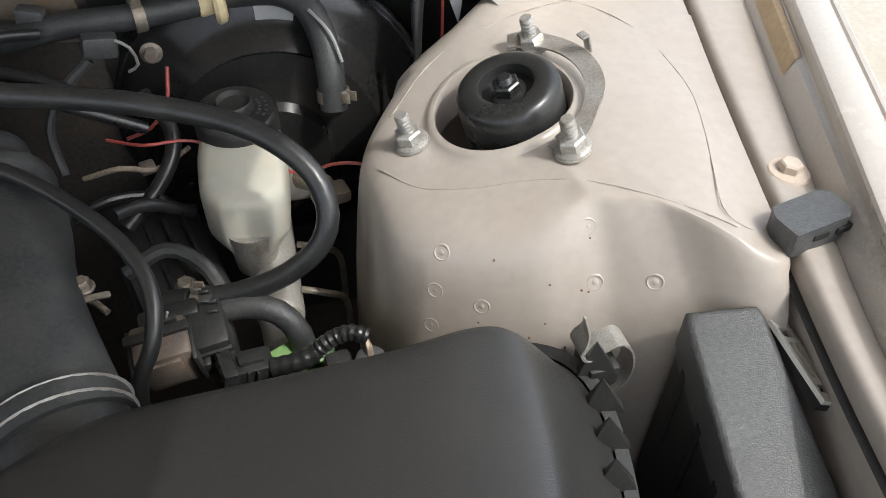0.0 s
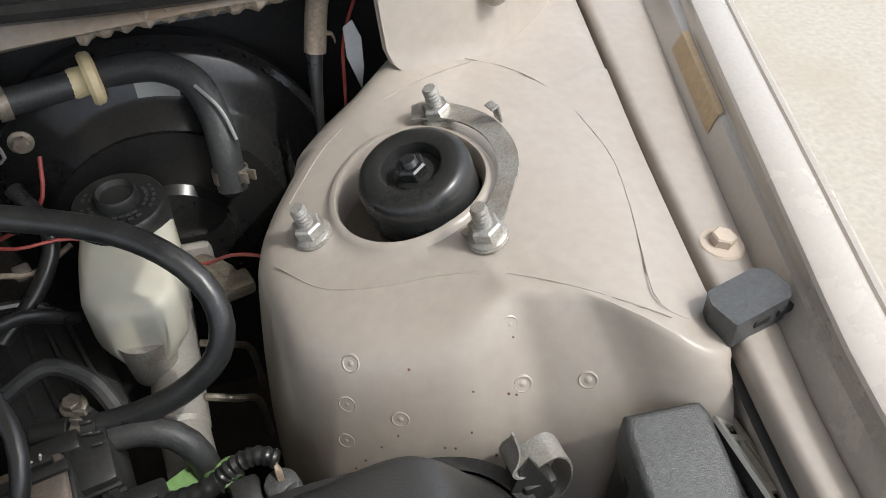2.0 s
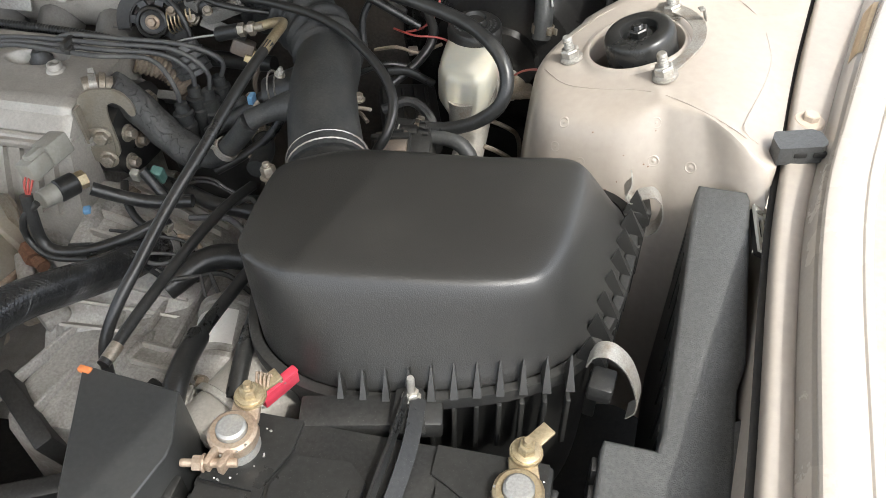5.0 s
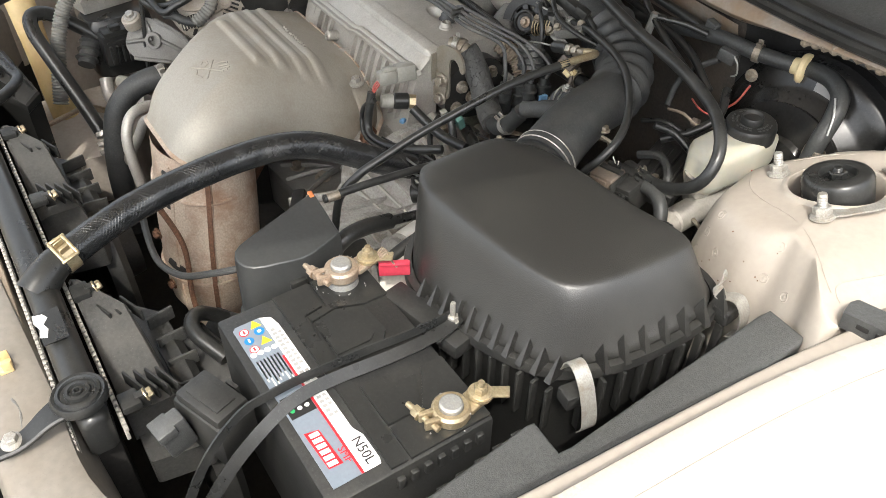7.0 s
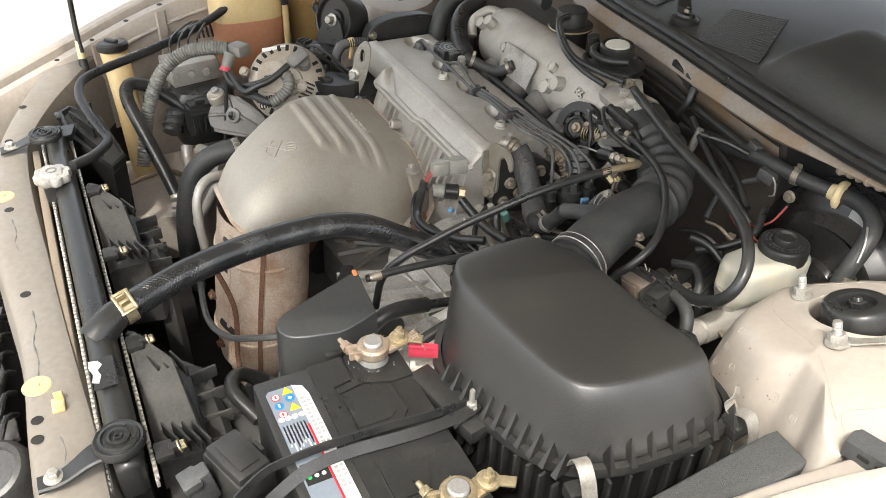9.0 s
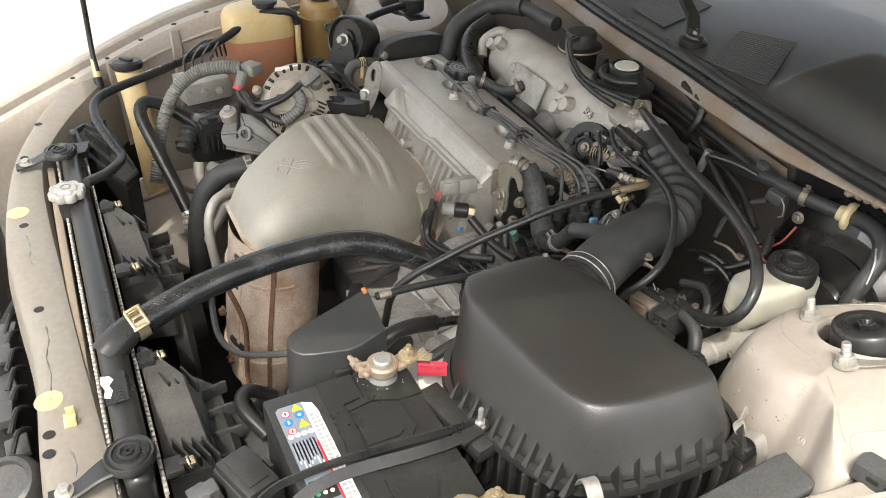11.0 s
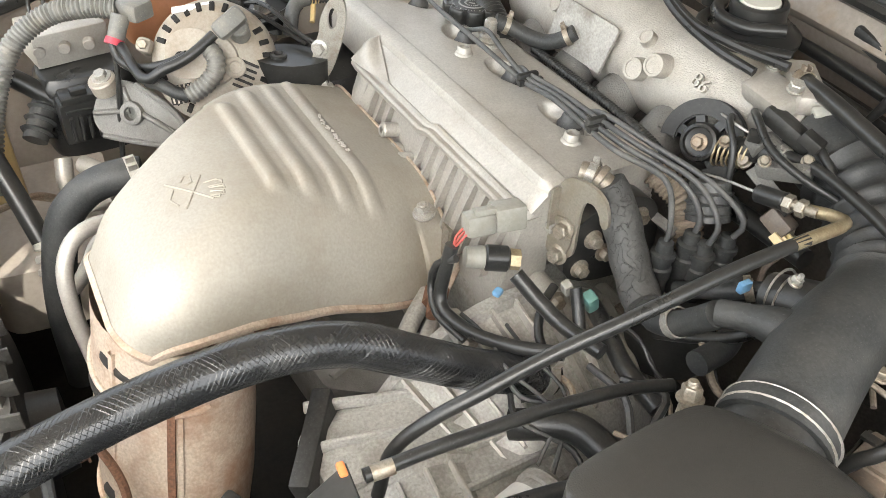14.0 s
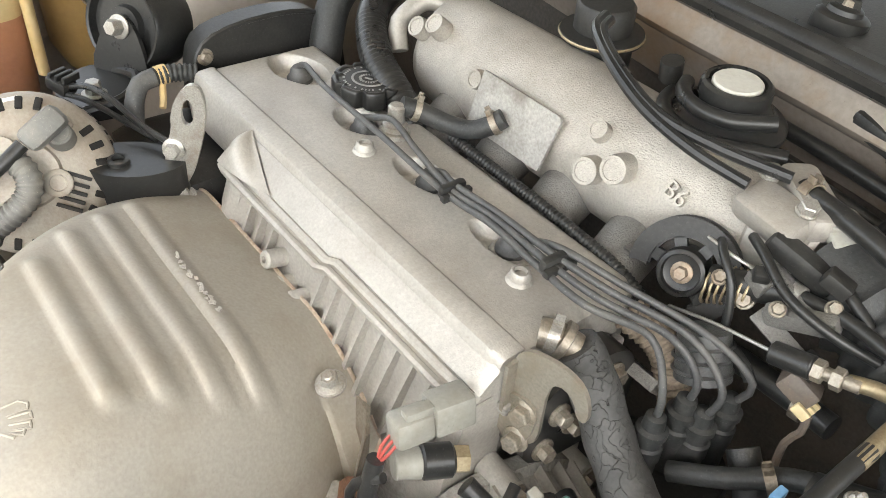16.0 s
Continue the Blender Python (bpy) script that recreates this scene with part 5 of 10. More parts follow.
POCKETS = [(-0.325, 0.042, 0.026, 0.703), (-0.205, 0.032, 0.021, 0.700), (-0.097, 0.040, 0.0185, 0.698), (0.012, 0.040, 0.0185, 0.696)]


def pocket(x, y):
    """Depth of the dished pockets round the plugs: flat floors and steep, rounded walls."""
    h = 0.0
    for cx, hl, hw, cy in POCKETS:
        d = 1.0 - (abs((x - cx) / hl) ** 1.7 + ((y - cy - 0.10 * (x - cx)) / hw) ** 2)
        if d > 0:
            e = min(1.0, d / 0.50)
            h = max(h, 0.0150 * e * e * (3 - 2 * e))
    return h


rows = []
for x, sink, shr in [(-0.380, 0.016, 0.012), (-0.376, 0.006, 0.005), (-0.366, 0.0015, 0.001)] + [(-0.364 + 0.0014 * k, 0.0, 0.0) for k in range(326)] + [(0.096, 0.0015, 0.001), (0.103, 0.006, 0.004), (0.106, 0.016, 0.010)]:
    rows.append([V(x, y + (shr if y < 0.69 else -shr), max(0.828, z - sink - (pocket(x, y) if y > 0.66 else 0.0))) for y, z in PR])
loft(bm, rows, closed=False, cap0=True, cap1=True)
part("valve_cover", bm, ALU, eng, "dull grey cast valve cover", angle=32)
bm = bmesh.new()
box(bm, (0.108, 0.672, 0.840), (0.014, 0.125, 0.009), 0.002)
part("end_flange", bm, ALU_GRIMY, eng)
# valve cover: sloping front skirt with its flange
bm = bmesh.new()
PF = [(0.600, 0.846), (0.578, 0.848), (0.5715, 0.850), (0.5692, 0.854), (0.5690, 0.8575), (0.5715, 0.8592), (0.5745, 0.8590), (0.5762, 0.8575), (0.5785, 0.8578), (0.5800, 0.8603), (0.5830, 0.8618), (0.5852, 0.8610), (0.5880, 0.8640), (0.6015, 0.8765), (0.6052, 0.8790)]
rows = []
for x, d, low in ((-0.252, 0.010, 0.006), (-0.248, 0.003, 0.002), (-0.236, 0.0, 0), (-0.10, 0.0, 0), (-0.074, 0.0, 0), (-0.066, 0.0055, 0), (0.07, 0.0055, 0), (0.092, 0.006, 0), (0.100, 0.009, 0.002), (0.104, 0.014, 0.006)):
    rows.append([V(x, y + d * (1.0 if y < 0.586 else 0.35), z - low) for y, z in PF])
loft(bm, rows, closed=False)
part("cover_skirt", bm, ALU, eng, angle=32)
bm = bmesh.new()
TIP = V(-0.243, 0.6065, 0.8835)
rows = [[TIP + V(0.0004 * i, -0.0003, 0.0002 * i) for i in range(9)]]
for f in (0.12, 0.3, 0.5, 0.7, 0.85, 0.95, 1.0):
    row = []
    for i in range(9):
        g = i / 8
        base = V(-0.2485 + 0.078 * g, 0.572 + 0.012 * g * g, 0.858 + 0.004 * g)
        lift = 0.011 * math.sin(math.pi * min(1.0, g * 1.25 + 0.05) ** 0.8) * math.sin(math.pi * f) if g < 0.76 else 0.0
        row.append(TIP + (base - TIP) * f + V(0, -0.35, 0.95) * (lift + 0.0006))
    rows.append(row)
loft(bm, rows, False, False, closed=False)
part("cam_bulge", bm, ALU, eng, angle=60)
for x in (-0.322, -0.202, -0.096, 0.011):
    bm = bmesh.new()
    lathe(bm, [(0.019, 0.0), (0.019, 0.004), (0.016, 0.006)], (x, 0.703, 0.868), (0, 0, 1), 20)
    part("plug_tube", bm, ALU_GRIMY, eng)
    bm = bmesh.new()
    lathe(bm, [(0.0135, 0.0), (0.0135, 0.006), (0.010, 0.010), (0.0085, 0.015), (0.006, 0.018)], (x, 0.703, 0.872), (0, -0.1, 1), 18)
    part("plug_cap", bm, LEAD_GREY, eng)
for x in (-0.150, 0.058):
    bm = bmesh.new()
    lathe(bm, [(0.0115, -0.002), (0.0105, 0.0015), (0.0086, 0.0030), (0.0080, 0.0085), (0.0068, 0.0098), (0.0050, 0.0098), (0.0046, 0.0060), (0.001, 0.0060)], (x - 0.008, 0.674, 0.8850), (0, 0, 1), 24)
    part("cover_nut", bm, ALU, eng)
OC = V(-0.238, 0.732, 0.0)
bm = bmesh.new()
scal = [0.0365 - 0.0058 * max(0.0, math.cos(8 * math.tau * k / 128)) ** 3 for k in range(128)]
loft(bm, [[V(OC.x + scal[k] * f * math.cos(math.tau * k / 128), OC.y + scal[k] * f * math.sin(math.tau * k / 128), z - 0.04 * scal[k] * f * math.sin(math.tau * k / 128)) for k in range(128)] for z, f in ((0.884, 0.62), (0.8885, 0.62), (0.8890, 0.93), (0.8900, 1.0), (0.9045, 1.0), (0.9068, 0.97), (0.9075, 0.90), (0.9070, 0.84), (0.9058, 0.80), (0.9058, 0.02))])
oil = part("oil_cap", bm, SATIN, eng, "black scalloped oil filler cap with worn print")
bm = bmesh.new()
for r, n, w in ((0.0245, 44, 0.0022), (0.0160, 40, 0.0022), (0.0085, 20, 0.0026)):
    for k in range(n):
        a = math.tau * k / n
        if r > 0.02 and (k * 5) % 7 in (0, 3) or r == 0.0245 and 9 < k < 14:
            continue
        box(bm, (OC.x + r * math.cos(a), OC.y + r * math.sin(a), 0.9061 - 0.04 * r * math.sin(a)), (w, 0.0014 if r != 0.0160 else 0.0026, 0.0006), 0, turn(0, 0, math.degrees(a)))
box(bm, (OC.x, OC.y, 0.9061), (0.008, 0.0022, 0.0006), 0, turn(0, 0, 35))
part("cap_print", bm, LABEL_SILVER, oil, "worn pale print in rings")
bm = bmesh.new()
tube(bm, [(-0.135, 0.757, 0.886), (-0.09, 0.7565, 0.885), (-0.03, 0.7555, 0.885), (0.03, 0.754, 0.884), (0.085, 0.752, 0.880), (0.125, 0.748, 0.868)], corrugated(0.0052, 0.11, 0.0040), 12, 0.0010)
single("split_loom", bm, RUBBER, "dusty split conduit along the valve cover's rear edge", "wiring loom", angle=80)
bm = bmesh.new()
loft(bm, [[V(x, y, z) for x, y, z in q] for q in (((0.070, 0.768, 0.888), (0.092, 0.770, 0.886), (0.090, 0.790, 0.890), (0.072, 0.788, 0.892)), ((0.070, 0.767, 0.891), (0.092, 0.769, 0.889), (0.090, 0.789, 0.893), (0.072, 0.787, 0.895)))])
cb = single("cable_bracket", bm, RUNNER, "small dark cable bracket with a coppery bolt", "bracket")
bm = bmesh.new()
hexhead(bm, (0.081, 0.779, 0.891), (0.1, -0.3, 1), 0.010, 0.006, 0.008)
part("bolt", bm, COPPER, cb)
# ribbed side of the head below the cover
for k in range(17):
    x = -0.232 + 0.020 * k
    if -0.150 < x < -0.085:
        continue
    bm = bmesh.new()
    rows = []
    for f in (0.0, 0.12, 0.3, 0.55, 0.8, 1.0):
        z, yw = 0.852 - 0.077 * f, 0.586 - 0.0185 * f
        w, o = 0.0022 + 0.0012 * f, 0.004 + 0.0055 * math.sin(math.pi * min(1.0, f + 0.15) * 0.6)
        dx = -0.010 * f
        rows.append([V(x + dx - w, yw + 0.003, z), V(x + dx - w * 0.7, yw - o, z), V(x + dx + w * 0.7, yw - o, z), V(x + dx + w, yw + 0.003, z)])
    loft(bm, rows)
    part("head_rib", bm, ALU, eng, angle=60)
bm = bmesh.new()
loft(bm, [[V(x, 0.586 - o, 0.851), V(x, 0.579 - o * 1.6, 0.825), V(x, 0.571 - o * 1.3, 0.792), V(x, 0.566 - o, 0.772)] for x, o in ((-0.250, -0.004), (-0.246, 0.003), (-0.236, 0.007), (-0.222, 0.008), (-0.210, 0.004), (-0.202, -0.002))], False, False, closed=False)
part("head_end_boss", bm, ALU, eng, angle=60)
bm = bmesh.new()
loft(bm, [[V(x, 0.586, 0.852), V(x, 0.568, 0.78), V(x, 0.562, 0.70), V(x, 0.62, 0.70), V(x, 0.62, 0.852)] for x in (-0.25, 0.105)])
part("head", bm, ALU, eng)
for x, z, r in ((-0.138, 0.822, 0.0085), (-0.096, 0.808, 0.0075), (-0.120, 0.800, 0.0130)):
    bm = bmesh.new()
    lathe(bm, [(r, -0.012), (r, 0.006), (r * 0.8, 0.008), (r * 0.4, 0.008), (r * 0.35, 0.003), (0.001, 0.003)], (x, 0.566, z), (0, -1, 0.25), 18)
    part("head_boss", bm, ALU, eng)

# lifting eye at the far end
lift = thing("lifting_eye", "grey steel lifting eye bolted to the engine", "bracket", (-0.268, 0.555, 0.80))
EYE = at_plane((-0.268, 0.555, 0.0), (0.66, 0.75, 0), (0.75, -0.66, 0))
bm = bmesh.new()
EYE_OUT = [(0.011, 0.933), (0.018, 0.928), (0.020, 0.908), (0.015, 0.882), (0.005, 0.848), (-0.008, 0.822), (-0.018, 0.822), (-0.025, 0.830), (-0.025, 0.850), (-0.020, 0.870), (-0.014, 0.885), (-0.013, 0.900), (-0.007, 0.916), (0.002, 0.929)]
outer = [(p.x, p.y) for p in chaikin([V(*q) for q in EYE_OUT], 2)]
inner = []
for u, v in outer:
    g = math.atan2((v - 0.904) / 0.013, (u - 0.003) / 0.0058)
    inner.append((0.003 + 0.0058 * math.cos(g) + 0.0015 * math.sin(g), 0.904 + 0.013 * math.sin(g)))
loft(bm, [[EYE @ V(u, v, h) for u, v in line] for line, h in ((inner, -0.005), (inner, -0.0006), (inner, 0.0), (outer, 0.0), (outer, -0.005), (inner, -0.005))], False, False)
part("plate", bm, STEEL, lift)
for u, z in ((-0.014, 0.865), (-0.016, 0.840)):
    bm = bmesh.new()
    hexhead(bm, EYE @ V(u, z, 0.001), (0.75, -0.66, 0.15), 0.013, 0.008, 0, 0, 0.0105)
    part("bolt", bm, STEEL, lift)
bm = bmesh.new()
prism(bm, [(p.x, p.y) for p in chaikin([V(-0.345, 0.470), V(-0.300, 0.470), V(-0.268, 0.500), V(-0.262, 0.545), V(-0.285, 0.560), V(-0.330, 0.530)], 2)], 0.815, 0.852, 0.004)
br = single("alternator_bracket", bm, SATIN, "black cast bracket between alternator and engine", "bracket")
bm = bmesh.new()
lathe(bm, [(0.010, 0), (0.010, 0.004), (0.006, 0.005), (0.005, 0.001), (0.001, 0.001)], (-0.300, 0.500, 0.852), (0, 0, 1), 18)
part("boss", bm, SATIN, br)

# ---------------------------------------------------------------- exhaust heat shield
sh = thing("heat_shield", "pressed steel exhaust heat shield with four ribs and rusty rim", "heat shield", (-0.10, 0.40, 0.70))


def shield_point(u, v):
    """u: 0 at the far end, 1 at the near end; v: 0 at the engine side, 1 at the front rim."""
    # spine profile front to back
    y = table([(0, 0.566), (0.12, 0.530), (0.30, 0.475), (0.50, 0.410), (0.66, 0.350), (0.80, 0.293), (0.90, 0.253), (1.0, 0.227)], v)
    z = table([(0, 0.812), (0.12, 0.828), (0.30, 0.852), (0.50, 0.878), (0.66, 0.884), (0.80, 0.869), (0.90, 0.845), (1.0, 0.809)], v)
    x0 = table([(0, -0.315), (0.3, -0.280), (0.5, -0.230), (0.7, -0.164), (0.85, -0.120), (1.0, -0.094)], v)
    x1 = table([(0, 0.030), (0.15, 0.050), (0.3, 0.060), (0.5, 0.064), (0.7, 0.078), (0.85, 0.086), (1.0, 0.076)], v)
    x = x0 + (x1 - x0) * u
    a, b = max(0.0, (0.16 - u) / 0.16), max(0.0, (u - 0.68) / 0.32)
    drop = 0.030 * a ** 2.0 + (0.105 * b ** 1.9 if v > 0.1 else 0.105 * b ** 1.9 * (0.55 + 4.5 * v))
    drop *= table([(0.0, 1.0), (0.55, 1.0), (0.75, 0.72), (1.0, 0.15)], v)
    x -= 0.014 * b ** 3 * (1 if v > 0.1 else 0)
    y2 = y + (0.020 * a ** 2 if v > 0.6 else 0) + (0.045 * b ** 2 * max(0, v - 0.5))
    return V(x, y2, z - drop)


def rib_lift(p):
    """Height of the four pressed ribs and the near-end crease."""
    h = 0.0
    for yr, xa, xb in ((0.392, -0.158, -0.012), (0.424, -0.190, -0.010), (0.457, -0.215, -0.006), (0.488, -0.238, -0.004)):
        if xa - 0.01 < p.x < xb + 0.01:
            e = min(1.0, (p.x - xa + 0.01) / 0.012, (xb + 0.01 - p.x) / 0.012)
            h = max(h, 0.0068 * max(0, e) * max(0.0, 1 - ((p.y - yr) / 0.0095) ** 2) ** 0.75)
    c = 0.030 + 0.15 * (0.53 - p.y)
    if 0.44 < p.y < 0.545 and p.x > 0.0:
        h = max(h, 0.0060 * max(0.0, 1 - ((p.x - c) / 0.009) ** 2) * min(1, (0.545 - p.y) / 0.02) * min(1, (p.y - 0.44) / 0.03))
    return h


bm = bmesh.new()
NU, NV = 110, 120
grid = []
for j in range(NV + 1):
    row = []
    for i in range(NU + 1):
        p = shield_point(i / NU, j / NV)
        row.append(p + V(0, -0.25, 0.97) * rib_lift(p))
    grid.append(row)
loft(bm, grid, False, False, closed=False)
bmesh.ops.recalc_face_normals(bm, faces=bm.faces)
part("shell", bm, SHIELD, sh, "satin pressed shell", angle=60)
bm = bmesh.new()
rim = [shield_point(i / 60, 1) for i in range(61)] + [shield_point(1, 1 - j / 50) for j in range(1, 51)]
rows = []
for p in rim:
    o = V(p.x + 0.06, p.y - 0.42, 0).normalized()
    rows.append([p + V(0, 0, 0.0012), p + o * 0.0045 - V(0, 0, 0.0008), p + o * 0.0050 - V(0, 0, 0.0030), p + o * 0.0030 - V(0, 0, 0.0075), p - o * 0.001 - V(0, 0, 0.006)])
loft(bm, rows)
part("rim", bm, SHIELD_RUST, sh, "rust-stained folded rim")
bm = bmesh.new()
tube(bm, [shield_point(i / 30, 0) + V(0, 0.001, 0) for i in range(31)], 0.002, 6, 0.02)
part("rim", bm, SHIELD_RUST, sh)
for x, y, z in ((-0.002, 0.541, 0.8045), (-0.272, 0.545, 0.8135)):
    bm = bmesh.new()
    hexhead(bm, (x, y, z), (0.05, -0.25, 1), 0.013, 0.008, 0.0125, 0.002, 0.011)
    part("bolt", bm, STEEL, sh)
# pressed caution mark: a crossed-out open palm in outline
em = at_plane((-0.060, 0.322, 0.8815), (0.80, 0.55, -0.1), (-0.05, -0.32, 0.95))
bm = bmesh.new()
MARKS = ([(-0.010, -0.0150), (0.050, -0.0130)], [(0.016, 0.0060), (0.034, -0.0330)], [(0.026, -0.0005), (0.033, 0.0085), (0.040, 0.0095), (0.043, 0.0060), (0.034, -0.0030)],
         [(0.036, -0.0035), (0.046, 0.0050), (0.050, 0.0020), (0.040, -0.0065)], [(0.040, -0.0070), (0.051, -0.0005), (0.0545, -0.0040), (0.044, -0.0100)], [(0.044, -0.0105), (0.052, -0.0062), (0.0535, -0.0095), (0.040, -0.0128)],
         [(0.004, -0.0085), (0.001, 0.0005), (0.007, 0.0020), (0.0145, -0.0040), (0.012, -0.0100)], [(0.004, -0.0180), (0.010, -0.0290), (0.024, -0.0320)])
for line in MARKS:
    pts = []
    for (u0, v0), (u1, v1) in zip(line, line[1:]):
        n = max(1, round(math.hypot(u1 - u0, v1 - v0) / 0.003))
        pts += [(u0 + (u1 - u0) * i / n, v0 + (v1 - v0) * i / n) for i in range(n)]
    on = []
    u, v = 0.55, 0.72
    for a in pts + [line[-1]]:
        w = em @ V(*a, 0)
        for _ in range(12):
            q, qu, qv = shield_point(u, v), shield_point(u + 0.01, v), shield_point(u, v + 0.01)
            a11, a12, a21, a22 = (qu.x - q.x) / 0.01, (qv.x - q.x) / 0.01, (qu.y - q.y) / 0.01, (qv.y - q.y) / 0.01
            dx, dy, det = w.x - q.x, w.y - q.y, a11 * a22 - a12 * a21
            u, v = min(1.0, max(0.0, u + (dx * a22 - dy * a12) / det)), min(1.0, max(0.0, v + (dy * a11 - dx * a21) / det))
        on.append(shield_point(u, v))
    tube(bm, on, 0.0013 if len(line) == 2 else 0.0010, 6, straight=True)
part("pressed_mark", bm, SHIELD, sh)
bm = bmesh.new()
rnd2 = random.Random(8)
for k in range(26):
    g = k / 25
    c = V(-0.150 + 0.075 * g + 0.006 * (rnd2.random() - 0.5), 0.488 + 0.006 * (rnd2.random() - 0.5), 0)
    best = min((shield_point(i / 80, j / 80) for i in range(0, 81) for j in range(18, 27)), key=lambda q: (q.x - c.x) ** 2 + (q.y - c.y) ** 2)
    c.z = best.z + rib_lift(V(c.x, c.y, 0)) + 0.0004
    prism(bm, [(c.x + (0.001 + 0.002 * rnd2.random()) * math.cos(a), c.y + (0.0008 + 0.0016 * rnd2.random()) * math.sin(a)) for a in (0.2, 1.4, 2.6, 3.7, 5.0)], c.z - 0.0008, c.z + 0.0003)
part("flaked_paint", bm, ALU_CAST, sh, "flaked spots along one rib")

# lower exhaust cover
low = thing("exhaust_cover", "heat-stained slotted cover over the catalyst", "exhaust cover", (0.05, 0.25, 0.45))
bm = bmesh.new()
rings = []
for z, cx, cy, rx, ry in ((0.795, -0.020, 0.285, 0.095, 0.068), (0.775, -0.012, 0.282, 0.093, 0.070), (0.74, 0.0, 0.275, 0.088, 0.072), (0.68, 0.020, 0.262, 0.084, 0.074), (0.62, 0.038, 0.250, 0.080, 0.072), (0.57, 0.048, 0.242, 0.074, 0.066), (0.55, 0.050, 0.240, 0.060, 0.055), (0.40, 0.06, 0.24, 0.03, 0.03)):
    rings.append([V(cx + rx * math.cos(math.tau * k / 40), cy + ry * math.sin(math.tau * k / 40), z) for k in range(40)])
loft(bm, rings, False, True)
part("shell", bm, SHIELD_RUST, low, angle=50)
# Near-black bars lie on the shell as the shade within its slots.
for z, cx, cy, rx, ry, a0, a1 in ((0.768, -0.0105, 0.2810, 0.0925, 0.0705, -78, -30), (0.728, 0.004, 0.2725, 0.0878, 0.0728, -100, -58), (0.640, 0.032, 0.2533, 0.0815, 0.0728, -80, -44)):
    bm = bmesh.new()
    tube(bm, [V(cx + (rx - 0.0044) * math.cos(radians(a)), cy + (ry - 0.0044) * math.sin(radians(a)), z - 0.0002 * (a + 80)) for a in range(a0, a1, 4)], lambda s, d: 0.0076 * math.sqrt(max(0.05, 1 - (2 * s - 1) ** 8)), 10)
    part("slot", bm, DARK, low)
bm = bmesh.new()
tube(bm, [(0.080, 0.180, 0.775), (0.100, 0.198, 0.70), (0.112, 0.19, 0.62), (0.116, 0.19, 0.57)], 0.004, 8)
part("seam", bm, RUST, low)
EXR = [(0.782, -0.014, 0.2825, 0.094, 0.0705), (0.74, 0.0, 0.275, 0.0885, 0.0728), (0.68, 0.020, 0.262, 0.0845, 0.0748), (0.62, 0.038, 0.250, 0.0805, 0.0728), (0.575, 0.047, 0.243, 0.0755, 0.067)]
for deg, w, o in ((-62, 2.2, 0.0015), (-20, 3.0, 0.0040), (-14, 2.0, 0.0020)):
    bm = bmesh.new()
    loft(bm, [[V(cx + (rx + q) * math.cos(radians(deg + g)), cy + (ry + q) * math.sin(radians(deg + g)), z) for g, q in ((-w, -0.002), (-w * 0.8, o), (w * 0.8, o), (w, -0.002))] for z, cx, cy, rx, ry in EXR], False, False, closed=False)
    part("seam_flange", bm, SHIELD_RUST if deg != -20 else RUST, low)
for z, cx, cy, rx, ry in (EXR[1], EXR[3]):
    bm = bmesh.new()
    tube(bm, [V(cx + (rx + 0.0004) * math.cos(radians(a)), cy + (ry + 0.0004) * math.sin(radians(a)), z) for a in range(-130, 12, 8)], 0.0030, 8)
    part("pressed_bead", bm, SHIELD_RUST, low)
for z in (0.70, 0.60):
    bm = bmesh.new()
    hexhead(bm, (0.055, 0.178, z), (0.2, -1, 0), 0.011, 0.006, 0.009)
    part("bolt", bm, RUST, low)
# rusty manifold between shield and head
bm = bmesh.new()
for x in (-0.20, -0.10):
    tube(bm, [(x, 0.56, 0.73), (x + 0.01, 0.50, 0.73), (x + 0.02, 0.42, 0.72), (-0.03, 0.32, 0.66)], 0.022, 14)
cyl(bm, (0.050, 0.530, 0.748), (0.066, 0.517, 0.744), 0.0125, 0.0125, 6)
lathe(bm, [(0.0075, 0.0), (0.0068, 0.002)] * 1 + [(0.0075 if k % 2 else 0.0066, 0.003 + 0.0016 * k) for k in range(12)], (0.062, 0.520, 0.745), (0.82, -0.55, -0.1), 14)
single("exhaust_manifold", bm, RUST, "rusty cast exhaust manifold under the shield", "exhaust manifold")
bm = bmesh.new()
loft(bm, [[V(0.016, 0.552, z), V(0.034, 0.549, z + 0.001), V(0.046, 0.540 - 0.2 * (0.80 - z), z), V(0.052, 0.536 - 0.2 * (0.80 - z), z - 0.003), V(0.050, 0.541 - 0.2 * (0.80 - z), z - 0.004), V(0.030, 0.556, z - 0.003)] for z in (0.803, 0.790, 0.770, 0.745, 0.715)])
single("shield_bracket", bm, STEEL_OLD, "heat-browned sheet bracket behind the heat shield", "bracket")
bm = bmesh.new()
for pts, r in (([(0.040, 0.525, 0.735), (0.062, 0.495, 0.728), (0.088, 0.468, 0.724)], 0.0095), ([(0.060, 0.530, 0.732), (0.085, 0.500, 0.726), (0.110, 0.475, 0.722)], 0.0075)):
    tube(bm, pts, r, 14)
box(bm, (0.108, 0.466, 0.724), (0.040, 0.030, 0.022), 0.005, turn(0, 0, -35))
single("water_pipe", bm, ALU_GRIMY, "two grimy metal pipes ending in a cast joint", "pipe")
bm = bmesh.new()
prism(bm, [(-0.060, 0.390), (0.060, 0.400), (0.095, 0.450), (0.060, 0.520), (-0.050, 0.520)], 0.60, 0.672, 0.008)
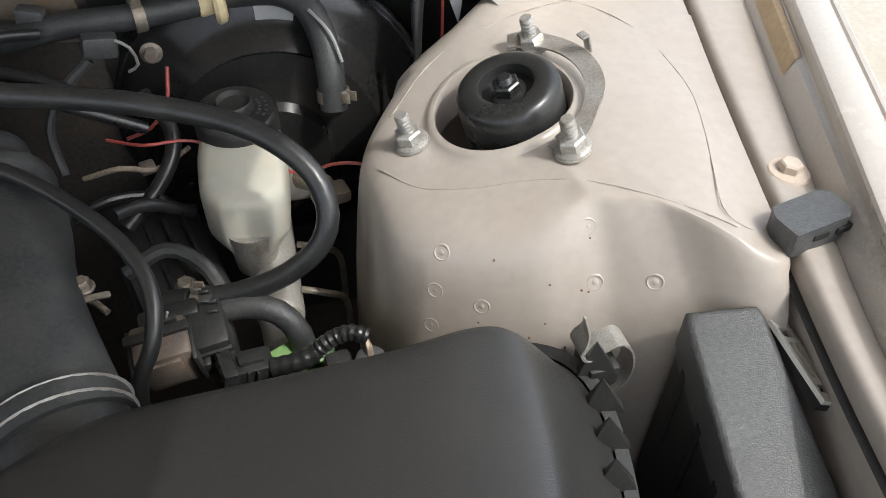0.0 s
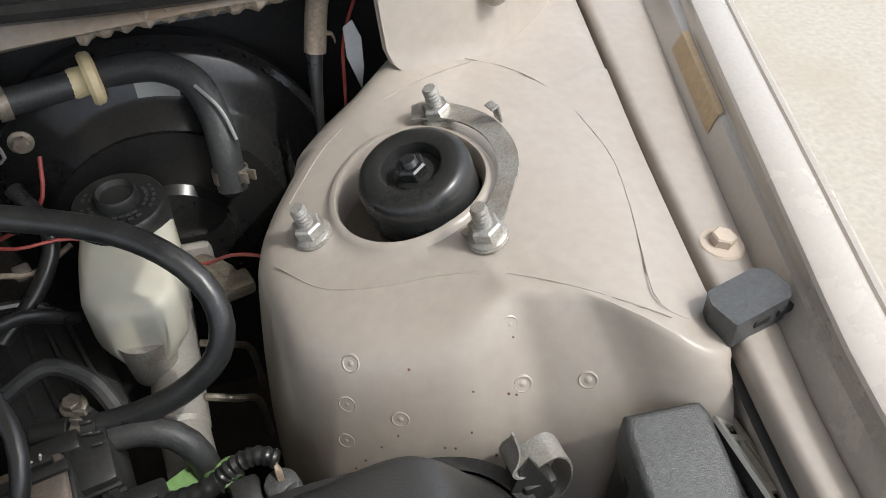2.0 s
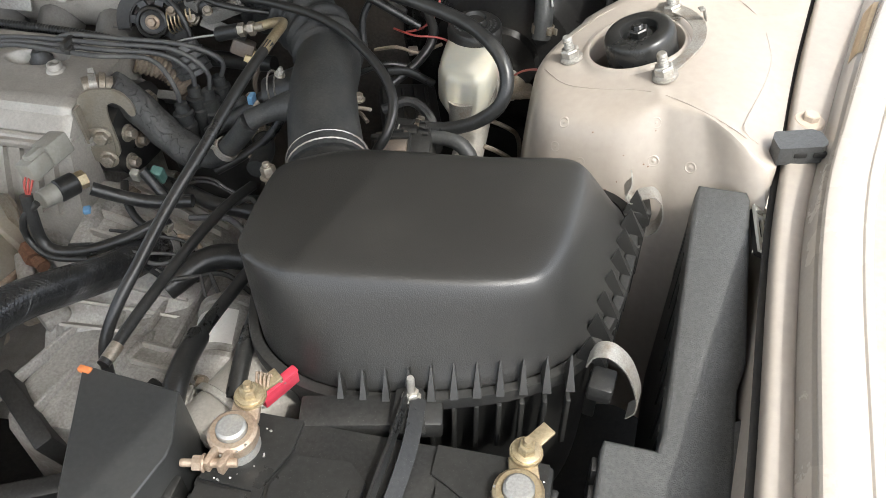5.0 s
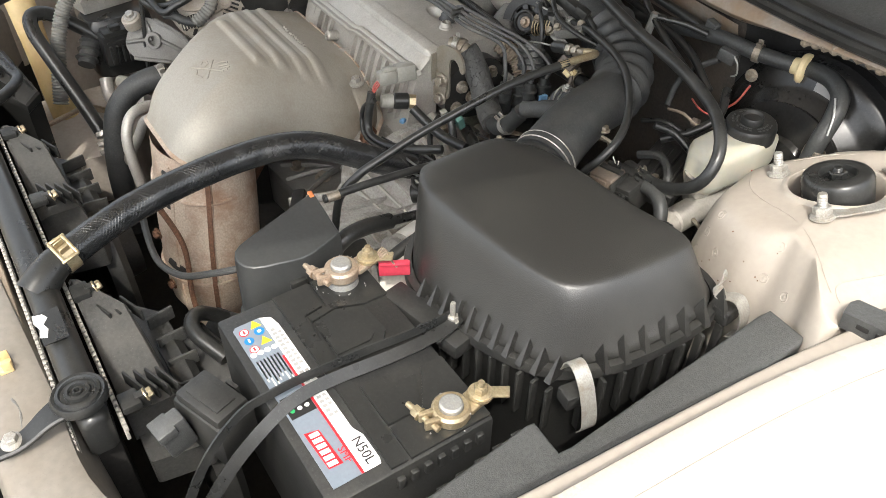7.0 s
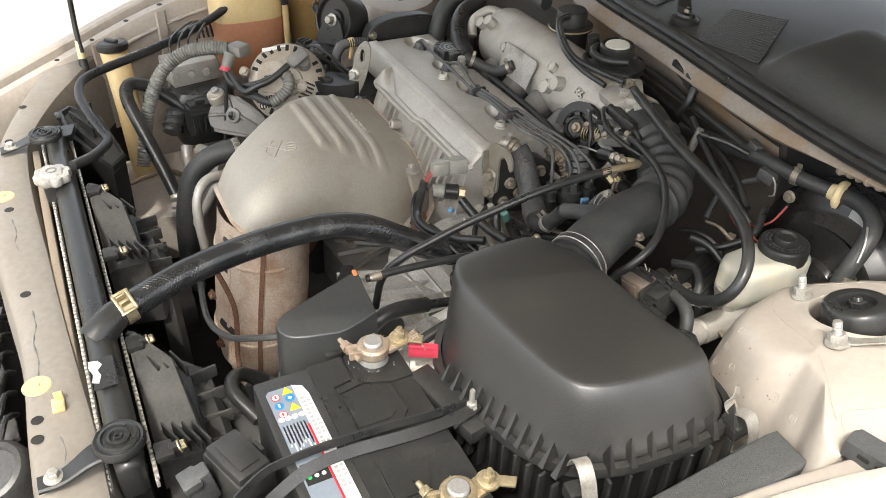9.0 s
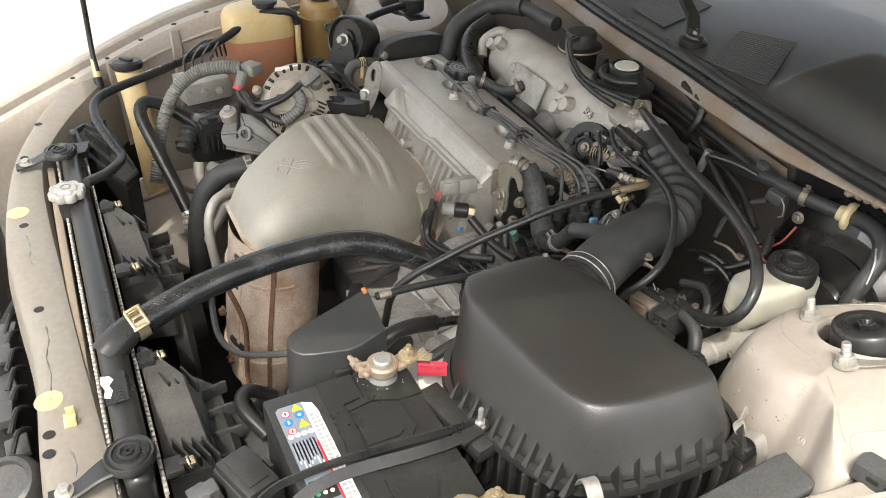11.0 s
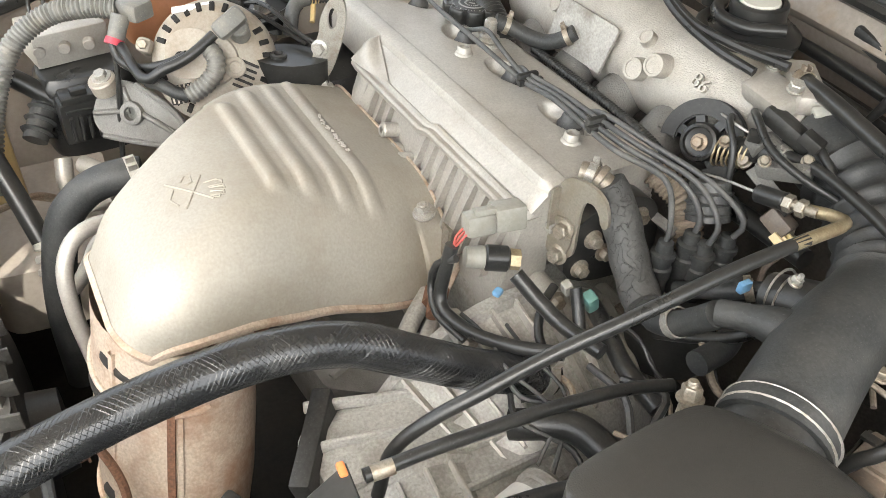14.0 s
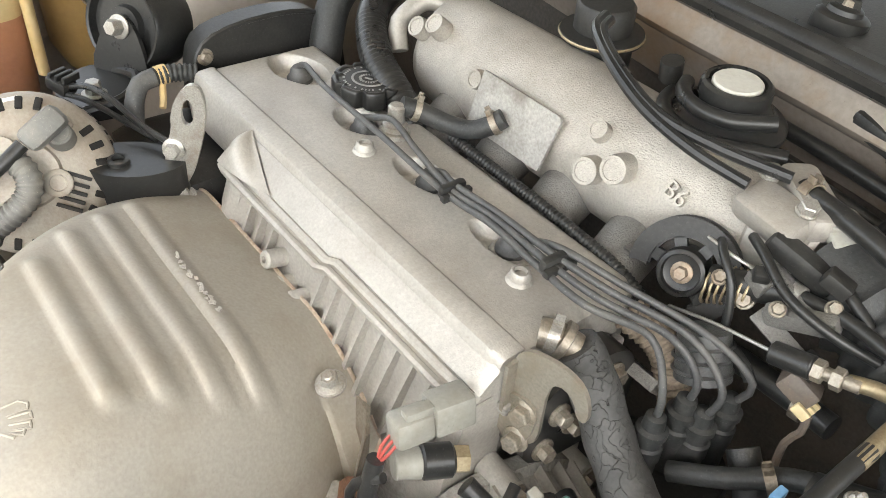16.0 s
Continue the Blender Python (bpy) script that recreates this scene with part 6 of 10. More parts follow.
for x0, y0, x1, y1 in ((-0.04, 0.41, 0.04, 0.50), (0.0, 0.40, 0.03, 0.50), (0.05, 0.41, 0.02, 0.50)):
    tube(bm, [(x0, y0, 0.673), ((x0 + x1) / 2, (y0 + y1) / 2, 0.680), (x1, y1, 0.676)], 0.005, 6)
side = single("block_casting", bm, RUNNER, "dark webbed casting low on the engine's front", "casting")
for x, y in ((0.028, 0.452), (-0.02, 0.43), (0.05, 0.49)):
    bm = bmesh.new()
    hexhead(bm, (x, y, 0.673), (0.2, -0.2, 1), 0.014, 0.009, 0.013)
    part("bolt", bm, STEEL_OLD, side)


# ---------------------------------------------------------------- radiator end
bm = bmesh.new()


def sup_back(x):
    return table([(-0.72, 0.17), (-0.62, 0.085), (-0.50, 0.01), (-0.36, -0.033), (0.0, -0.028), (0.36, -0.010), (0.50, 0.00), (0.72, 0.10)], x)


def sup_front(x):
    return table([(-0.72, 0.08), (-0.62, 0.005), (-0.47, -0.060), (-0.34, -0.088), (-0.14, -0.101), (0.0, -0.092), (0.16, -0.078), (0.37, -0.080), (0.55, -0.060), (0.72, 0.01)], x)


def sup_z(x):
    return table([(-0.72, 0.83), (-0.60, 0.805), (-0.45, 0.79), (0.0, 0.785), (0.45, 0.788), (0.6, 0.80), (0.72, 0.83)], x)


rows = []
for i in range(57):
    x = -0.70 + 0.025 * i
    f, b, z = sup_front(x), sup_back(x), sup_z(x)
    rows.append([V(x, f - 0.012, z - 0.06), V(x, f - 0.004, z - 0.016), V(x, f, z - 0.006), V(x, f + 0.008, z - 0.001), V(x, f + 0.3 * (b - f), z + 0.001), V(x, b - 0.012, z + 0.001), V(x, b - 0.003, z - 0.003), V(x, b, z - 0.012), V(x, b + 0.012, z - 0.05), V(x, b + 0.016, z - 0.16)])
loft(bm, rows, False, False, closed=False)
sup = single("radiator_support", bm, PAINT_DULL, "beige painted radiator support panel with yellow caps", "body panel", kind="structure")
for x, y in ((0.248, -0.066), (-0.213, -0.080)):
    bm = bmesh.new()
    lathe(bm, [(0.017, 0), (0.016, 0.0014), (0.004, 0.002), (0.003, 0.0035), (0.001, 0.004)], (x, y, sup_z(x) + 0.001), (0, 0, 1), 28)
    part("yellow_cap", bm, YELLOWED, sup, "yellow plastic hole cap")
bm = bmesh.new()
box(bm, (0.293, -0.046, 0.7885), (0.022, 0.014, 0.004), 0.001)
for k in (-1, 1):
    box(bm, (0.293 + 0.009 * k, -0.044, 0.795), (0.003, 0.010, 0.012), 0.001)
part("yellow_clip", bm, YELLOWED, sup, "yellow plastic hose clip")
# Thin near-black discs stand in for shaded holes in the support.
for x, y in ((0.305, -0.070), (0.06, -0.066), (-0.17, -0.074), (-0.40, -0.062), (0.335, -0.072), (-0.52, -0.03)):
    bm = bmesh.new()
    lathe(bm, [(0.007, 0.0), (0.0065, 0.0004), (0.001, 0.0004)], (x, y, sup_z(x) + 0.0012), (0, 0, 1), 16)
    part("hole", bm, DARK, sup)

for pts in ([(0.235, -0.064), (0.20, -0.061), (0.165, -0.064), (0.135, -0.059), (0.10, -0.060)], [(-0.14, -0.072), (-0.10, -0.068), (-0.075, -0.071), (-0.05, -0.067)], [(0.34, -0.050), (0.36, -0.046), (0.385, -0.049)]):
    bm = bmesh.new()
    tube(bm, [(x, y, sup_z(x) + 0.0007) for x, y in pts], lambda s, d: 0.0011 + 0.0005 * math.sin(d * 260), 6, 0.006)
    part("sealer_run", bm, RUNNER, sup, "thin run of grey sealer")
rad = thing("radiator", "black-topped radiator with crimped edge and metal cap", "radiator", (0.0, 0.02, 0.40))
bm = bmesh.new()
rows = []
for x, r in ((-0.395, 0.008), (-0.39, 0.014), (-0.375, 0.017), (-0.1, 0.0175), (0.2, 0.0175), (0.39, 0.017), (0.425, 0.014), (0.43, 0.008)):
    rows.append([V(x, 0.013 + r * 1.0 * math.cos(a), 0.792 + r * 0.95 * math.sin(a)) for a in [math.pi * k / 9 for k in range(10)]] + [V(x, 0.013 - r, 0.755), V(x, 0.013 + r, 0.755)])
loft(bm, rows)
part("top_tank", bm, SATIN, rad, "black plastic top tank", angle=60)
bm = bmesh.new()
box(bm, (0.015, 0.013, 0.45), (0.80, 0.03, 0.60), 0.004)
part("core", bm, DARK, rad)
for s, y in ((0, -0.010), (1, 0.036)):
    bm = bmesh.new()
    box(bm, (0.015, y, 0.768), (0.84, 0.004, 0.012), 0.001)
    part("crimp_strip", bm, ALU, rad)
    k = 0
    while k < 96:
        x = -0.395 + 0.0087 * k
        bm = bmesh.new()
        box(bm, (x, y + (0.001 if s else -0.001), 0.777), (0.0058, 0.0042, 0.007), 0.001)
        part("crimp_tab", bm, ALU, rad)
        k += 1
# Strip beside the top tank; its brown stands in for the shadow there.
bm = bmesh.new()
box(bm, (0.02, -0.024, 0.768), (0.78, 0.012, 0.020), 0.003)
part("shadow_strip", bm, CLOTH, rad, "brown strip coloured as a shadow")
bm = bmesh.new()
tube(bm, [(0.205, 0.006, 0.796), (0.196, 0.022, 0.806), (0.186, 0.038, 0.812), (0.179, 0.058, 0.816)], lambda s, d: 0.0225 - 0.005 * s, 20)
part("outlet", bm, SATIN, rad)
bm = bmesh.new()
prism(bm, rect(-0.026, -0.012, 0.026, 0.014), 0, 0.001, 0, at_plane((0.285, 0.008, 0.8105), (1, 0, 0), (0, -0.05, 1)))
part("torn_label", bm, RUBBER, rad, "black tag on the tank")
bm = bmesh.new()
prism(bm, [(-0.025, -0.013), (-0.012, -0.014), (0.0, -0.010), (0.012, -0.013), (0.016, -0.006), (0.004, -0.002), (-0.006, -0.005), (-0.014, 0.001), (-0.022, -0.003)], 0.001, 0.0016, 0, at_plane((0.285, 0.008, 0.8105), (1, 0, 0), (0, -0.05, 1)))
part("label_rest", bm, LABEL_WHITE, rad, "torn white paper rest")
bm = bmesh.new()
lathe(bm, [(0.018, -0.03), (0.018, 0.014)], (-0.193, -0.002, 0.800), (0, 0, 1), 24)
part("neck", bm, SATIN, rad)
rc = bmesh.new()
RCX, RCY = -0.193, -0.002
star = [0.0250 + 0.0040 * (0.5 + 0.5 * math.cos(8 * math.tau * k / 64)) ** 0.6 for k in range(64)]
loft(rc, [[V(RCX + star[k] * f * math.cos(math.tau * k / 64 + 0.2), RCY + star[k] * f * math.sin(math.tau * k / 64 + 0.2), z) for k in range(64)] for z, f in ((0.811, 0.95), (0.813, 1.0), (0.822, 1.0), (0.8245, 0.95), (0.8255, 0.80), (0.8250, 0.66), (0.8275, 0.60), (0.8285, 0.50), (0.8280, 0.02))])
part("cap", rc, ALU_GRIMY, rad, "dull pressed steel radiator cap")
bm = bmesh.new()
lathe(bm, [(0.0085, -0.0005), (0.0085, 0.0006), (0.0060, 0.0006), (0.0060, -0.0005)], (RCX, RCY, 0.8285), (0, 0, 1), 24, False, False)
part("cap_mark", bm, RUNNER, rad)

# two rubber-bushed brackets that hold the radiator
for x, dx in ((0.402, 0.012), (-0.345, -0.012)):
    by = 0.010 if x > 0 else -0.001
    br = thing("radiator_bracket", "black radiator bracket with ribbed rubber bush", "bracket", (x, 0.0, 0.80), group="radiator brackets")
    bm = bmesh.new()
    cv = spline([(x + dx * 0.6, -0.075, 0.794), (x + dx * 0.8, -0.050, 0.798), (x + dx * 0.4, -0.020, 0.810), (x, 0.012, 0.812)], 0.006)
    loft(bm, [[p + V(-w, 0, 0), p + V(-w, 0, 0.003), p + V(-w + 0.002, 0, 0.005), p + V(w - 0.002, 0, 0.005), p + V(w, 0, 0.003), p + V(w, 0, 0)] for p, w in [(p, 0.011 + 0.012 * max(0, i / len(cv) - 0.3)) for i, p in enumerate(cv)]])
    part("arm", bm, SATIN, br)
    bm = bmesh.new()
    lathe(bm, [(0.027, 0.0), (0.0275, 0.006), (0.025, 0.010), (0.022, 0.009), (0.021, 0.011), (0.018, 0.012), (0.0165, 0.0095), (0.013, 0.0095), (0.0120, 0.0125), (0.009, 0.013), (0.0075, 0.010), (0.005, 0.010), (0.0045, 0.013), (0.003, 0.013), (0.002, 0.009)], (x, by, 0.812), (0, 0, 1), 36)
    part("bush", bm, RUBBER, br, "ribbed rubber bush")
    bm = bmesh.new()
    hexhead(bm, (x + dx * 0.6, -0.058, 0.801), (0, -0.05, 1), 0.012, 0.007, 0, 0, 0.011)
    part("bolt", bm, STEEL, br)

# fan shrouds
SHROUD = material("sun_faded_black_plastic", (0.050, 0.050, 0.049), 0.40, 0.0, 0.25, 40, 0.06, 300, (0.10, 0.095, 0.085), 0.5, 13)


def shroud(x0, x1, y0, y1, label):
    f = thing("fan_shroud", label, "fan shroud", ((x0 + x1) / 2, (y0 + y1) / 2, 0.50))
    bm = bmesh.new()
    w = x1 - x0
    rows = []
    for o, a, b, z in ((-0.012, 0.042, 0.048, 0.780), (0.0, 0.042, 0.056, 0.785), (0.050, 0.043, 0.086, 0.776), (0.056, 0.046, 0.090, 0.774), (0.170, 0.052, 0.098, 0.741), (0.186, 0.052, 0.098, 0.735), (0.190, 0.054, 0.094, 0.700)):
        x = x0 + o * w / 0.23
        rows.append([V(x, y0 - 0.004, z - 0.004), V(x, y0 + a - 0.042, z), V(x, b - 0.003, z), V(x, b, z - 0.005), V(x, b + 0.012, 0.66), V(x, b + 0.012, 0.45)])
    loft(bm, rows, False, False, closed=False)
    part("body", bm, SHROUD, f, angle=20)
    bm = bmesh.new()
    prism(bm, [(x0 - 0.01, y0), (x1, y0), (x1 + 0.01, y1 - 0.01), (x1 - 0.05, y1 + 0.012), (x0 + 0.02, y1 + 0.012), (x0 - 0.02, y1 - 0.02)], 0.66, 0.700, 0.004)
    part("plate", bm, SHROUD, f)
    for k in range(5):
        b2 = bmesh.new()
        box(b2, (x0 + 0.035 + 0.042 * k, y1 + 0.004, 0.709), (0.004, 0.035, 0.020), 0.001, turn(0, 0, 12 - 6 * k))
        part("stiffener", b2, SHROUD, f)
    bm = bmesh.new()
    lathe(bm, [(0.13, 0), (0.135, 0.02), (0.125, 0.03), (0.05, 0.03), (0.045, 0.06), (0.001, 0.06)], ((x0 + x1) / 2, y1 - 0.015, 0.58), (0, 1, 0), 32)
    part("fan_ring", bm, PLASTIC_DULL, f)
    for x in (x0 + 0.02, x1 - 0.02):
        b2 = bmesh.new()
        box(b2, (x, y0 + 0.004, 0.782), (0.024, 0.020, 0.010), 0.002)
        box(b2, (x, y0 + 0.016, 0.778), (0.010, 0.014, 0.020), 0.002)
        part("lug", b2, PLASTIC_DULL, f)
        b2 = bmesh.new()
        hexhead(b2, (x, y0 + 0.020, 0.782), (0, 1, 0.3), 0.010, 0.006, 0.008)
        part("bolt", b2, BRONZE, f)
        for k in range(4):
            b2 = bmesh.new()
            box(b2, (x + (0.030 if x < (x0 + x1) / 2 else -0.03), y0 + 0.016 + 0.011 * k, 0.768 - 0.004 * k), (0.040, 0.003, 0.018), 0.0008, turn(0, 0, 20))
            part("gusset", b2, PLASTIC_DULL, f)
    return f


shroud(0.195, 0.425, 0.046, 0.120, "dusty black radiator fan shroud near the battery")
shroud(-0.205, 0.025, 0.046, 0.115, "dusty black radiator fan shroud by the exhaust")

# upper radiator hose with two clamps
hose = thing("radiator_hose", "thick black braided-look upper radiator hose", "hose", (0.15, 0.30, 0.80))
HP = [(0.187, 0.036, 0.8115), (0.178, 0.064, 0.817), (0.165, 0.102, 0.823), (0.154, 0.150, 0.830), (0.147, 0.220, 0.838), (0.145, 0.290, 0.842), (0.149, 0.345, 0.841), (0.158, 0.392, 0.831), (0.174, 0.440, 0.808), (0.190, 0.495, 0.780), (0.205, 0.560, 0.757)]
bm = bmesh.new()
tube(bm, HP, 0.0185, 32, 0.006)
HOSE_MAT = material("glossy_ribbed_rubber", (0.016, 0.017, 0.018), 0.24, 0.0, 0.2, 60, 0.05, 700, (0.04, 0.04, 0.038), 0.35, 20, spec=0.7)
part("tube", bm, HOSE_MAT, hose, angle=60)
# the woven cords that show through the rubber
bm = bmesh.new()
cv = spline(HP, 0.003)
fr, a = [], None
for i, p in enumerate(cv):
    d = (cv[min(i + 1, len(cv) - 1)] - cv[max(i - 1, 0)]).normalized()
    a = axes(d)[0] if a is None else (a - d * a.dot(d)).normalized()
    fr.append((p, a, d.cross(a)))
for turns in (1, -1):
    for k in range(20):
        pts = []
        for i, (p, u, v) in enumerate(fr):
            g = math.tau * k / 20 + turns * i * 0.003 / 0.014
            pts.append(p + (u * math.cos(g) + v * math.sin(g)) * 0.01832)
        tube(bm, pts, 0.00045, 4, straight=True)
tagged(part("braid", bm, HOSE_MAT, hose), kind="stuff")
bm = bmesh.new()
hose_clamp(bm, (0.182, 0.051, 0.8145), (-0.3, 0.93, 0.18), 0.0190, 0.015, (0.5, -0.2, 0.9))
clamp = part("clamp", bm, BRONZE, hose, "gilt spring clamp")
CM = frame_of((0.5, 0, 0.9), (-0.3, 0.95, 0.1)) @ turn(0, 0, 90)
for k in (-1, 1):
    bm = bmesh.new()
    box(bm, V(0.182, 0.051, 0.8145) + V(0.5, 0.0, 0.9).normalized() * 0.0210 + V(-0.3, 0.93, 0.18) * (0.009 * k), (0.030, 0.004, 0.004), 0.001, CM)
    part("clamp_bar", bm, BRONZE, clamp)
    bm = bmesh.new()
    box(bm, V(0.182, 0.051, 0.8145) + V(0.5, 0.0, 0.9).normalized() * 0.0208 + V(0.88, 0.25, -0.45) * (0.014 * k), (0.004, 0.022, 0.004), 0.001, CM)
    part("clamp_bar", bm, BRONZE, clamp)
bm = bmesh.new()
hose_clamp(bm, (0.203, 0.552, 0.760), (0.2, 0.9, -0.35), 0.0190, 0.010, (0.3, 0.2, 0.9))
part("clamp", bm, STEEL, hose)
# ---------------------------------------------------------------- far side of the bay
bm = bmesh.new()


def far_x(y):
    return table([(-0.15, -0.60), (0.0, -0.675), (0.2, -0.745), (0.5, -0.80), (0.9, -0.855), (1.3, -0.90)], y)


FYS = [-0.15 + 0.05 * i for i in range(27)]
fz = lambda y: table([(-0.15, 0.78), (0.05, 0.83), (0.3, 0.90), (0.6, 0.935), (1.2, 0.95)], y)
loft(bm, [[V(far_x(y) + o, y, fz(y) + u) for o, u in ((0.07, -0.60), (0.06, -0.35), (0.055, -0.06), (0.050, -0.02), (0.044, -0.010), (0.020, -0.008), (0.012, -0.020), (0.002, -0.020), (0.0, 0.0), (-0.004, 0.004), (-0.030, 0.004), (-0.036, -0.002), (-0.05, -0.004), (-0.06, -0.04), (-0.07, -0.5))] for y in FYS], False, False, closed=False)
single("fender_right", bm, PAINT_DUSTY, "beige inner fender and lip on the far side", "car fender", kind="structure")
# ribs, joints and holes on the far inner panel
far = thing("far_panel_trim", "beige pressed ribs and flanges on the far inner fender", "body panel", (-0.74, 0.3, 0.80), kind="structure")
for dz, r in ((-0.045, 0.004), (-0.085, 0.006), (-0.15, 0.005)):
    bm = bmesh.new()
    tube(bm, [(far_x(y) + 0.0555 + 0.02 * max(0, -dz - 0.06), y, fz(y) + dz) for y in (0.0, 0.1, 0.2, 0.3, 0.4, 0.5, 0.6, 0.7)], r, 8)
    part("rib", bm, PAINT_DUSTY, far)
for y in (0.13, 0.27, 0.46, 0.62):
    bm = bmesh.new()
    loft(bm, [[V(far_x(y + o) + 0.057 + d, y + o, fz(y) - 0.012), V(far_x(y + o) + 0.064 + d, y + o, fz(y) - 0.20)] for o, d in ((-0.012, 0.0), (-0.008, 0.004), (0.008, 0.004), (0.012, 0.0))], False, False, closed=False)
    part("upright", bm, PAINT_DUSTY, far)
# Near-black discs on the flange, coloured as the shade in its holes.
for k in range(9):
    y = 0.05 + 0.075 * k
    bm = bmesh.new()
    lathe(bm, [(0.006, 0), (0.0055, 0.001), (0.001, 0.001)], (far_x(y) + 0.032, y, fz(y) - 0.009), (0, 0, 1), 14)
    part("hole", bm, DARK, far)
# Near-black strip painted as the shadow gap along the far lip.
bm = bmesh.new()
strip(bm, [(0.011, -0.019), (0.003, -0.019)], FYS, far_x, fz)
part("joint", bm, DARK, far)
# right strut tower
bm = bmesh.new()
lathe(bm, [(0.15, -0.30), (0.135, -0.06), (0.125, -0.02), (0.112, 0.0), (0.06, 0.006), (0.055, 0.003), (0.05, -0.02)], (-0.690, 0.800, 0.885), (0.28, 0, 0.96), 48, True, False)
single("strut_tower", bm, PAINT, "beige strut tower on the far side", "strut tower", kind="structure", angle=50)

# expansion tank
ex = thing("coolant_tank", "yellowed coolant tank half full of red coolant", "coolant tank", (-0.69, 0.45, 0.75))
TK = [(-0.735, 0.375), (-0.640, 0.372), (-0.625, 0.40), (-0.625, 0.495), (-0.645, 0.520), (-0.735, 0.525)]
bm = bmesh.new()
loft(bm, [[V(p.x, p.y, z) for p in chaikin([V(*q) for q in grow(TK, d)], 2)] for z, d in ((0.740, -0.01), (0.760, 0.0), (0.84, 0.004), (0.862, 0.004))])
part("lower_tank", bm, COOLANT, ex, "tank showing red coolant")
bm = bmesh.new()
loft(bm, [[V(p.x, p.y, z) for p in chaikin([V(*q) for q in grow(TK, d)], 2)] for z, d in ((0.862, 0.004), (0.905, 0.003), (0.918, -0.006), (0.924, -0.02))])
part("upper_tank", bm, YELLOWED, ex)
bm = bmesh.new()
lathe(bm, [(0.020, -0.01), (0.020, 0.008), (0.027, 0.008), (0.027, 0.014), (0.024, 0.016), (0.001, 0.016)], (-0.662, 0.462, 0.924), (0, 0, 1), 28)
part("cap", bm, PLASTIC_DULL, ex)
bm = bmesh.new()
cyl(bm, (-0.628, 0.522, 0.79), (-0.628, 0.522, 0.915), 0.007, 0.007, 12)
part("tube", bm, YELLOWED, ex)
# power steering bottle
ps = thing("fluid_bottle", "amber power steering fluid bottle with grey rim", "fluid bottle", (-0.70, 0.60, 0.80))
bm = bmesh.new()
PB = [(-0.75, 0.555), (-0.655, 0.555), (-0.650, 0.640), (-0.75, 0.645)]
loft(bm, [[V(p.x, p.y, z) for p in chaikin([V(*q) for q in grow(PB, d)], 2)] for z, d in ((0.76, -0.02), (0.79, 0.0), (0.875, 0.003), (0.876, 0.010), (0.882, 0.010), (0.883, 0.002), (0.905, -0.004), (0.915, -0.02))])
part("bottle", bm, AMBER, ps)
bm = bmesh.new()
cyl(bm, (-0.70, 0.60, 0.912), (-0.70, 0.60, 0.945), 0.024, 0.023, 24, edge=0.003)
part("cap", bm, SATIN, ps)
bm = bmesh.new()
tube(bm, [(-0.655, 0.600, 0.862), (-0.630, 0.598, 0.868), (-0.606, 0.600, 0.855), (-0.585, 0.598, 0.81), (-0.575, 0.59, 0.75)], 0.0095, 12)
part("return_hose", bm, RUBBER_MATT, ps)
bm = bmesh.new()
hose_clamp(bm, (-0.640, 0.598, 0.868), (1, 0, 0.2), 0.0105, 0.008)
part("clamp", bm, STEEL_OLD, ps)

# washer filler
wf = thing("washer_filler", "yellow washer filler neck with black cap", "filler neck", (-0.60, 0.16, 0.55))
bm = bmesh.new()
loft(bm, [circle(p, (0.25, 0.0, 1), r, 28, r * 0.8) for p, r in ((V(-0.505, 0.162, 0.55), 0.024), (V(-0.545, 0.160, 0.68), 0.0245), (V(-0.570, 0.158, 0.74), 0.0235), (V(-0.600, 0.158, 0.80), 0.026), (V(-0.622, 0.156, 0.846), 0.0275))])
part("neck", bm, YELLOWED, wf)
bm = bmesh.new()
lathe(bm, [(0.029, -0.008), (0.031, -0.004), (0.031, 0.004), (0.027, 0.008), (0.013, 0.0085), (0.001, 0.0085)], (-0.624, 0.156, 0.850), (-0.15, 0, 1), 32)
box(bm, (-0.6255, 0.156, 0.861), (0.040, 0.010, 0.006), 0.002, turn(0, -8, 25))
part("cap", bm, PLASTIC_DULL, wf)

# thin hose from the radiator neck along the front corner to the coolant tank
bm = bmesh.new()
tube(bm, [(-0.225, 0.030, 0.812), (-0.255, 0.066, 0.808), (-0.300, 0.094, 0.806), (-0.325, 0.090, 0.812), (-0.370, 0.078, 0.826), (-0.430, 0.070, 0.838), (-0.475, 0.080, 0.846), (-0.505, 0.115, 0.850), (-0.545, 0.190, 0.854), (-0.590, 0.280, 0.862), (-0.625, 0.365, 0.882), (-0.640, 0.430, 0.912), (-0.635, 0.485, 0.920), (-0.628, 0.516, 0.912), (-0.628, 0.522, 0.89)], 0.0085, 12)
oh = thing("overflow_hose", "thin black overflow hose along the front corner", "hose", (-0.45, 0.1, 0.83))
part("tube", bm, RUBBER, oh)
bm = bmesh.new()
for k in range(7):
    p = V(-0.520 - 0.012 * k, 0.138 + 0.025 * k, 0.8605 + 0.001 * k)
    box(bm, p, (0.003, 0.014 if k % 3 else 0.008, 0.0006), 0, turn(0, 0, 26))
part("print_marks", bm, LABEL_SILVER, oh)

# black pipe loop with steel ferrule (air conditioning)
ac = thing("air_conditioning_pipe", "black hose bent over and joined to steel pipe", "hose", (-0.36, 0.2, 0.75))
bm = bmesh.new()
tube(bm, [(-0.300, 0.190, 0.668), (-0.340, 0.178, 0.715), (-0.395, 0.160, 0.775), (-0.440, 0.150, 0.812), (-0.468, 0.158, 0.828), (-0.478, 0.185, 0.822), (-0.470, 0.222, 0.795), (-0.455, 0.258, 0.765)], 0.0125, 14)
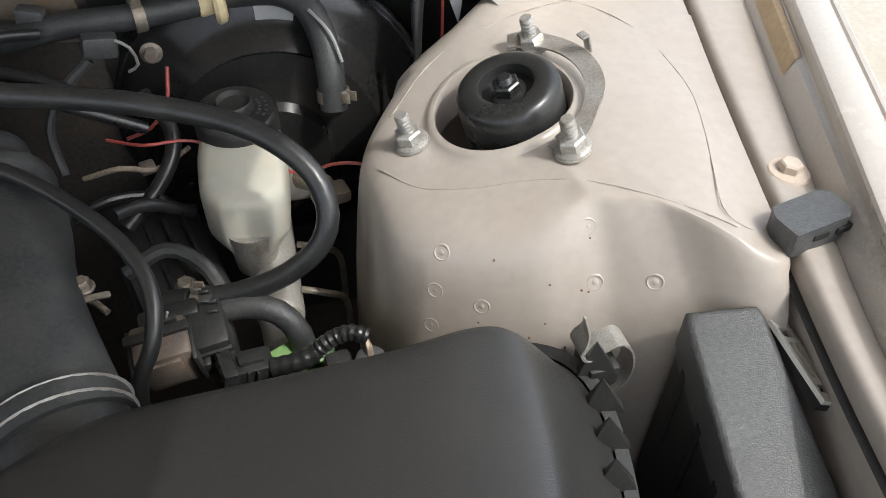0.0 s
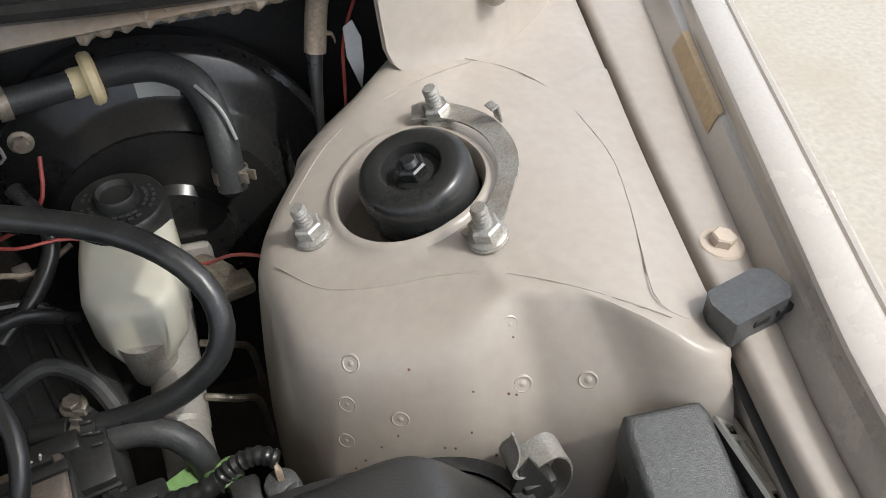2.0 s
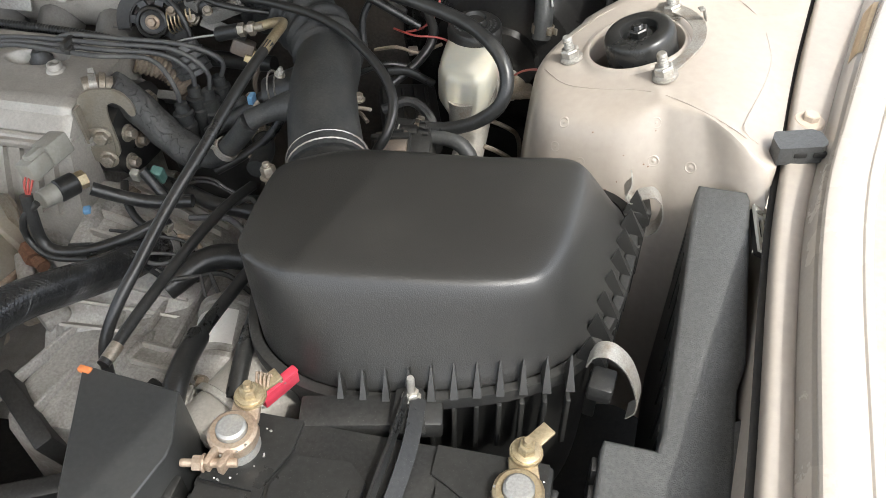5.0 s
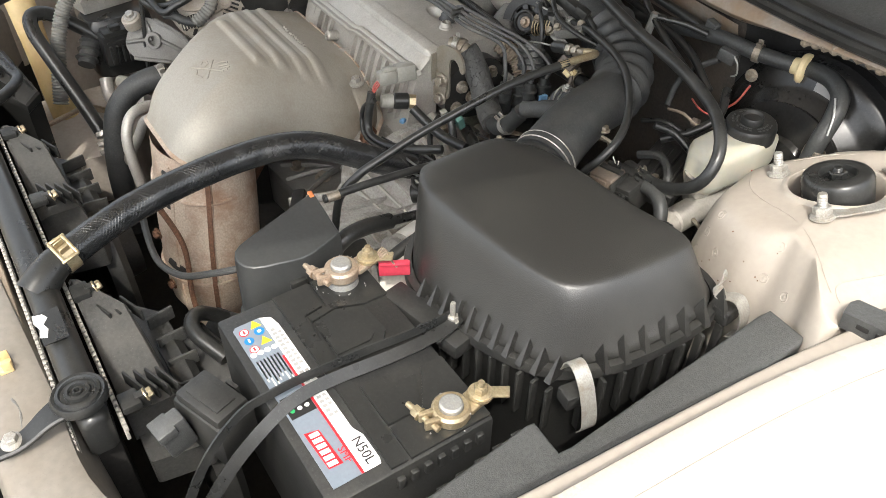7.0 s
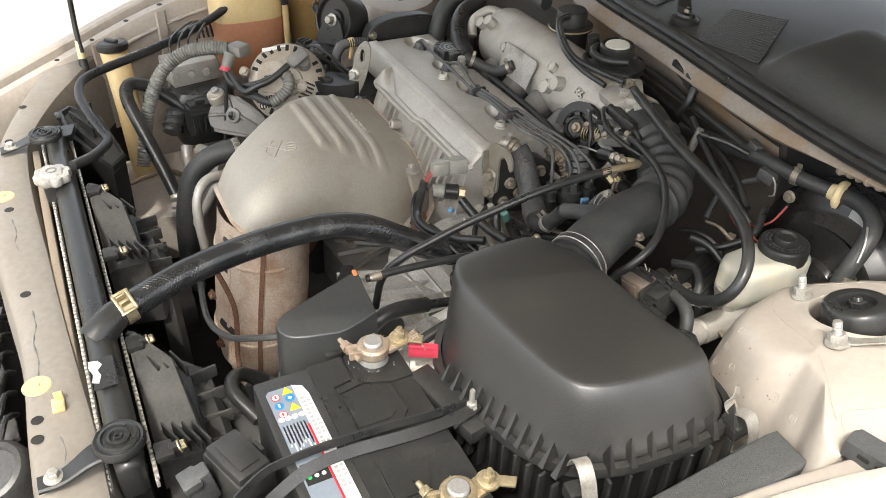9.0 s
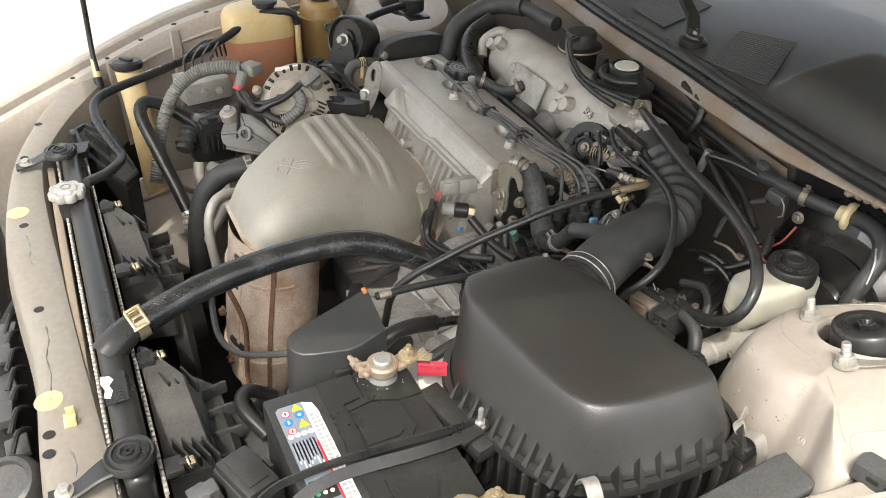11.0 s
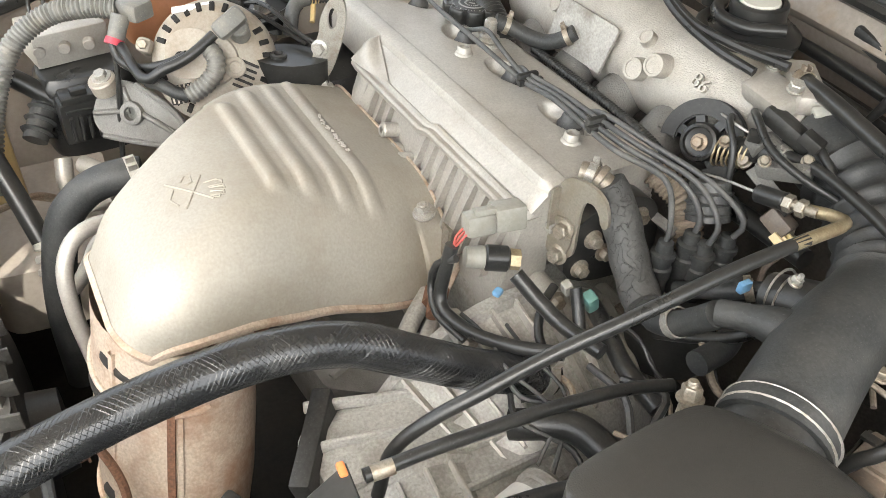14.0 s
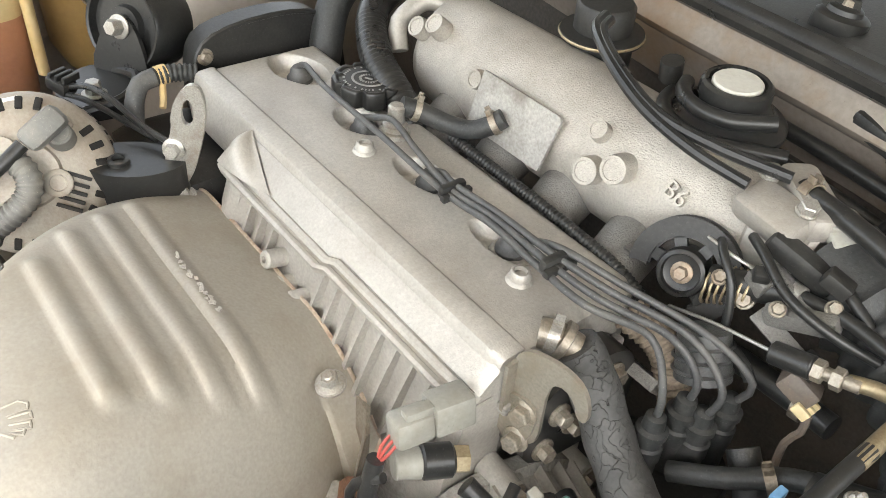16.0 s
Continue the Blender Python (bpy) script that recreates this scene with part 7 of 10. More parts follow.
part("hose", bm, SATIN, ac)
bm = bmesh.new()
for k in range(3):
    p = V(-0.300 + 0.010 * k, 0.191 - 0.0015 * k, 0.668 - 0.012 * k)
    lathe(bm, [(0.0125, -0.005), (0.0145, -0.003), (0.0145, 0.003), (0.0125, 0.005)], p, V(0.6, -0.05, -0.75), 18)
tube(bm, [(-0.278, 0.188, 0.642), (-0.262, 0.188, 0.628), (-0.240, 0.205, 0.640), (-0.205, 0.230, 0.700), (-0.190, 0.245, 0.735), (-0.175, 0.268, 0.745)], 0.0085, 12)
part("ferrule", bm, ALU, ac, "crimped aluminium ferrule and pipe")
bm = bmesh.new()
tube(bm, [(-0.120, 0.205, 0.62), (-0.135, 0.200, 0.70), (-0.150, 0.205, 0.745), (-0.165, 0.225, 0.768), (-0.180, 0.26, 0.765), (-0.19, 0.30, 0.74)], 0.0085, 12)
part("pipe", bm, ALU, ac, "bent aluminium pipe")
# lower radiator hose end with clamp
lh = thing("water_hose", "matt black water hose clamped to the engine", "hose", (-0.25, 0.22, 0.65))
bm = bmesh.new()
tube(bm, [(-0.245, 0.310, 0.772), (-0.252, 0.280, 0.770), (-0.262, 0.245, 0.752), (-0.262, 0.212, 0.710), (-0.245, 0.190, 0.62), (-0.235, 0.185, 0.50)], 0.0195, 18)
part("tube", bm, RUBBER_MATT, lh)
bm = bmesh.new()
hose_clamp(bm, (-0.2455, 0.302, 0.772), (0, 1, 0.1), 0.0205, 0.012, (0.5, 0, 0.9))
part("clamp", bm, ALU, lh)

# ribbed grey conduit with its plug
cd = thing("wiring_conduit", "grey ribbed wiring conduit with elbow plug", "wiring conduit", (-0.44, 0.25, 0.82))
bm = bmesh.new()
tube(bm, [(-0.400, 0.150, 0.690), (-0.420, 0.165, 0.735), (-0.440, 0.185, 0.790), (-0.455, 0.220, 0.848), (-0.455, 0.265, 0.880), (-0.435, 0.310, 0.893), (-0.415, 0.345, 0.894)], corrugated(0.0125, 0.10, 0.0055), 16, 0.0014)
part("conduit", bm, BOOT_GREY, cd, angle=80)
bm = bmesh.new()
box(bm, (-0.405, 0.362, 0.894), (0.034, 0.030, 0.022), 0.004, turn(0, 0, 30))
cyl(bm, (-0.403, 0.345, 0.890), (-0.392, 0.330, 0.862), 0.011, 0.010, 16)
part("plug", bm, BOOT_GREY, cd)
bm = bmesh.new()
cyl(bm, (-0.394, 0.332, 0.866), (-0.391, 0.328, 0.860), 0.0112, 0.0112, 16)
part("red_band", bm, RED, cd)
bm = bmesh.new()
tube(bm, [(-0.391, 0.328, 0.862), (-0.375, 0.330, 0.848), (-0.350, 0.345, 0.845), (-0.325, 0.372, 0.856), (-0.310, 0.395, 0.870)], 0.0062, 10)
tube(bm, [(-0.393, 0.328, 0.858), (-0.390, 0.325, 0.82), (-0.386, 0.315, 0.76), (-0.378, 0.305, 0.70)], 0.0035, 8)
part("cable", bm, RUBBER, cd)

# alternator
al = thing("alternator", "grey cast alternator with slotted end frame", "alternator", (-0.355, 0.425, 0.83))
AC_, AN = V(-0.345, 0.418, 0.838), V(0.80, -0.28, 0.52).normalized()
bm = bmesh.new()
aa, ab = axes(AN)
AM = AC_ + aa * 0.016 + ab * 0.002
lathe(bm, [(0.062, -0.075), (0.072, -0.07), (0.073, -0.034), (0.069, -0.031), (0.069, -0.024), (0.074, -0.021), (0.074, 0.004), (0.071, 0.014), (0.062, 0.022), (0.052, 0.026), (0.030, 0.029), (0.028, 0.033), (0.002, 0.033)], AM, AN, 64)
part("body", bm, ALTERNATOR, al, "stained cast aluminium body")
# Raised near-black blocks, their colour standing in for shade inside the vents.
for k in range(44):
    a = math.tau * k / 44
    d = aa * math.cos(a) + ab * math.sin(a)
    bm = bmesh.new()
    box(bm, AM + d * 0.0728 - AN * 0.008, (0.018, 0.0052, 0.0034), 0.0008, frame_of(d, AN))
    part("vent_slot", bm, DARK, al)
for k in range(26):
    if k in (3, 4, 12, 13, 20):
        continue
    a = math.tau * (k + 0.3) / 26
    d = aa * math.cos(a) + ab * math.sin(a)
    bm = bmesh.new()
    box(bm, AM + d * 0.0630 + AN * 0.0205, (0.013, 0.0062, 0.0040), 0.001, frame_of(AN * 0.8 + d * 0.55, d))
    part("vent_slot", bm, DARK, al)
FACE = at_plane(AC_ + AN * 0.031, aa, AN)
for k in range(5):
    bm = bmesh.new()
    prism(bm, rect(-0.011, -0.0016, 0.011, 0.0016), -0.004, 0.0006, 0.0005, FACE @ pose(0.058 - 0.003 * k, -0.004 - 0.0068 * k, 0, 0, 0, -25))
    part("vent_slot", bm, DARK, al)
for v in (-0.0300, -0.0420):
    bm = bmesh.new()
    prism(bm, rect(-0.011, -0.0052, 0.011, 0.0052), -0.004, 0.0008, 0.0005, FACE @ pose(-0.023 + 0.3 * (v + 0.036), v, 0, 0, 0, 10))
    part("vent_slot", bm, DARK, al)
    for k in range(4):
        bm = bmesh.new()
        prism(bm, rect(-0.0010, -0.0052, 0.0010, 0.0052), -0.003, 0.0014, 0, FACE @ pose(-0.031 + 0.005 * k + 0.3 * (v + 0.036), v, 0, 0, 0, 10))
        part("fin", bm, ALTERNATOR, al)
bm = bmesh.new()
prism(bm, [(p.x, p.y) for p in chaikin([V(-0.034, 0.036), V(0.010, 0.040), V(0.020, 0.010), V(0.004, -0.022), V(-0.040, -0.016)], 2)], -0.003, 0.006, 0.002, FACE)
part("rear_cover", bm, ALTERNATOR, al, "pale smooth rear cover")
# Near-black disc in place of the shade in the cover's hole.
bm = bmesh.new()
lathe(bm, [(0.0065, 0), (0.006, 0.0012), (0.001, 0.0013)], FACE @ V(-0.020, 0.006, 0.006), AN, 16)
part("cover_hole", bm, DARK, al)
bm = bmesh.new()
lathe(bm, [(0.0125, -0.004), (0.0125, 0.004), (0.0110, 0.005), (0.0075, 0.005), (0.0070, 0.003), (0.001, 0.003)], FACE @ V(0.041, -0.008, 0), AN, 24)
part("screw_boss", bm, ALTERNATOR, al)
bm = bmesh.new()
prism(bm, [(-0.027, 0.0485), (0.017, 0.0560), (0.018, 0.0640), (-0.027, 0.0570)], 0, 0.0008, 0, FACE @ pose(0, 0, -0.007, -24, 0, 0) @ pose(0, 0.004, 0.022))
part("label", bm, LABEL_WHITE, al, "yellowed paper label")
for a in (40, 160, 280):
    d = aa * math.cos(radians(a)) + ab * math.sin(radians(a))
    bm = bmesh.new()
    box(bm, AC_ + d * 0.066, (0.018, 0.018, 0.056), 0.006, frame_of(AN, d))
    lug = part("lug", bm, ALTERNATOR, al)
    bm = bmesh.new()
    hexhead(bm, AC_ + d * 0.066 + AN * 0.028, AN, 0.010, 0.006)
    part("bolt", bm, STEEL_OLD, lug)
bm = bmesh.new()
tube(bm, [FACE @ V(0.012, 0.016, 0.018), FACE @ V(0.021, 0.002, 0.022), FACE @ V(0.019, -0.014, 0.021), FACE @ V(0.006, -0.028, 0.018), FACE @ V(-0.013, -0.040, 0.014)], corrugated(0.0105, 0.10, 0.0058), 18, 0.0014)
part("ribbed_boot", bm, BOOT_GREY, al, "grey ribbed rubber boot", angle=80)
bm = bmesh.new()
box(bm, FACE @ V(0.040, 0.040, 0.026), (0.040, 0.022, 0.024), 0.006, frame_of(AN, aa) @ turn(0, 0, 38))
cyl(bm, FACE @ V(0.050, 0.036, 0.022), FACE @ V(0.050, 0.030, -0.002), 0.011, 0.012, 18, edge=0.002)
part("terminal_boot", bm, BOOT_GREY, al, "grey elbow boot over the main terminal")
bm = bmesh.new()
tube(bm, [FACE @ V(0.022, 0.028, 0.026), FACE @ V(0.006, 0.014, 0.028), FACE @ V(-0.014, 0.000, 0.028), FACE @ V(-0.038, -0.010, 0.026), FACE @ V(-0.062, -0.018, 0.016), V(-0.385, 0.335, 0.860)], 0.0062, 12)
part("cable", bm, RUBBER, al)
bm = bmesh.new()
tube(bm, [FACE @ V(-0.013, -0.040, 0.014), FACE @ V(-0.030, -0.034, 0.014), FACE @ V(-0.046, -0.024, 0.010), FACE @ V(-0.060, -0.020, 0.0)], 0.0075, 12)
part("wire_sleeve", bm, RUBBER_MATT, al)
# adjusting bracket below the alternator
bbk = thing("belt_bracket", "grey-green cast belt adjusting bracket with ribs and bolts", "bracket", (-0.38, 0.32, 0.76))
BBM = at_plane((-0.374, 0.330, 0.776), (-0.45, 0.55, 0.42), (0.72, -0.62, 0.40))
bm = bmesh.new()
prism(bm, [(p.x, p.y) for p in chaikin([V(-0.042, 0.034), V(-0.020, 0.056), V(0.030, 0.044), V(0.038, 0.006), V(0.022, -0.052), V(-0.006, -0.085), V(-0.024, -0.070), V(-0.036, -0.010)], 2)], -0.010, -0.002, 0.002, BBM)
part("plate", bm, RUNNER, bbk)
for q in ([(-0.040, 0.032), (-0.034, -0.008), (-0.022, -0.066), (-0.006, -0.082)], [(-0.006, -0.082), (0.020, -0.050), (0.036, 0.004)], [(-0.016, 0.050), (-0.004, 0.020), (0.002, 0.004)], [(0.004, -0.008), (-0.002, -0.040), (-0.008, -0.064)], [(0.006, 0.004), (0.028, 0.020)]):
    bm = bmesh.new()
    tube(bm, [BBM @ V(u, v, -0.001) for u, v in q], 0.0038, 8)
    part("rib", bm, RUNNER, bbk)
bm = bmesh.new()
lathe(bm, [(0.0150, -0.004), (0.0145, 0.005), (0.0125, 0.006), (0.0085, 0.006), (0.0080, -0.002), (0.001, -0.002)], BBM @ V(0, 0, 0), BBM.to_3x3() @ V(0, 0, 1), 24)
part("bolt_boss", bm, RUNNER, bbk)
bm = bmesh.new()
lathe(bm, [(0.0175, -0.012), (0.0170, 0.004), (0.0150, 0.006), (0.001, 0.006)], (-0.408, 0.308, 0.808), (0.2, -0.3, 1), 24)
part("eye", bm, ALTERNATOR, bbk)
bm = bmesh.new()
hexhead(bm, (-0.408, 0.308, 0.814), (0.2, -0.3, 1), 0.014, 0.007, 0.012)
part("bolt", bm, STEEL, bbk)
# pump, brake unit and boxes behind the filler
pu = thing("brake_unit", "brake pressure unit with metal block and black box", "brake unit", (-0.52, 0.29, 0.72))
bm = bmesh.new()
box(bm, (-0.53, 0.285, 0.822), (0.075, 0.095, 0.044), 0.003, turn(0, 0, 10))
for k in range(3):
    cyl(bm, (-0.494, 0.252 + 0.030 * k, 0.824), (-0.484, 0.250 + 0.030 * k, 0.823), 0.008, 0.0075, 14, edge=0.001)
part("block", bm, ALU, pu, "pale machined valve block")
bm = bmesh.new()
loft(bm, [[V(p.x, p.y, z) for p in chaikin([V(*q) for q in grow([(-0.545, 0.238), (-0.462, 0.228), (-0.440, 0.255), (-0.446, 0.345), (-0.470, 0.360), (-0.545, 0.350)], d)], 2)] for z, d in ((0.690, -0.004), (0.700, 0.0), (0.776, 0.0), (0.790, -0.003), (0.798, -0.010), (0.800, -0.022))])
part("box", bm, SATIN, pu, "black moulded control box")
bm = bmesh.new()
box(bm, (-0.437, 0.278, 0.752), (0.030, 0.056, 0.062), 0.004, turn(0, 8, 4))
box(bm, (-0.430, 0.278, 0.786), (0.026, 0.046, 0.010), 0.002, turn(0, 8, 4))
box(bm, (-0.424, 0.278, 0.795), (0.012, 0.020, 0.008), 0.002, turn(0, 8, 4))
part("socket", bm, SATIN, pu)
for k in range(4):
    bm = bmesh.new()
    box(bm, (-0.4185, 0.262 + 0.0105 * k, 0.745), (0.006, 0.0045, 0.036), 0.0008, turn(0, 8, 4))
    part("socket_rib", bm, SATIN, pu)
bm = bmesh.new()
box(bm, (-0.419, 0.278, 0.770), (0.006, 0.040, 0.004), 0.001, turn(0, 8, 4))
part("socket_ledge", bm, SATIN, pu)
for k in range(4):
    bm = bmesh.new()
    y = 0.255 + 0.018 * k
    tube(bm, [(-0.53, y, 0.835), (-0.535, y, 0.860), (-0.555, y + 0.006, 0.872), (-0.60, y + 0.03, 0.872 + 0.002 * k), (-0.66, 0.33 + 0.01 * k, 0.865), (-0.68, 0.34 + 0.01 * k, 0.82)], 0.0024, 8)
    part("pipe", bm, RUBBER, pu)
    bm = bmesh.new()
    hexhead(bm, (-0.53, y, 0.832), (0, 0, 1), 0.010, 0.010)
    part("union", bm, STEEL, pu)
bm = bmesh.new()
cyl(bm, (-0.47, 0.245, 0.770), (-0.43, 0.215, 0.735), 0.017, 0.015, 18)
for k in range(3):
    lathe(bm, [(0.017, -0.003), (0.020, 0), (0.017, 0.003)], V(-0.458 + 0.010 * k, 0.236 - 0.008 * k, 0.760 - 0.009 * k), V(0.63, -0.47, -0.55), 18)
single("rubber_elbow", bm, RUBBER_MATT, "ribbed rubber elbow on the pump", "hose")
bm = bmesh.new()
cyl(bm, (-0.415, 0.262, 0.695), (-0.350, 0.290, 0.705), 0.012, 0.012, 16)
tube(bm, [(-0.43, 0.24, 0.70), (-0.405, 0.235, 0.675), (-0.365, 0.25, 0.67), (-0.33, 0.285, 0.69)], 0.0115, 12)
single("steel_pipe", bm, ALU, "bright bent metal pipe below the pump", "pipe")
# relay box on the radiator's far end
bm = bmesh.new()
FRB = [(-0.488, 0.048), (-0.428, 0.094), (-0.352, 0.118), (-0.330, 0.092), (-0.400, 0.036), (-0.470, 0.030)]
frz = lambda x, z: z - 0.055 * max(0.0, min(1.0, (x + 0.43) / 0.09))
rb = thing("relay_box", "black relay box with catches in the front corner", "relay box", (-0.41, 0.07, 0.62))
loft(bm, [[V(x, y, frz(x, z) if z > 0.7 else z) for x, y in grow(FRB, d)] for z, d in ((0.62, -0.004), (0.780, 0.0), (0.784, 0.003), (0.796, 0.003), (0.799, 0.0), (0.799, -0.006), (0.790, -0.008))])
part("body", bm, SATIN, rb)
for (x, y), (u, v), h in (((-0.470, 0.062), (-0.440, 0.085), 0.020), ((-0.452, 0.046), (-0.395, 0.078), 0.012), ((-0.420, 0.040), (-0.360, 0.082), 0.010)):
    bm = bmesh.new()
    d = V(v - y, x - u, 0).normalized() * 0.0016
    loft(bm, [[V(x, y, frz(x, 0.79)) - d, V(u, v, frz(u, 0.79)) - d, V(u, v, frz(u, 0.79)) + d, V(x, y, frz(x, 0.79)) + d], [V(x, y, frz(x, 0.80 + h * 0.4)) - d, V(u, v, frz(u, 0.80 + h)) - d, V(u, v, frz(u, 0.80 + h)) + d, V(x, y, frz(x, 0.80 + h * 0.4)) + d]])
    part("web", bm, SATIN, rb)
for x, y, z, a in ((-0.466, 0.068, 0.772, 38), (-0.445, 0.085, 0.752, 38), (-0.395, 0.108, 0.735, 18), (-0.470, 0.028, 0.778, 5)):
    bm = bmesh.new()
    box(bm, (x, y, z), (0.020, 0.010, 0.030), 0.002, turn(0, 0, a))
    box(bm, (x, y, z + 0.012), (0.024, 0.014, 0.006), 0.0015, turn(0, 0, a))
    part("catch", bm, SATIN, rb)
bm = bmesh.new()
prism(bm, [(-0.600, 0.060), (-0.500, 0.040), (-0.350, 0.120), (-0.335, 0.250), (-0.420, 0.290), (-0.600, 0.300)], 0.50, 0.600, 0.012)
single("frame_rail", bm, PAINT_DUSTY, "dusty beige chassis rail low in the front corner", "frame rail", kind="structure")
bm = bmesh.new()
for k in (0, 1):
    tube(bm, [(-0.47 + 0.010 * k, 0.05, 0.60), (-0.440 + 0.006 * k, 0.085, 0.640), (-0.415, 0.110 + 0.012 * k, 0.650), (-0.425 - 0.004 * k, 0.150 + 0.008 * k, 0.650), (-0.440, 0.19 + 0.01 * k, 0.648), (-0.44, 0.24, 0.62)], 0.0045, 10)
single("copper_pipe", bm, COPPER, "two bent coppery metal pipes above the chassis rail", "pipe")
bm = bmesh.new()
prism(bm, [(-0.40, 0.01), (-0.35, -0.005), (-0.36, 0.04), (-0.40, 0.05)], 0.79, 0.802, 0.003)
hexhead(bm, (-0.385, 0.02, 0.802), (0, 0, 1), 0.010, 0.005, 0.008)
single("corner_bracket", bm, SATIN, "small black bracket at the radiator corner", "bracket")

# torque mount and rod
tm = thing("engine_mount", "black round engine mount with bolted bracket", "engine mount", (-0.47, 0.60, 0.80))
bm = bmesh.new()
MN = V(0.45, -0.85, 0.25).normalized()
MC = V(-0.480, 0.588, 0.896)
lathe(bm, [(0.036, -0.05), (0.047, -0.045), (0.050, -0.035), (0.050, 0.010), (0.047, 0.014), (0.044, 0.013), (0.042, 0.004), (0.022, 0.003), (0.020, 0.010), (0.002, 0.010)], MC, MN, 40)
part("bush", bm, RUBBER, tm, "large round rubber bush")
bm = bmesh.new()
prism(bm, [(p.x, p.y) for p in chaikin([V(-0.018, 0.022), V(0.018, 0.022), V(0.050, -0.060), V(-0.045, -0.060)], 2)], 0, 0.005, 0, at_plane(MC + MN * 0.013 + V(0, 0, -0.01), (0.88, 0.45, 0), MN))
prism(bm, [(p.x, p.y) for p in chaikin([V(-0.505, 0.560), V(-0.430, 0.575), V(-0.400, 0.545), V(-0.405, 0.500), V(-0.445, 0.492), V(-0.500, 0.520)], 2)], 0.838, 0.850, 0.003)
for q in ([(-0.50, 0.556, 0.846), (-0.44, 0.572, 0.858), (-0.402, 0.545, 0.858), (-0.404, 0.505, 0.852)], [(-0.50, 0.522, 0.846), (-0.455, 0.496, 0.852), (-0.41, 0.498, 0.850)]):
    tube(bm, q, 0.0055, 8)
part("bracket", bm, SATIN, tm)
for p, n in ((MC + MN * 0.016, MN), (V(-0.436, 0.526, 0.851), V(0, 0, 1))):
    bm = bmesh.new()
    hexhead(bm, p, n, 0.015, 0.013, 0.013)
    part("bolt", bm, STEEL, tm)
bm = bmesh.new()
tube(bm, [(-0.500, 0.640, 0.930), (-0.525, 0.690, 0.932), (-0.545, 0.745, 0.932)], 0.008, 10)
cyl(bm, (-0.555, 0.765, 0.915), (-0.555, 0.765, 0.945), 0.028, 0.028, 24, edge=0.003)
box(bm, (-0.557, 0.772, 0.905), (0.07, 0.05, 0.006), 0.002)
part("rod", bm, SATIN, tm)
# belt cover behind the cover's far end
bm = bmesh.new()
prism(bm, [(p.x, p.y) for p in chaikin([V(-0.07, -0.10), V(-0.075, 0.02), V(-0.05, 0.055), V(0.06, 0.060), V(0.105, 0.03), V(0.11, -0.10)], 2)], 0, 0.035, 0.004, at_plane((-0.425, 0.690, 0.858), (0, 1, 0), (1, 0, 0)))
bc = thing("belt_cover", "black plastic timing belt cover at the engine's end", "plastic cover", (-0.41, 0.69, 0.80))
part("shell", bm, PLASTIC_DULL, bc)
bm = bmesh.new()
BCP = [(p.x, p.y) for p in chaikin([V(-0.07, -0.10), V(-0.075, 0.02), V(-0.05, 0.055), V(0.06, 0.060), V(0.105, 0.03), V(0.11, -0.10)], 2)]
BCM = at_plane((-0.425, 0.690, 0.858), (0, 1, 0), (1, 0, 0))
tube(bm, [BCM @ V(u * 1.02, v * 1.02, 0.034) for u, v in BCP], 0.003, 6, straight=True)
part("rim", bm, PLASTIC_DULL, bc)
for u, v in ((-0.06, 0.03), (0.085, 0.035)):
    bm = bmesh.new()
    hexhead(bm, BCM @ V(u, v, 0.035), (1, 0, 0.1), 0.010, 0.006, 0.009)
    part("bolt", bm, STEEL_OLD, bc)
# striped loom with orange tape, and wires by the lifting eye
lm2 = thing("striped_loom", "black and grey corrugated loom with orange tape", "wiring loom", (-0.38, 0.58, 0.87))
bm = bmesh.new()
tube(bm, [(-0.372, 0.612, 0.882), (-0.378, 0.590, 0.885), (-0.380, 0.572, 0.884)], corrugated(0.0088, 0.12, 0.005), 16, 0.0012)
part("conduit", bm, RUBBER_MATT, lm2, angle=80)
bm = bmesh.new()
tube(bm, [(-0.380, 0.572, 0.884), (-0.380, 0.556, 0.880), (-0.372, 0.545, 0.866), (-0.366, 0.540, 0.845)], 0.0095, 14)
part("sleeve", bm, LEAD_GREY, lm2)
bm = bmesh.new()
cyl(bm, (-0.381, 0.584, 0.8845), (-0.381, 0.574, 0.884), 0.0102, 0.0102, 14)
tube(bm, [(-0.376, 0.577, 0.878), (-0.366, 0.572, 0.866), (-0.360, 0.568, 0.860)], 0.0035, 6)
part("tape", bm, YELLOWED, lm2, "orange tape")
bm = bmesh.new()
tube(bm, [(-0.425, 0.498, 0.872), (-0.400, 0.512, 0.880), (-0.370, 0.523, 0.878), (-0.330, 0.535, 0.866), (-0.296, 0.546, 0.862)], 0.0032, 8)
tube(bm, [(-0.425, 0.494, 0.866), (-0.395, 0.508, 0.868), (-0.36, 0.528, 0.858), (-0.33, 0.548, 0.845)], 0.0030, 8)
part("wire", bm, RUBBER, lm2)
bm = bmesh.new()
box(bm, (-0.432, 0.496, 0.872), (0.026, 0.018, 0.014), 0.003, turn(0, 10, 25))
for k in range(3):
    box(bm, (-0.440 + 0.008 * k, 0.496 + 0.004 * k, 0.880), (0.004, 0.020, 0.008), 0.001, turn(0, 10, 25))
part("wire_clip", bm, PLASTIC_DULL, lm2)
# headlamp and lower front parts seen past the support
hl = thing("headlamp", "grey plastic back of a headlamp unit below the support", "headlamp", (0.0, -0.17, 0.60))
rnd = random.Random(5)
bm = bmesh.new()
box(bm, (0.06, -0.160, 0.60), (0.34, 0.075, 0.14), 0.02)
part("housing", bm, PLASTIC_DULL, hl)
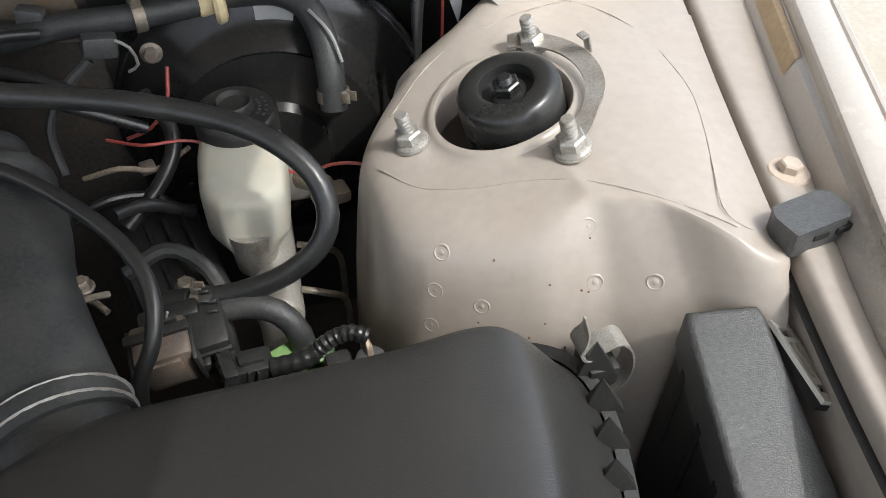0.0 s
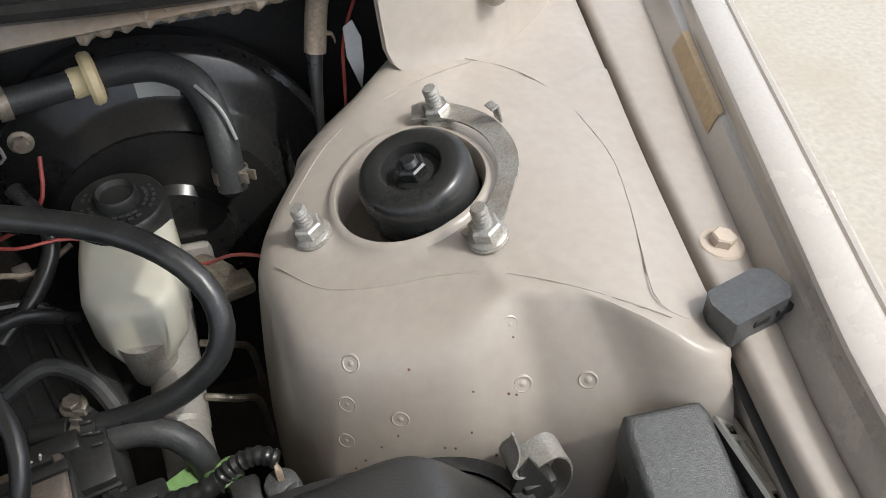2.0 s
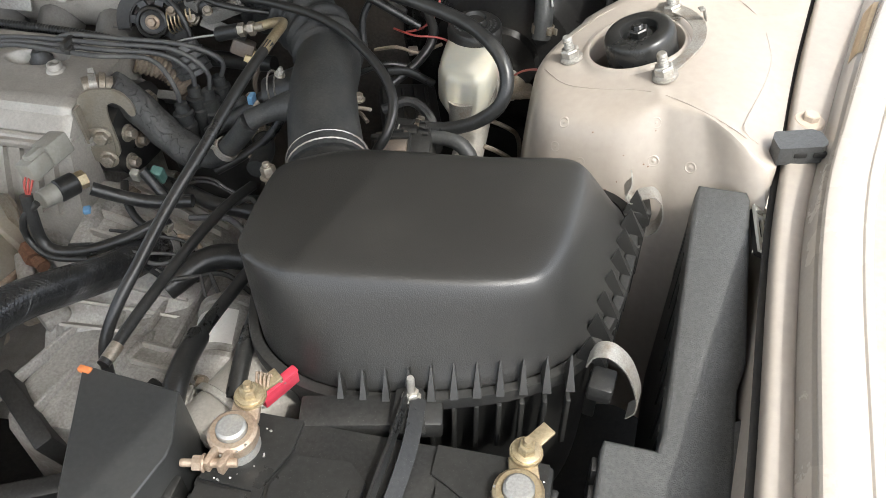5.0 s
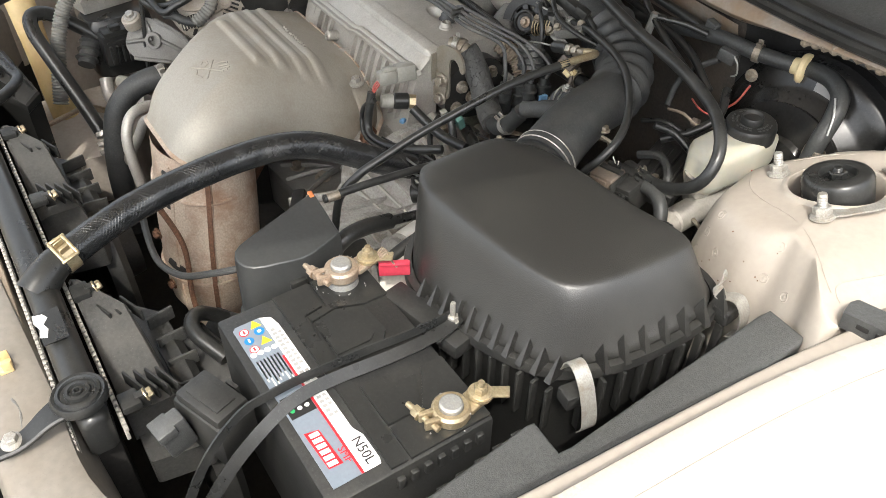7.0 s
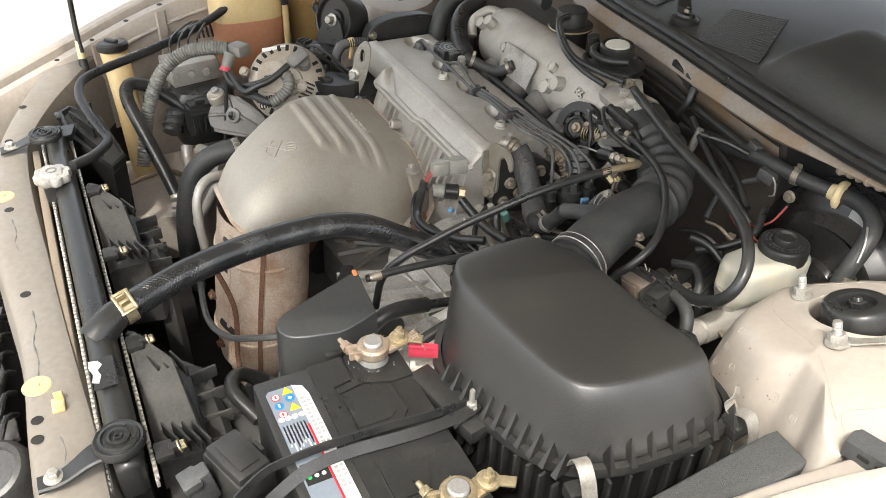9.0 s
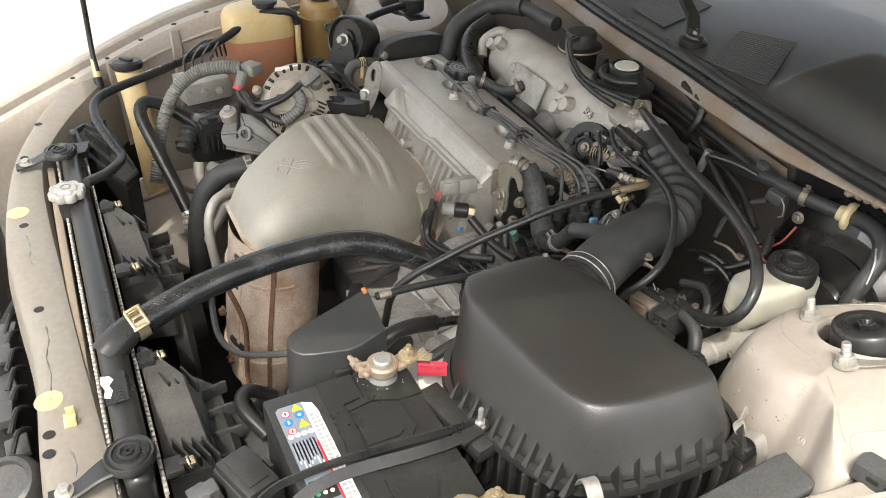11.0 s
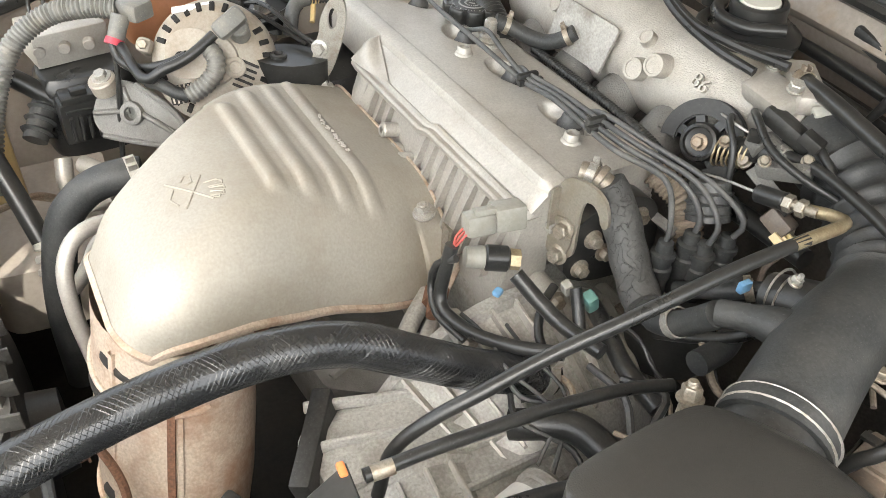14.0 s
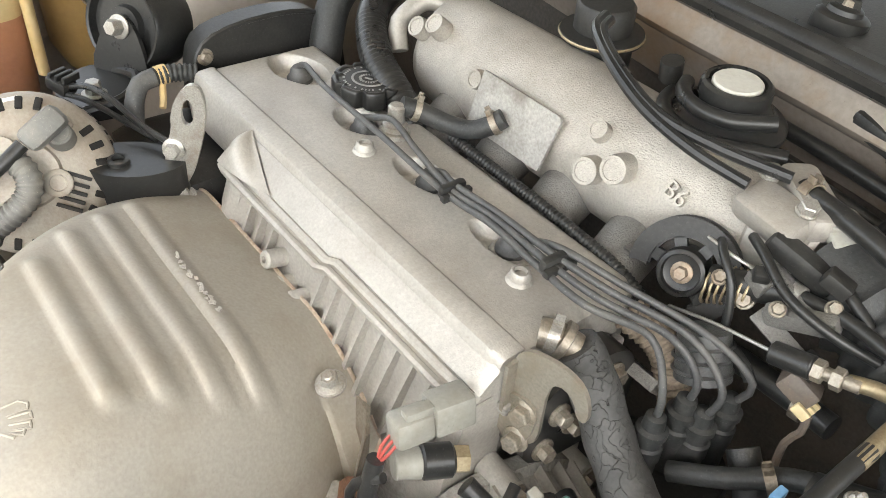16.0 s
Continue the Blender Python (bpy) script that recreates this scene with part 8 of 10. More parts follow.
for k in range(7):
    bm = bmesh.new()
    box(bm, (-0.06 + 0.042 * k, -0.125 - 0.012 * rnd.random(), 0.672 + 0.012 * (k % 3)), (0.036, 0.030, 0.010 + 0.006 * (k % 2)), 0.003, turn(8, 4, -12 + 8 * (k % 4)))
    part("rib", bm, SHROUD, hl)
    bm = bmesh.new()
    tube(bm, [(-0.07 + 0.042 * k, -0.108, 0.690), (-0.055 + 0.042 * k, -0.118, 0.704), (-0.03 + 0.042 * k, -0.13, 0.690)], 0.004, 8)
    part("wire", bm, RUBBER, hl)
bm = bmesh.new()
lathe(bm, [(0.040, -0.05), (0.042, 0.02), (0.036, 0.03), (0.030, 0.032), (0.028, 0.024), (0.001, 0.024)], (0.285, -0.128, 0.690), (0.3, -0.3, 1), 28)
part("bulb_cover", bm, SHROUD, hl)
bm = bmesh.new()
loft(bm, [[V(x, -0.30 + 0.15 * (x / 0.7) ** 2, z) for z in (0.35, 0.55, 0.66, 0.70)] for x in [-0.72 + 0.08 * k for k in range(19)]], False, False, closed=False)
single("bumper", bm, FENDER, "champagne front bumper below the radiator support", "car bumper", kind="structure")
# Near-black sheet added to close the front; its colour stands in for shade.
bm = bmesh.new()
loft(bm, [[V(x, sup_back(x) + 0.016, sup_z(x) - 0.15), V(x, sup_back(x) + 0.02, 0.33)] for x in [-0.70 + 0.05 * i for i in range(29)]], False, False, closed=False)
single("front_shade_sheet", bm, DARK, "near-black sheet for the shade behind the support", "body panel", kind="structure")
# Added sheet closing the bay's bottom, coloured as deep shade.
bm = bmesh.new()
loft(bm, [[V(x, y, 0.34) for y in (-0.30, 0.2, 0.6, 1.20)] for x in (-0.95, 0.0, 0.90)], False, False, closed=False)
single("floor_shade_sheet", bm, DARK, "near-black sheet for the shade deep in the engine bay", "floor", kind="structure")


# ---------------------------------------------------------------- intake side
man = thing("intake_manifold", "rough cast aluminium intake plenum with runners", "intake manifold", (-0.04, 0.83, 0.85))
bm = bmesh.new()
rings = []
for x, r, dy in ((-0.262, 0.040, 0.004), (-0.256, 0.052, 0.002), (-0.240, 0.057, 0), (-0.10, 0.058, 0), (0.04, 0.057, 0), (0.085, 0.054, 0.002), (0.115, 0.048, 0.006), (0.135, 0.045, 0.008), (0.140, 0.040, 0.008)):
    rings.append([V(x, 0.848 + dy + r * 0.98 * math.cos(a), 0.908 + r * math.sin(a) + 0.005 * math.cos(a)) for a in [math.tau * k / 40 for k in range(40)]])
loft(bm, rings)
part("plenum", bm, ALU_CAST, man, "rough sand-cast plenum", angle=50)
bm = bmesh.new()
prism(bm, [(-0.052, -0.028), (0.046, -0.028), (0.052, 0.022), (0.048, 0.026), (-0.050, 0.026)], 0, 0.003, 0.001, at_plane((-0.090, 0.7890, 0.918), (1, 0, 0), (0, -0.97, 0.26)))
part("plate", bm, ALU_GRIMY, man, "smooth sheet metal plate")
for x, y, z, r, h, n in ((0.004, 0.794, 0.916, 0.0115, 0.016, (0.15, -1, 0.35)), (0.030, 0.797, 0.931, 0.0115, 0.018, (0.15, -1, 0.35)), (-0.005, 0.803, 0.946, 0.0085, 0.005, (0, -0.8, 0.7)), (-0.150, 0.797, 0.928, 0.009, 0.008, (0, -1, 0.4)), (-0.222, 0.803, 0.950, 0.010, 0.010, (0, -0.8, 0.7)), (-0.245, 0.800, 0.940, 0.010, 0.010, (0, -0.9, 0.6))):
    bm = bmesh.new()
    lathe(bm, [(r * 1.15, -0.02), (r * 1.05, h - 0.003), (r, h), (r * 0.78, h), (r * 0.74, h - 0.001), (0.001, h - 0.001)], (x, y, z), n, 24)
    part("boss", bm, ALU_CAST, man)
text_mesh("B6", 0.020, 0.0025, at_plane((0.081, 0.7995, 0.9355), (0.96, 0.02, -0.20), (0.12, -0.86, 0.50)), ALU_CAST, "lettering", man)
# Runners get the darkened casting, so their shade sits in the colour.
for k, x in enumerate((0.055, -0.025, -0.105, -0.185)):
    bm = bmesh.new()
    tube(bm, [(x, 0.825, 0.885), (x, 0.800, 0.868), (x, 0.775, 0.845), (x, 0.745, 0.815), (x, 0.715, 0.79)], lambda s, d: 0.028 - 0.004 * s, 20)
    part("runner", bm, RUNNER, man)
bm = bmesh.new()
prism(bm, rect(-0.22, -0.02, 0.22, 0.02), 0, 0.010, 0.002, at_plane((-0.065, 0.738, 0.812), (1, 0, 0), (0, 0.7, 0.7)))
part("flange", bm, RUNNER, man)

tb = thing("throttle_valve", "cast throttle valve with black cable wheel and return spring", "throttle valve", (0.15, 0.83, 0.88))
bm = bmesh.new()
cyl(bm, (0.138, 0.852, 0.915), (0.190, 0.849, 0.922), 0.043, 0.041, 32, edge=0.004)
box(bm, (0.150, 0.820, 0.952), (0.055, 0.035, 0.022), 0.006, turn(20, 0, -10))
box(bm, (0.160, 0.845, 0.960), (0.070, 0.030, 0.022), 0.007, turn(0, 5, -35))
part("body", bm, ALU, tb, "grey cast body")
for p, n in ((V(0.170, 0.818, 0.968), (0.2, -0.2, 1)), (V(0.128, 0.838, 0.966), (0, 0, 1)), (V(0.195, 0.838, 0.958), (0.6, -0.4, 0.6))):
    bm = bmesh.new()
    hexhead(bm, p, n, 0.012, 0.007, 0.008)
    part("bolt", bm, STEEL, tb)
bm = bmesh.new()
box(bm, (0.190, 0.835, 0.957), (0.030, 0.020, 0.010), 0.002, turn(10, 15, -30))
hexhead(bm, (0.188, 0.832, 0.963), (0.1, -0.2, 1), 0.008, 0.003, 0.007)
part("sensor_block", bm, CONN_GREY, tb, "pale grey sensor block with screw")
WC, WN = V(0.121, 0.772, 0.898), V(0.25, -0.88, 0.40).normalized()
bm = bmesh.new()
wa, wb = axes(WN)
ar = []
for i in range(30):
    a = radians(-60 + 250 * i / 29)
    ar.append((0.040 * math.cos(a), 0.040 * math.sin(a)))
for i in range(29, -1, -1):
    a = radians(-60 + 250 * i / 29)
    ar.append((0.026 * math.cos(a), 0.026 * math.sin(a)))
wm = at_plane(WC, wa, WN)
prism(bm, ar, -0.016, -0.006, 0, wm)
wheel = part("cable_wheel", bm, PLASTIC_DULL, tb, "black plastic cable wheel")
for z0, z1 in ((-0.018, -0.016), (-0.006, -0.004)):
    bm = bmesh.new()
    prism(bm, [(p[0] * 1.06, p[1] * 1.06) for p in ar], z0, z1, 0, wm)
    part("rim", bm, PLASTIC_DULL, wheel)
for a in (-40, 10, 65, 118, 170):
    bm = bmesh.new()
    prism(bm, [((0.012 if abs(k) > 12 else 0.029) * math.cos(radians(a + k)), (0.012 if abs(k) > 12 else 0.029) * math.sin(radians(a + k))) for k in (-24, -9, 9, 24)], -0.013, -0.006, 0.0008, wm)
    part("spoke", bm, SATIN, wheel)
bm = bmesh.new()
lathe(bm, [(0.0195, -0.02), (0.0195, -0.001), (0.0180, 0.002), (0.0150, 0.003), (0.0140, -0.001), (0.0110, -0.002), (0.002, -0.002)], WC, WN, 32)
part("hub", bm, SATIN, wheel)
bm = bmesh.new()
hexhead(bm, WC - WN * 0.002, WN, 0.0095, 0.006, 0.0085)
part("wheel_nut", bm, COPPER, tb, "browned wheel nut")
SPR = spline([WC + wa * 0.020 - WN * 0.004, WC + wa * 0.036 + wb * 0.006 - WN * 0.004, WC + wa * 0.052 + wb * 0.010 - WN * 0.003], 0.001)
coil = []
for i in range(7 * 16 + 1):
    f = i / (7 * 16)
    p = SPR[min(len(SPR) - 1, int(f * (len(SPR) - 1)))]
    g = math.tau * i / 16
    coil.append(p + (wb * math.cos(g) + WN * math.sin(g)) * 0.0150)
bm = bmesh.new()
tube(bm, coil, 0.0011, 6, straight=True)
part("return_spring", bm, BRONZE, tb, "brassy coil return spring")
bm = bmesh.new()
cyl(bm, WC + wa * 0.02 + V(0.0, 0.004, 0.004), WC + wa * 0.02 + V(0.05, 0.02, 0.02), 0.011, 0.011, 18)
part("spindle", bm, SATIN, tb)
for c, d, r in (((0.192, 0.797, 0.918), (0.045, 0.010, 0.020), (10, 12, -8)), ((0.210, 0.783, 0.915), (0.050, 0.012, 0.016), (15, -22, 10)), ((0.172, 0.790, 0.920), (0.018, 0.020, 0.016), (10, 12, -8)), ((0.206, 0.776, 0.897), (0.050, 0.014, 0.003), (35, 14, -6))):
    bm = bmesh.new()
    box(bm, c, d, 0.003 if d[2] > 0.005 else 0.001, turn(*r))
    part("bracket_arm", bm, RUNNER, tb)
bm = bmesh.new()
hexhead(bm, (0.168, 0.784, 0.902), (0.2, -0.8, 0.5), 0.011, 0.006, 0.008)
part("bracket_bolt", bm, STEEL_OLD, tb)
bm = bmesh.new()
box(bm, (0.187, 0.805, 0.940), (0.055, 0.018, 0.018), 0.005, turn(0, 18, 12))
part("damper", bm, PLASTIC_DULL, tb)
bm = bmesh.new()
tube(bm, [WC + wb * 0.033 - WN * 0.01, V(0.150, 0.782, 0.930), V(0.168, 0.790, 0.925)], 0.0014, 6)
tube(bm, [WC - wb * 0.030 - WN * 0.01, V(0.165, 0.762, 0.886), V(0.214, 0.757, 0.901)], 0.0014, 6)
part("inner_cable", bm, STEEL, tb)
bm = bmesh.new()
cyl(bm, (0.210, 0.757, 0.900), (0.238, 0.758, 0.908), 0.0085, 0.0085, 14, edge=0.001)
part("cable_end", bm, RUBBER, tb)
bm = bmesh.new()
for o in (0.0, 0.012):
    hexhead(bm, (0.238 + o, 0.758 + o * 0.1, 0.908 + o * 0.2), (1, 0.1, 0.2), 0.014, 0.007)
cyl(bm, (0.238, 0.758, 0.908), (0.266, 0.763, 0.913), 0.005, 0.005, 10)
part("adjuster", bm, STEEL_OLD, tb)

for pts, r in (([(0.150, 0.800, 0.940), (0.170, 0.782, 0.945), (0.200, 0.770, 0.935), (0.235, 0.775, 0.925), (0.262, 0.79, 0.915)], 0.0038),
               ([(0.128, 0.800, 0.925), (0.142, 0.780, 0.930), (0.160, 0.772, 0.915), (0.170, 0.766, 0.885), (0.168, 0.76, 0.86)], 0.0034),
               ([(0.196, 0.815, 0.940), (0.222, 0.805, 0.938), (0.248, 0.80, 0.925), (0.262, 0.805, 0.905)], 0.0045)):
    bm = bmesh.new()
    tube(bm, pts, r, 10)
    part("vacuum_hose", bm, RUBBER, tb)
for c, d, r in (((0.215, 0.800, 0.944), (0.020, 0.014, 0.012), (0, 20, 15)), ((0.176, 0.775, 0.935), (0.012, 0.010, 0.010), (20, 0, 40)), ((0.232, 0.770, 0.898), (0.016, 0.014, 0.014), (0, 20, 10))):
    bm = bmesh.new()
    box(bm, c, d, 0.002, turn(*r))
    part("connector", bm, PLASTIC_DULL, tb)
for p in ((0.222, 0.793, 0.930), (0.196, 0.772, 0.920), (0.150, 0.772, 0.915)):
    bm = bmesh.new()
    hexhead(bm, p, (0.3, -0.6, 0.7), 0.008, 0.005, 0.006)
    part("screw", bm, STEEL_OLD, tb)

# EGR valve: black diaphragm with pale cap
eg = thing("vacuum_valve", "black round vacuum valve with pale metal cap", "vacuum valve", (0.062, 0.880, 0.95))
EC = V(0.053, 0.889, 0.970)
bm = bmesh.new()
lathe(bm, [(0.030, -0.034), (0.046, -0.020), (0.049, -0.012), (0.0490, -0.007), (0.046, -0.004), (0.041, -0.002), (0.032, 0.008), (0.0295, 0.012), (0.0292, 0.020), (0.0285, 0.0245), (0.026, 0.0268), (0.0232, 0.0262), (0.0222, 0.0225), (0.001, 0.022)], EC, (0.02, -0.06, 1), 48)
part("housing", bm, SATIN, eg)
bm = bmesh.new()
lathe(bm, [(0.0205, 0.020), (0.0205, 0.0255), (0.019, 0.027), (0.001, 0.027)], EC, (0.02, -0.06, 1), 32)
part("cap", bm, WHITE, eg, "pale corroded cap")
for k in range(2):
    bm = bmesh.new()
    a0 = 195 - 8 * k
    tube(bm, [EC + V((0.040 + 0.012 * k) * math.cos(radians(a)), (0.040 + 0.012 * k) * math.sin(radians(a)), 0.010 - 0.016 * k) for a in range(a0, 320 - 10 * k, 14)] + [EC + V(0.048 + 0.022 * k, -0.012 - 0.010 * k, 0.014 - 0.016 * k)], 0.0066, 12)
    part("hose", bm, RUBBER, eg)
bm = bmesh.new()
cyl(bm, EC + V(-0.062, 0.0, 0.0), EC + V(-0.062, -0.004, 0.018), 0.010, 0.010, 14)
part("stub", bm, RUBBER, eg)
v2 = thing("vacuum_switch", "black vacuum switch with two hoses", "vacuum valve", (-0.10, 0.90, 0.94))
bm = bmesh.new()
lathe(bm, [(0.030, -0.05), (0.032, -0.01), (0.040, -0.008), (0.040, -0.002), (0.028, 0.0), (0.028, 0.022), (0.025, 0.026), (0.012, 0.026), (0.001, 0.026)], (-0.105, 0.905, 0.975), (0, -0.05, 1), 32)
part("housing", bm, PLASTIC_DULL, v2)
bm = bmesh.new()
lathe(bm, [(0.0405, -0.001), (0.0415, 0.0005), (0.0405, 0.002)], (-0.105, 0.905, 0.970), (0, -0.05, 1), 32, False, False)
part("band", bm, BRONZE, v2)
for k in range(2):
    bm = bmesh.new()
    o = 0.010 * k
    tube(bm, [(-0.085 + o, 0.880 - o * 0.5, 1.000), (-0.068 + o, 0.850 - o * 0.3, 1.000), (-0.020 + o, 0.822, 0.992), (0.030 + o, 0.806 + o * 0.4, 0.982), (0.080 + o, 0.806 + 1.2 * o, 0.972 + o * 0.5), (0.125 + 2 * o, 0.815 + 2.0 * o, 0.965 + o)], 0.0048, 9)
    part("hose", bm, RUBBER, v2)

# thick black hoses behind the engine's far end
bm = bmesh.new()
tube(bm, [(-0.345, 0.850, 0.950), (-0.330, 0.800, 0.930), (-0.270, 0.762, 0.910), (-0.205, 0.748, 0.890), (-0.17, 0.742, 0.86)], lambda s, d: 0.0165 * (1 + (0.06 * math.sin(math.tau * d / 0.006) if s > 0.3 else 0)), 16, 0.0018)
single("breather_hose", bm, RUBBER, "black ribbed breather hose behind the valve cover", "hose", angle=80)
bm = bmesh.new()
tube(bm, [(-0.30, 0.90, 0.985), (-0.36, 0.88, 0.975), (-0.39, 0.84, 0.955), (-0.39, 0.79, 0.92), (-0.37, 0.76, 0.86)], 0.019, 16)
tube(bm, [(-0.30, 0.90, 0.985), (-0.24, 0.90, 0.985), (-0.19, 0.905, 0.985)], 0.014, 14)
single("heater_hose", bm, RUBBER_MATT, "thick black hose bending down behind the engine", "hose")
bm = bmesh.new()
tube(bm, [(-0.265, 0.852, 0.945), (-0.285, 0.835, 0.948), (-0.290, 0.805, 0.930), (-0.275, 0.795, 0.905)], 0.010, 12)
single("metal_pipe", bm, ALU, "bent aluminium pipe at the end of the plenum", "pipe")
pcv = thing("breather_pipe", "short grey breather hose with spring clamps", "hose", (-0.13, 0.75, 0.90))
bm = bmesh.new()
tube(bm, [(-0.170, 0.722, 0.912), (-0.160, 0.738, 0.906), (-0.142, 0.752, 0.899), (-0.120, 0.764, 0.899), (-0.105, 0.774, 0.908), (-0.097, 0.783, 0.918)], 0.0092, 12)
part("hose", bm, RUBBER_MATT, pcv)
bm = bmesh.new()
lathe(bm, [(0.015, 0.0), (0.015, 0.006), (0.012, 0.007), (0.012, 0.012), (0.008, 0.014), (0.008, 0.030), (0.006, 0.032)], (-0.168, 0.714, 0.884), (0, 0.05, 1), 18)
part("valve", bm, STEEL, pcv, "pale metal breather valve")
for p, n in (((-0.163, 0.734, 0.908), (0.5, 0.8, -0.3)), ((-0.102, 0.777, 0.912), (0.5, 0.6, 0.5))):
    bm = bmesh.new()
    hose_clamp(bm, p, n, 0.0098, 0.006)
    part("clamp", bm, STEEL_OLD, pcv)

# ignition leads and coil boots
lead = thing("ignition_leads", "four dark grey ignition leads held by clips", "ignition leads", (0.05, 0.70, 0.90))
BOOTS = [(0.180, 0.694, 0.822), (0.184, 0.722, 0.826), (0.197, 0.728, 0.820), (0.201, 0.752, 0.824)]
PLUGS = [(-0.322, 0.702, 0.890), (-0.202, 0.702, 0.890), (-0.096, 0.702, 0.890), (0.011, 0.702, 0.890)]
for k, ((bx, by, bz), (px, py, pz)) in enumerate(zip(BOOTS, PLUGS)):
    bm = bmesh.new()
    s = 0.005 * (k - 1.5)
    pts = [(px, py, pz), (px + 0.020, py - 0.003, pz + 0.010)]
    if k == 0:
        pts += [(-0.25, 0.690, 0.902), (-0.15, 0.686, 0.902)]
    if k == 1:
        pts += [(-0.155, 0.702, 0.910), (-0.11, 0.695, 0.906)]
    if k < 3:
        pts += [(-0.050, 0.688 + s, 0.905 + s * 0.4), (0.010, 0.684 + s, 0.914 + s * 0.4)]
    pts += [(0.070, 0.680 + s * 1.3, 0.918 + s * 0.6), (0.115, 0.690 + s * 2.5, 0.912), (0.150 + 0.008 * k, 0.705 + 0.012 * k, 0.892), (bx - 0.004 + 0.004 * k, by + 0.002, 0.868), (bx, by, bz + 0.015)]
    tube(bm, pts, 0.0029, 10)
    part("lead", bm, LEAD_GREY, lead)
    bm = bmesh.new()
    lathe(bm, [(0.0105, -0.055), (0.0105, -0.02), (0.0118, -0.018), (0.0118, -0.006), (0.0100, -0.004), (0.0100, 0.004), (0.0120, 0.005), (0.0120, 0.010), (0.0085, 0.012), (0.0075, 0.022), (0.0048, 0.024)], (bx, by, bz), (-0.05, 0.05, 1), 18)
    part("boot", bm, RUBBER_MATT, lead)
for p, n in (((-0.050, 0.687, 0.904), (1, 0, 0.1)), ((0.074, 0.680, 0.918), (1, 0.1, 0))):
    bm = bmesh.new()
    box(bm, p, (0.008, 0.026, 0.012), 0.003)
    box(bm, V(*p) + V(0.006, 0.0, -0.002), (0.006, 0.030, 0.006), 0.001)
    part("clip", bm, PLASTIC_DULL, lead)
ds = thing("distributor", "black ignition distributor behind the engine's end", "distributor", (0.18, 0.725, 0.74))
bm = bmesh.new()
lathe(bm, [(0.045, -0.05), (0.048, 0.02), (0.046, 0.028), (0.02, 0.03)], (0.188, 0.724, 0.748), (-0.1, 0, 1), 32)
part("cap", bm, PLASTIC_DULL, ds)
bm = bmesh.new()
cyl(bm, (0.17, 0.724, 0.66), (0.182, 0.724, 0.70), 0.035, 0.04, 24)
part("base", bm, ALU_GRIMY, ds)

# lagged heater hose along the engine's near end
lag = thing("lagged_hose", "cracked foam-lagged hose at the engine's end", "hose", (0.15, 0.66, 0.85))
bm = bmesh.new()
tube(bm, [(0.118, 0.664, 0.880), (0.132, 0.670, 0.862), (0.150, 0.670, 0.840), (0.172, 0.666, 0.818), (0.196, 0.658, 0.808), (0.212, 0.652, 0.806)], lambda s, d: 0.0185 + 0.0006 * math.sin(d * 190), 24, 0.003)
LAG = material("cracked_grey_foam", (0.075, 0.075, 0.073), 0.6, 0.0, 0.2, 60, 0.0, 250, (0.045, 0.045, 0.044), 0.5, 40)
nt = LAG.node_tree
vo = nt.nodes.new("ShaderNodeTexVoronoi")
vo.feature = "DISTANCE_TO_EDGE"
vo.inputs["Scale"].default_value = 60
wob = nt.nodes.new("ShaderNodeTexNoise")
wob.inputs["Scale"].default_value = 60
geo = nt.nodes.new("ShaderNodeNewGeometry")
addv = nt.nodes.new("ShaderNodeMixRGB")
addv.inputs[0].default_value = 0.05
nt.links.new(geo.outputs["Position"], wob.inputs["Vector"])
nt.links.new(geo.outputs["Position"], addv.inputs[1])
nt.links.new(wob.outputs[1], addv.inputs[2])
nt.links.new(addv.outputs[0], vo.inputs["Vector"])
crack = nt.nodes.new("ShaderNodeMapRange")
crack.inputs["From Max"].default_value = 0.022
nt.links.new(vo.outputs["Distance"], crack.inputs[0])
cb_ = nt.nodes.new("ShaderNodeBump")
cb_.inputs["Strength"].default_value, cb_.inputs["Distance"].default_value = 1.0, 0.0012
nt.links.new(crack.outputs[0], cb_.inputs["Height"])
nt.links.new(cb_.outputs[0], nt.nodes["Principled BSDF"].inputs["Normal"])
part("lagging", bm, LAG, lag)
bm = bmesh.new()
tube(bm, [(0.098, 0.650, 0.884), (0.108, 0.657, 0.884), (0.120, 0.665, 0.878)], 0.0115, 16)
lathe(bm, [(0.0125, -0.004), (0.0150, -0.003), (0.0150, 0.003), (0.0125, 0.004)], (0.112, 0.660, 0.882), (0.7, 0.4, -0.3), 20)
part("stub", bm, STEEL_OLD, lag)
bm = bmesh.new()
hose_clamp(bm, (0.106, 0.656, 0.8845), (0.8, 0.5, -0.1), 0.0128, 0.008, (0, -0.3, 1))
part("clamp", bm, STEEL, lag)
bm = bmesh.new()
tube(bm, [(0.208, 0.653, 0.806), (0.230, 0.646, 0.810), (0.252, 0.643, 0.826), (0.275, 0.641, 0.852), (0.290, 0.640, 0.872)], 0.0115, 14)
part("hose", bm, RUBBER_MATT, lag)
bm = bmesh.new()
hose_clamp(bm, (0.254, 0.643, 0.829), (0.6, -0.05, 0.75), 0.0122, 0.009, (-0.3, -0.3, 0.9))
part("clamp", bm, STEEL, lag)
HOOK_MAT = material("worn_passivated_steel", (0.31, 0.285, 0.24), 0.42, 0.45, 0.12, 80, 0.08, 300, (0.22, 0.17, 0.11), 0.5, 30)
# hooked bracket, plugs and sensor at the near end
hk = thing("hook_bracket", "yellow passivated hook bracket at the engine's end", "bracket", (0.13, 0.615, 0.86))
bm = bmesh.new()
HOOK = at_plane((0, 0.606, 0), (1, 0.12, 0), (0.12, -1, 0))
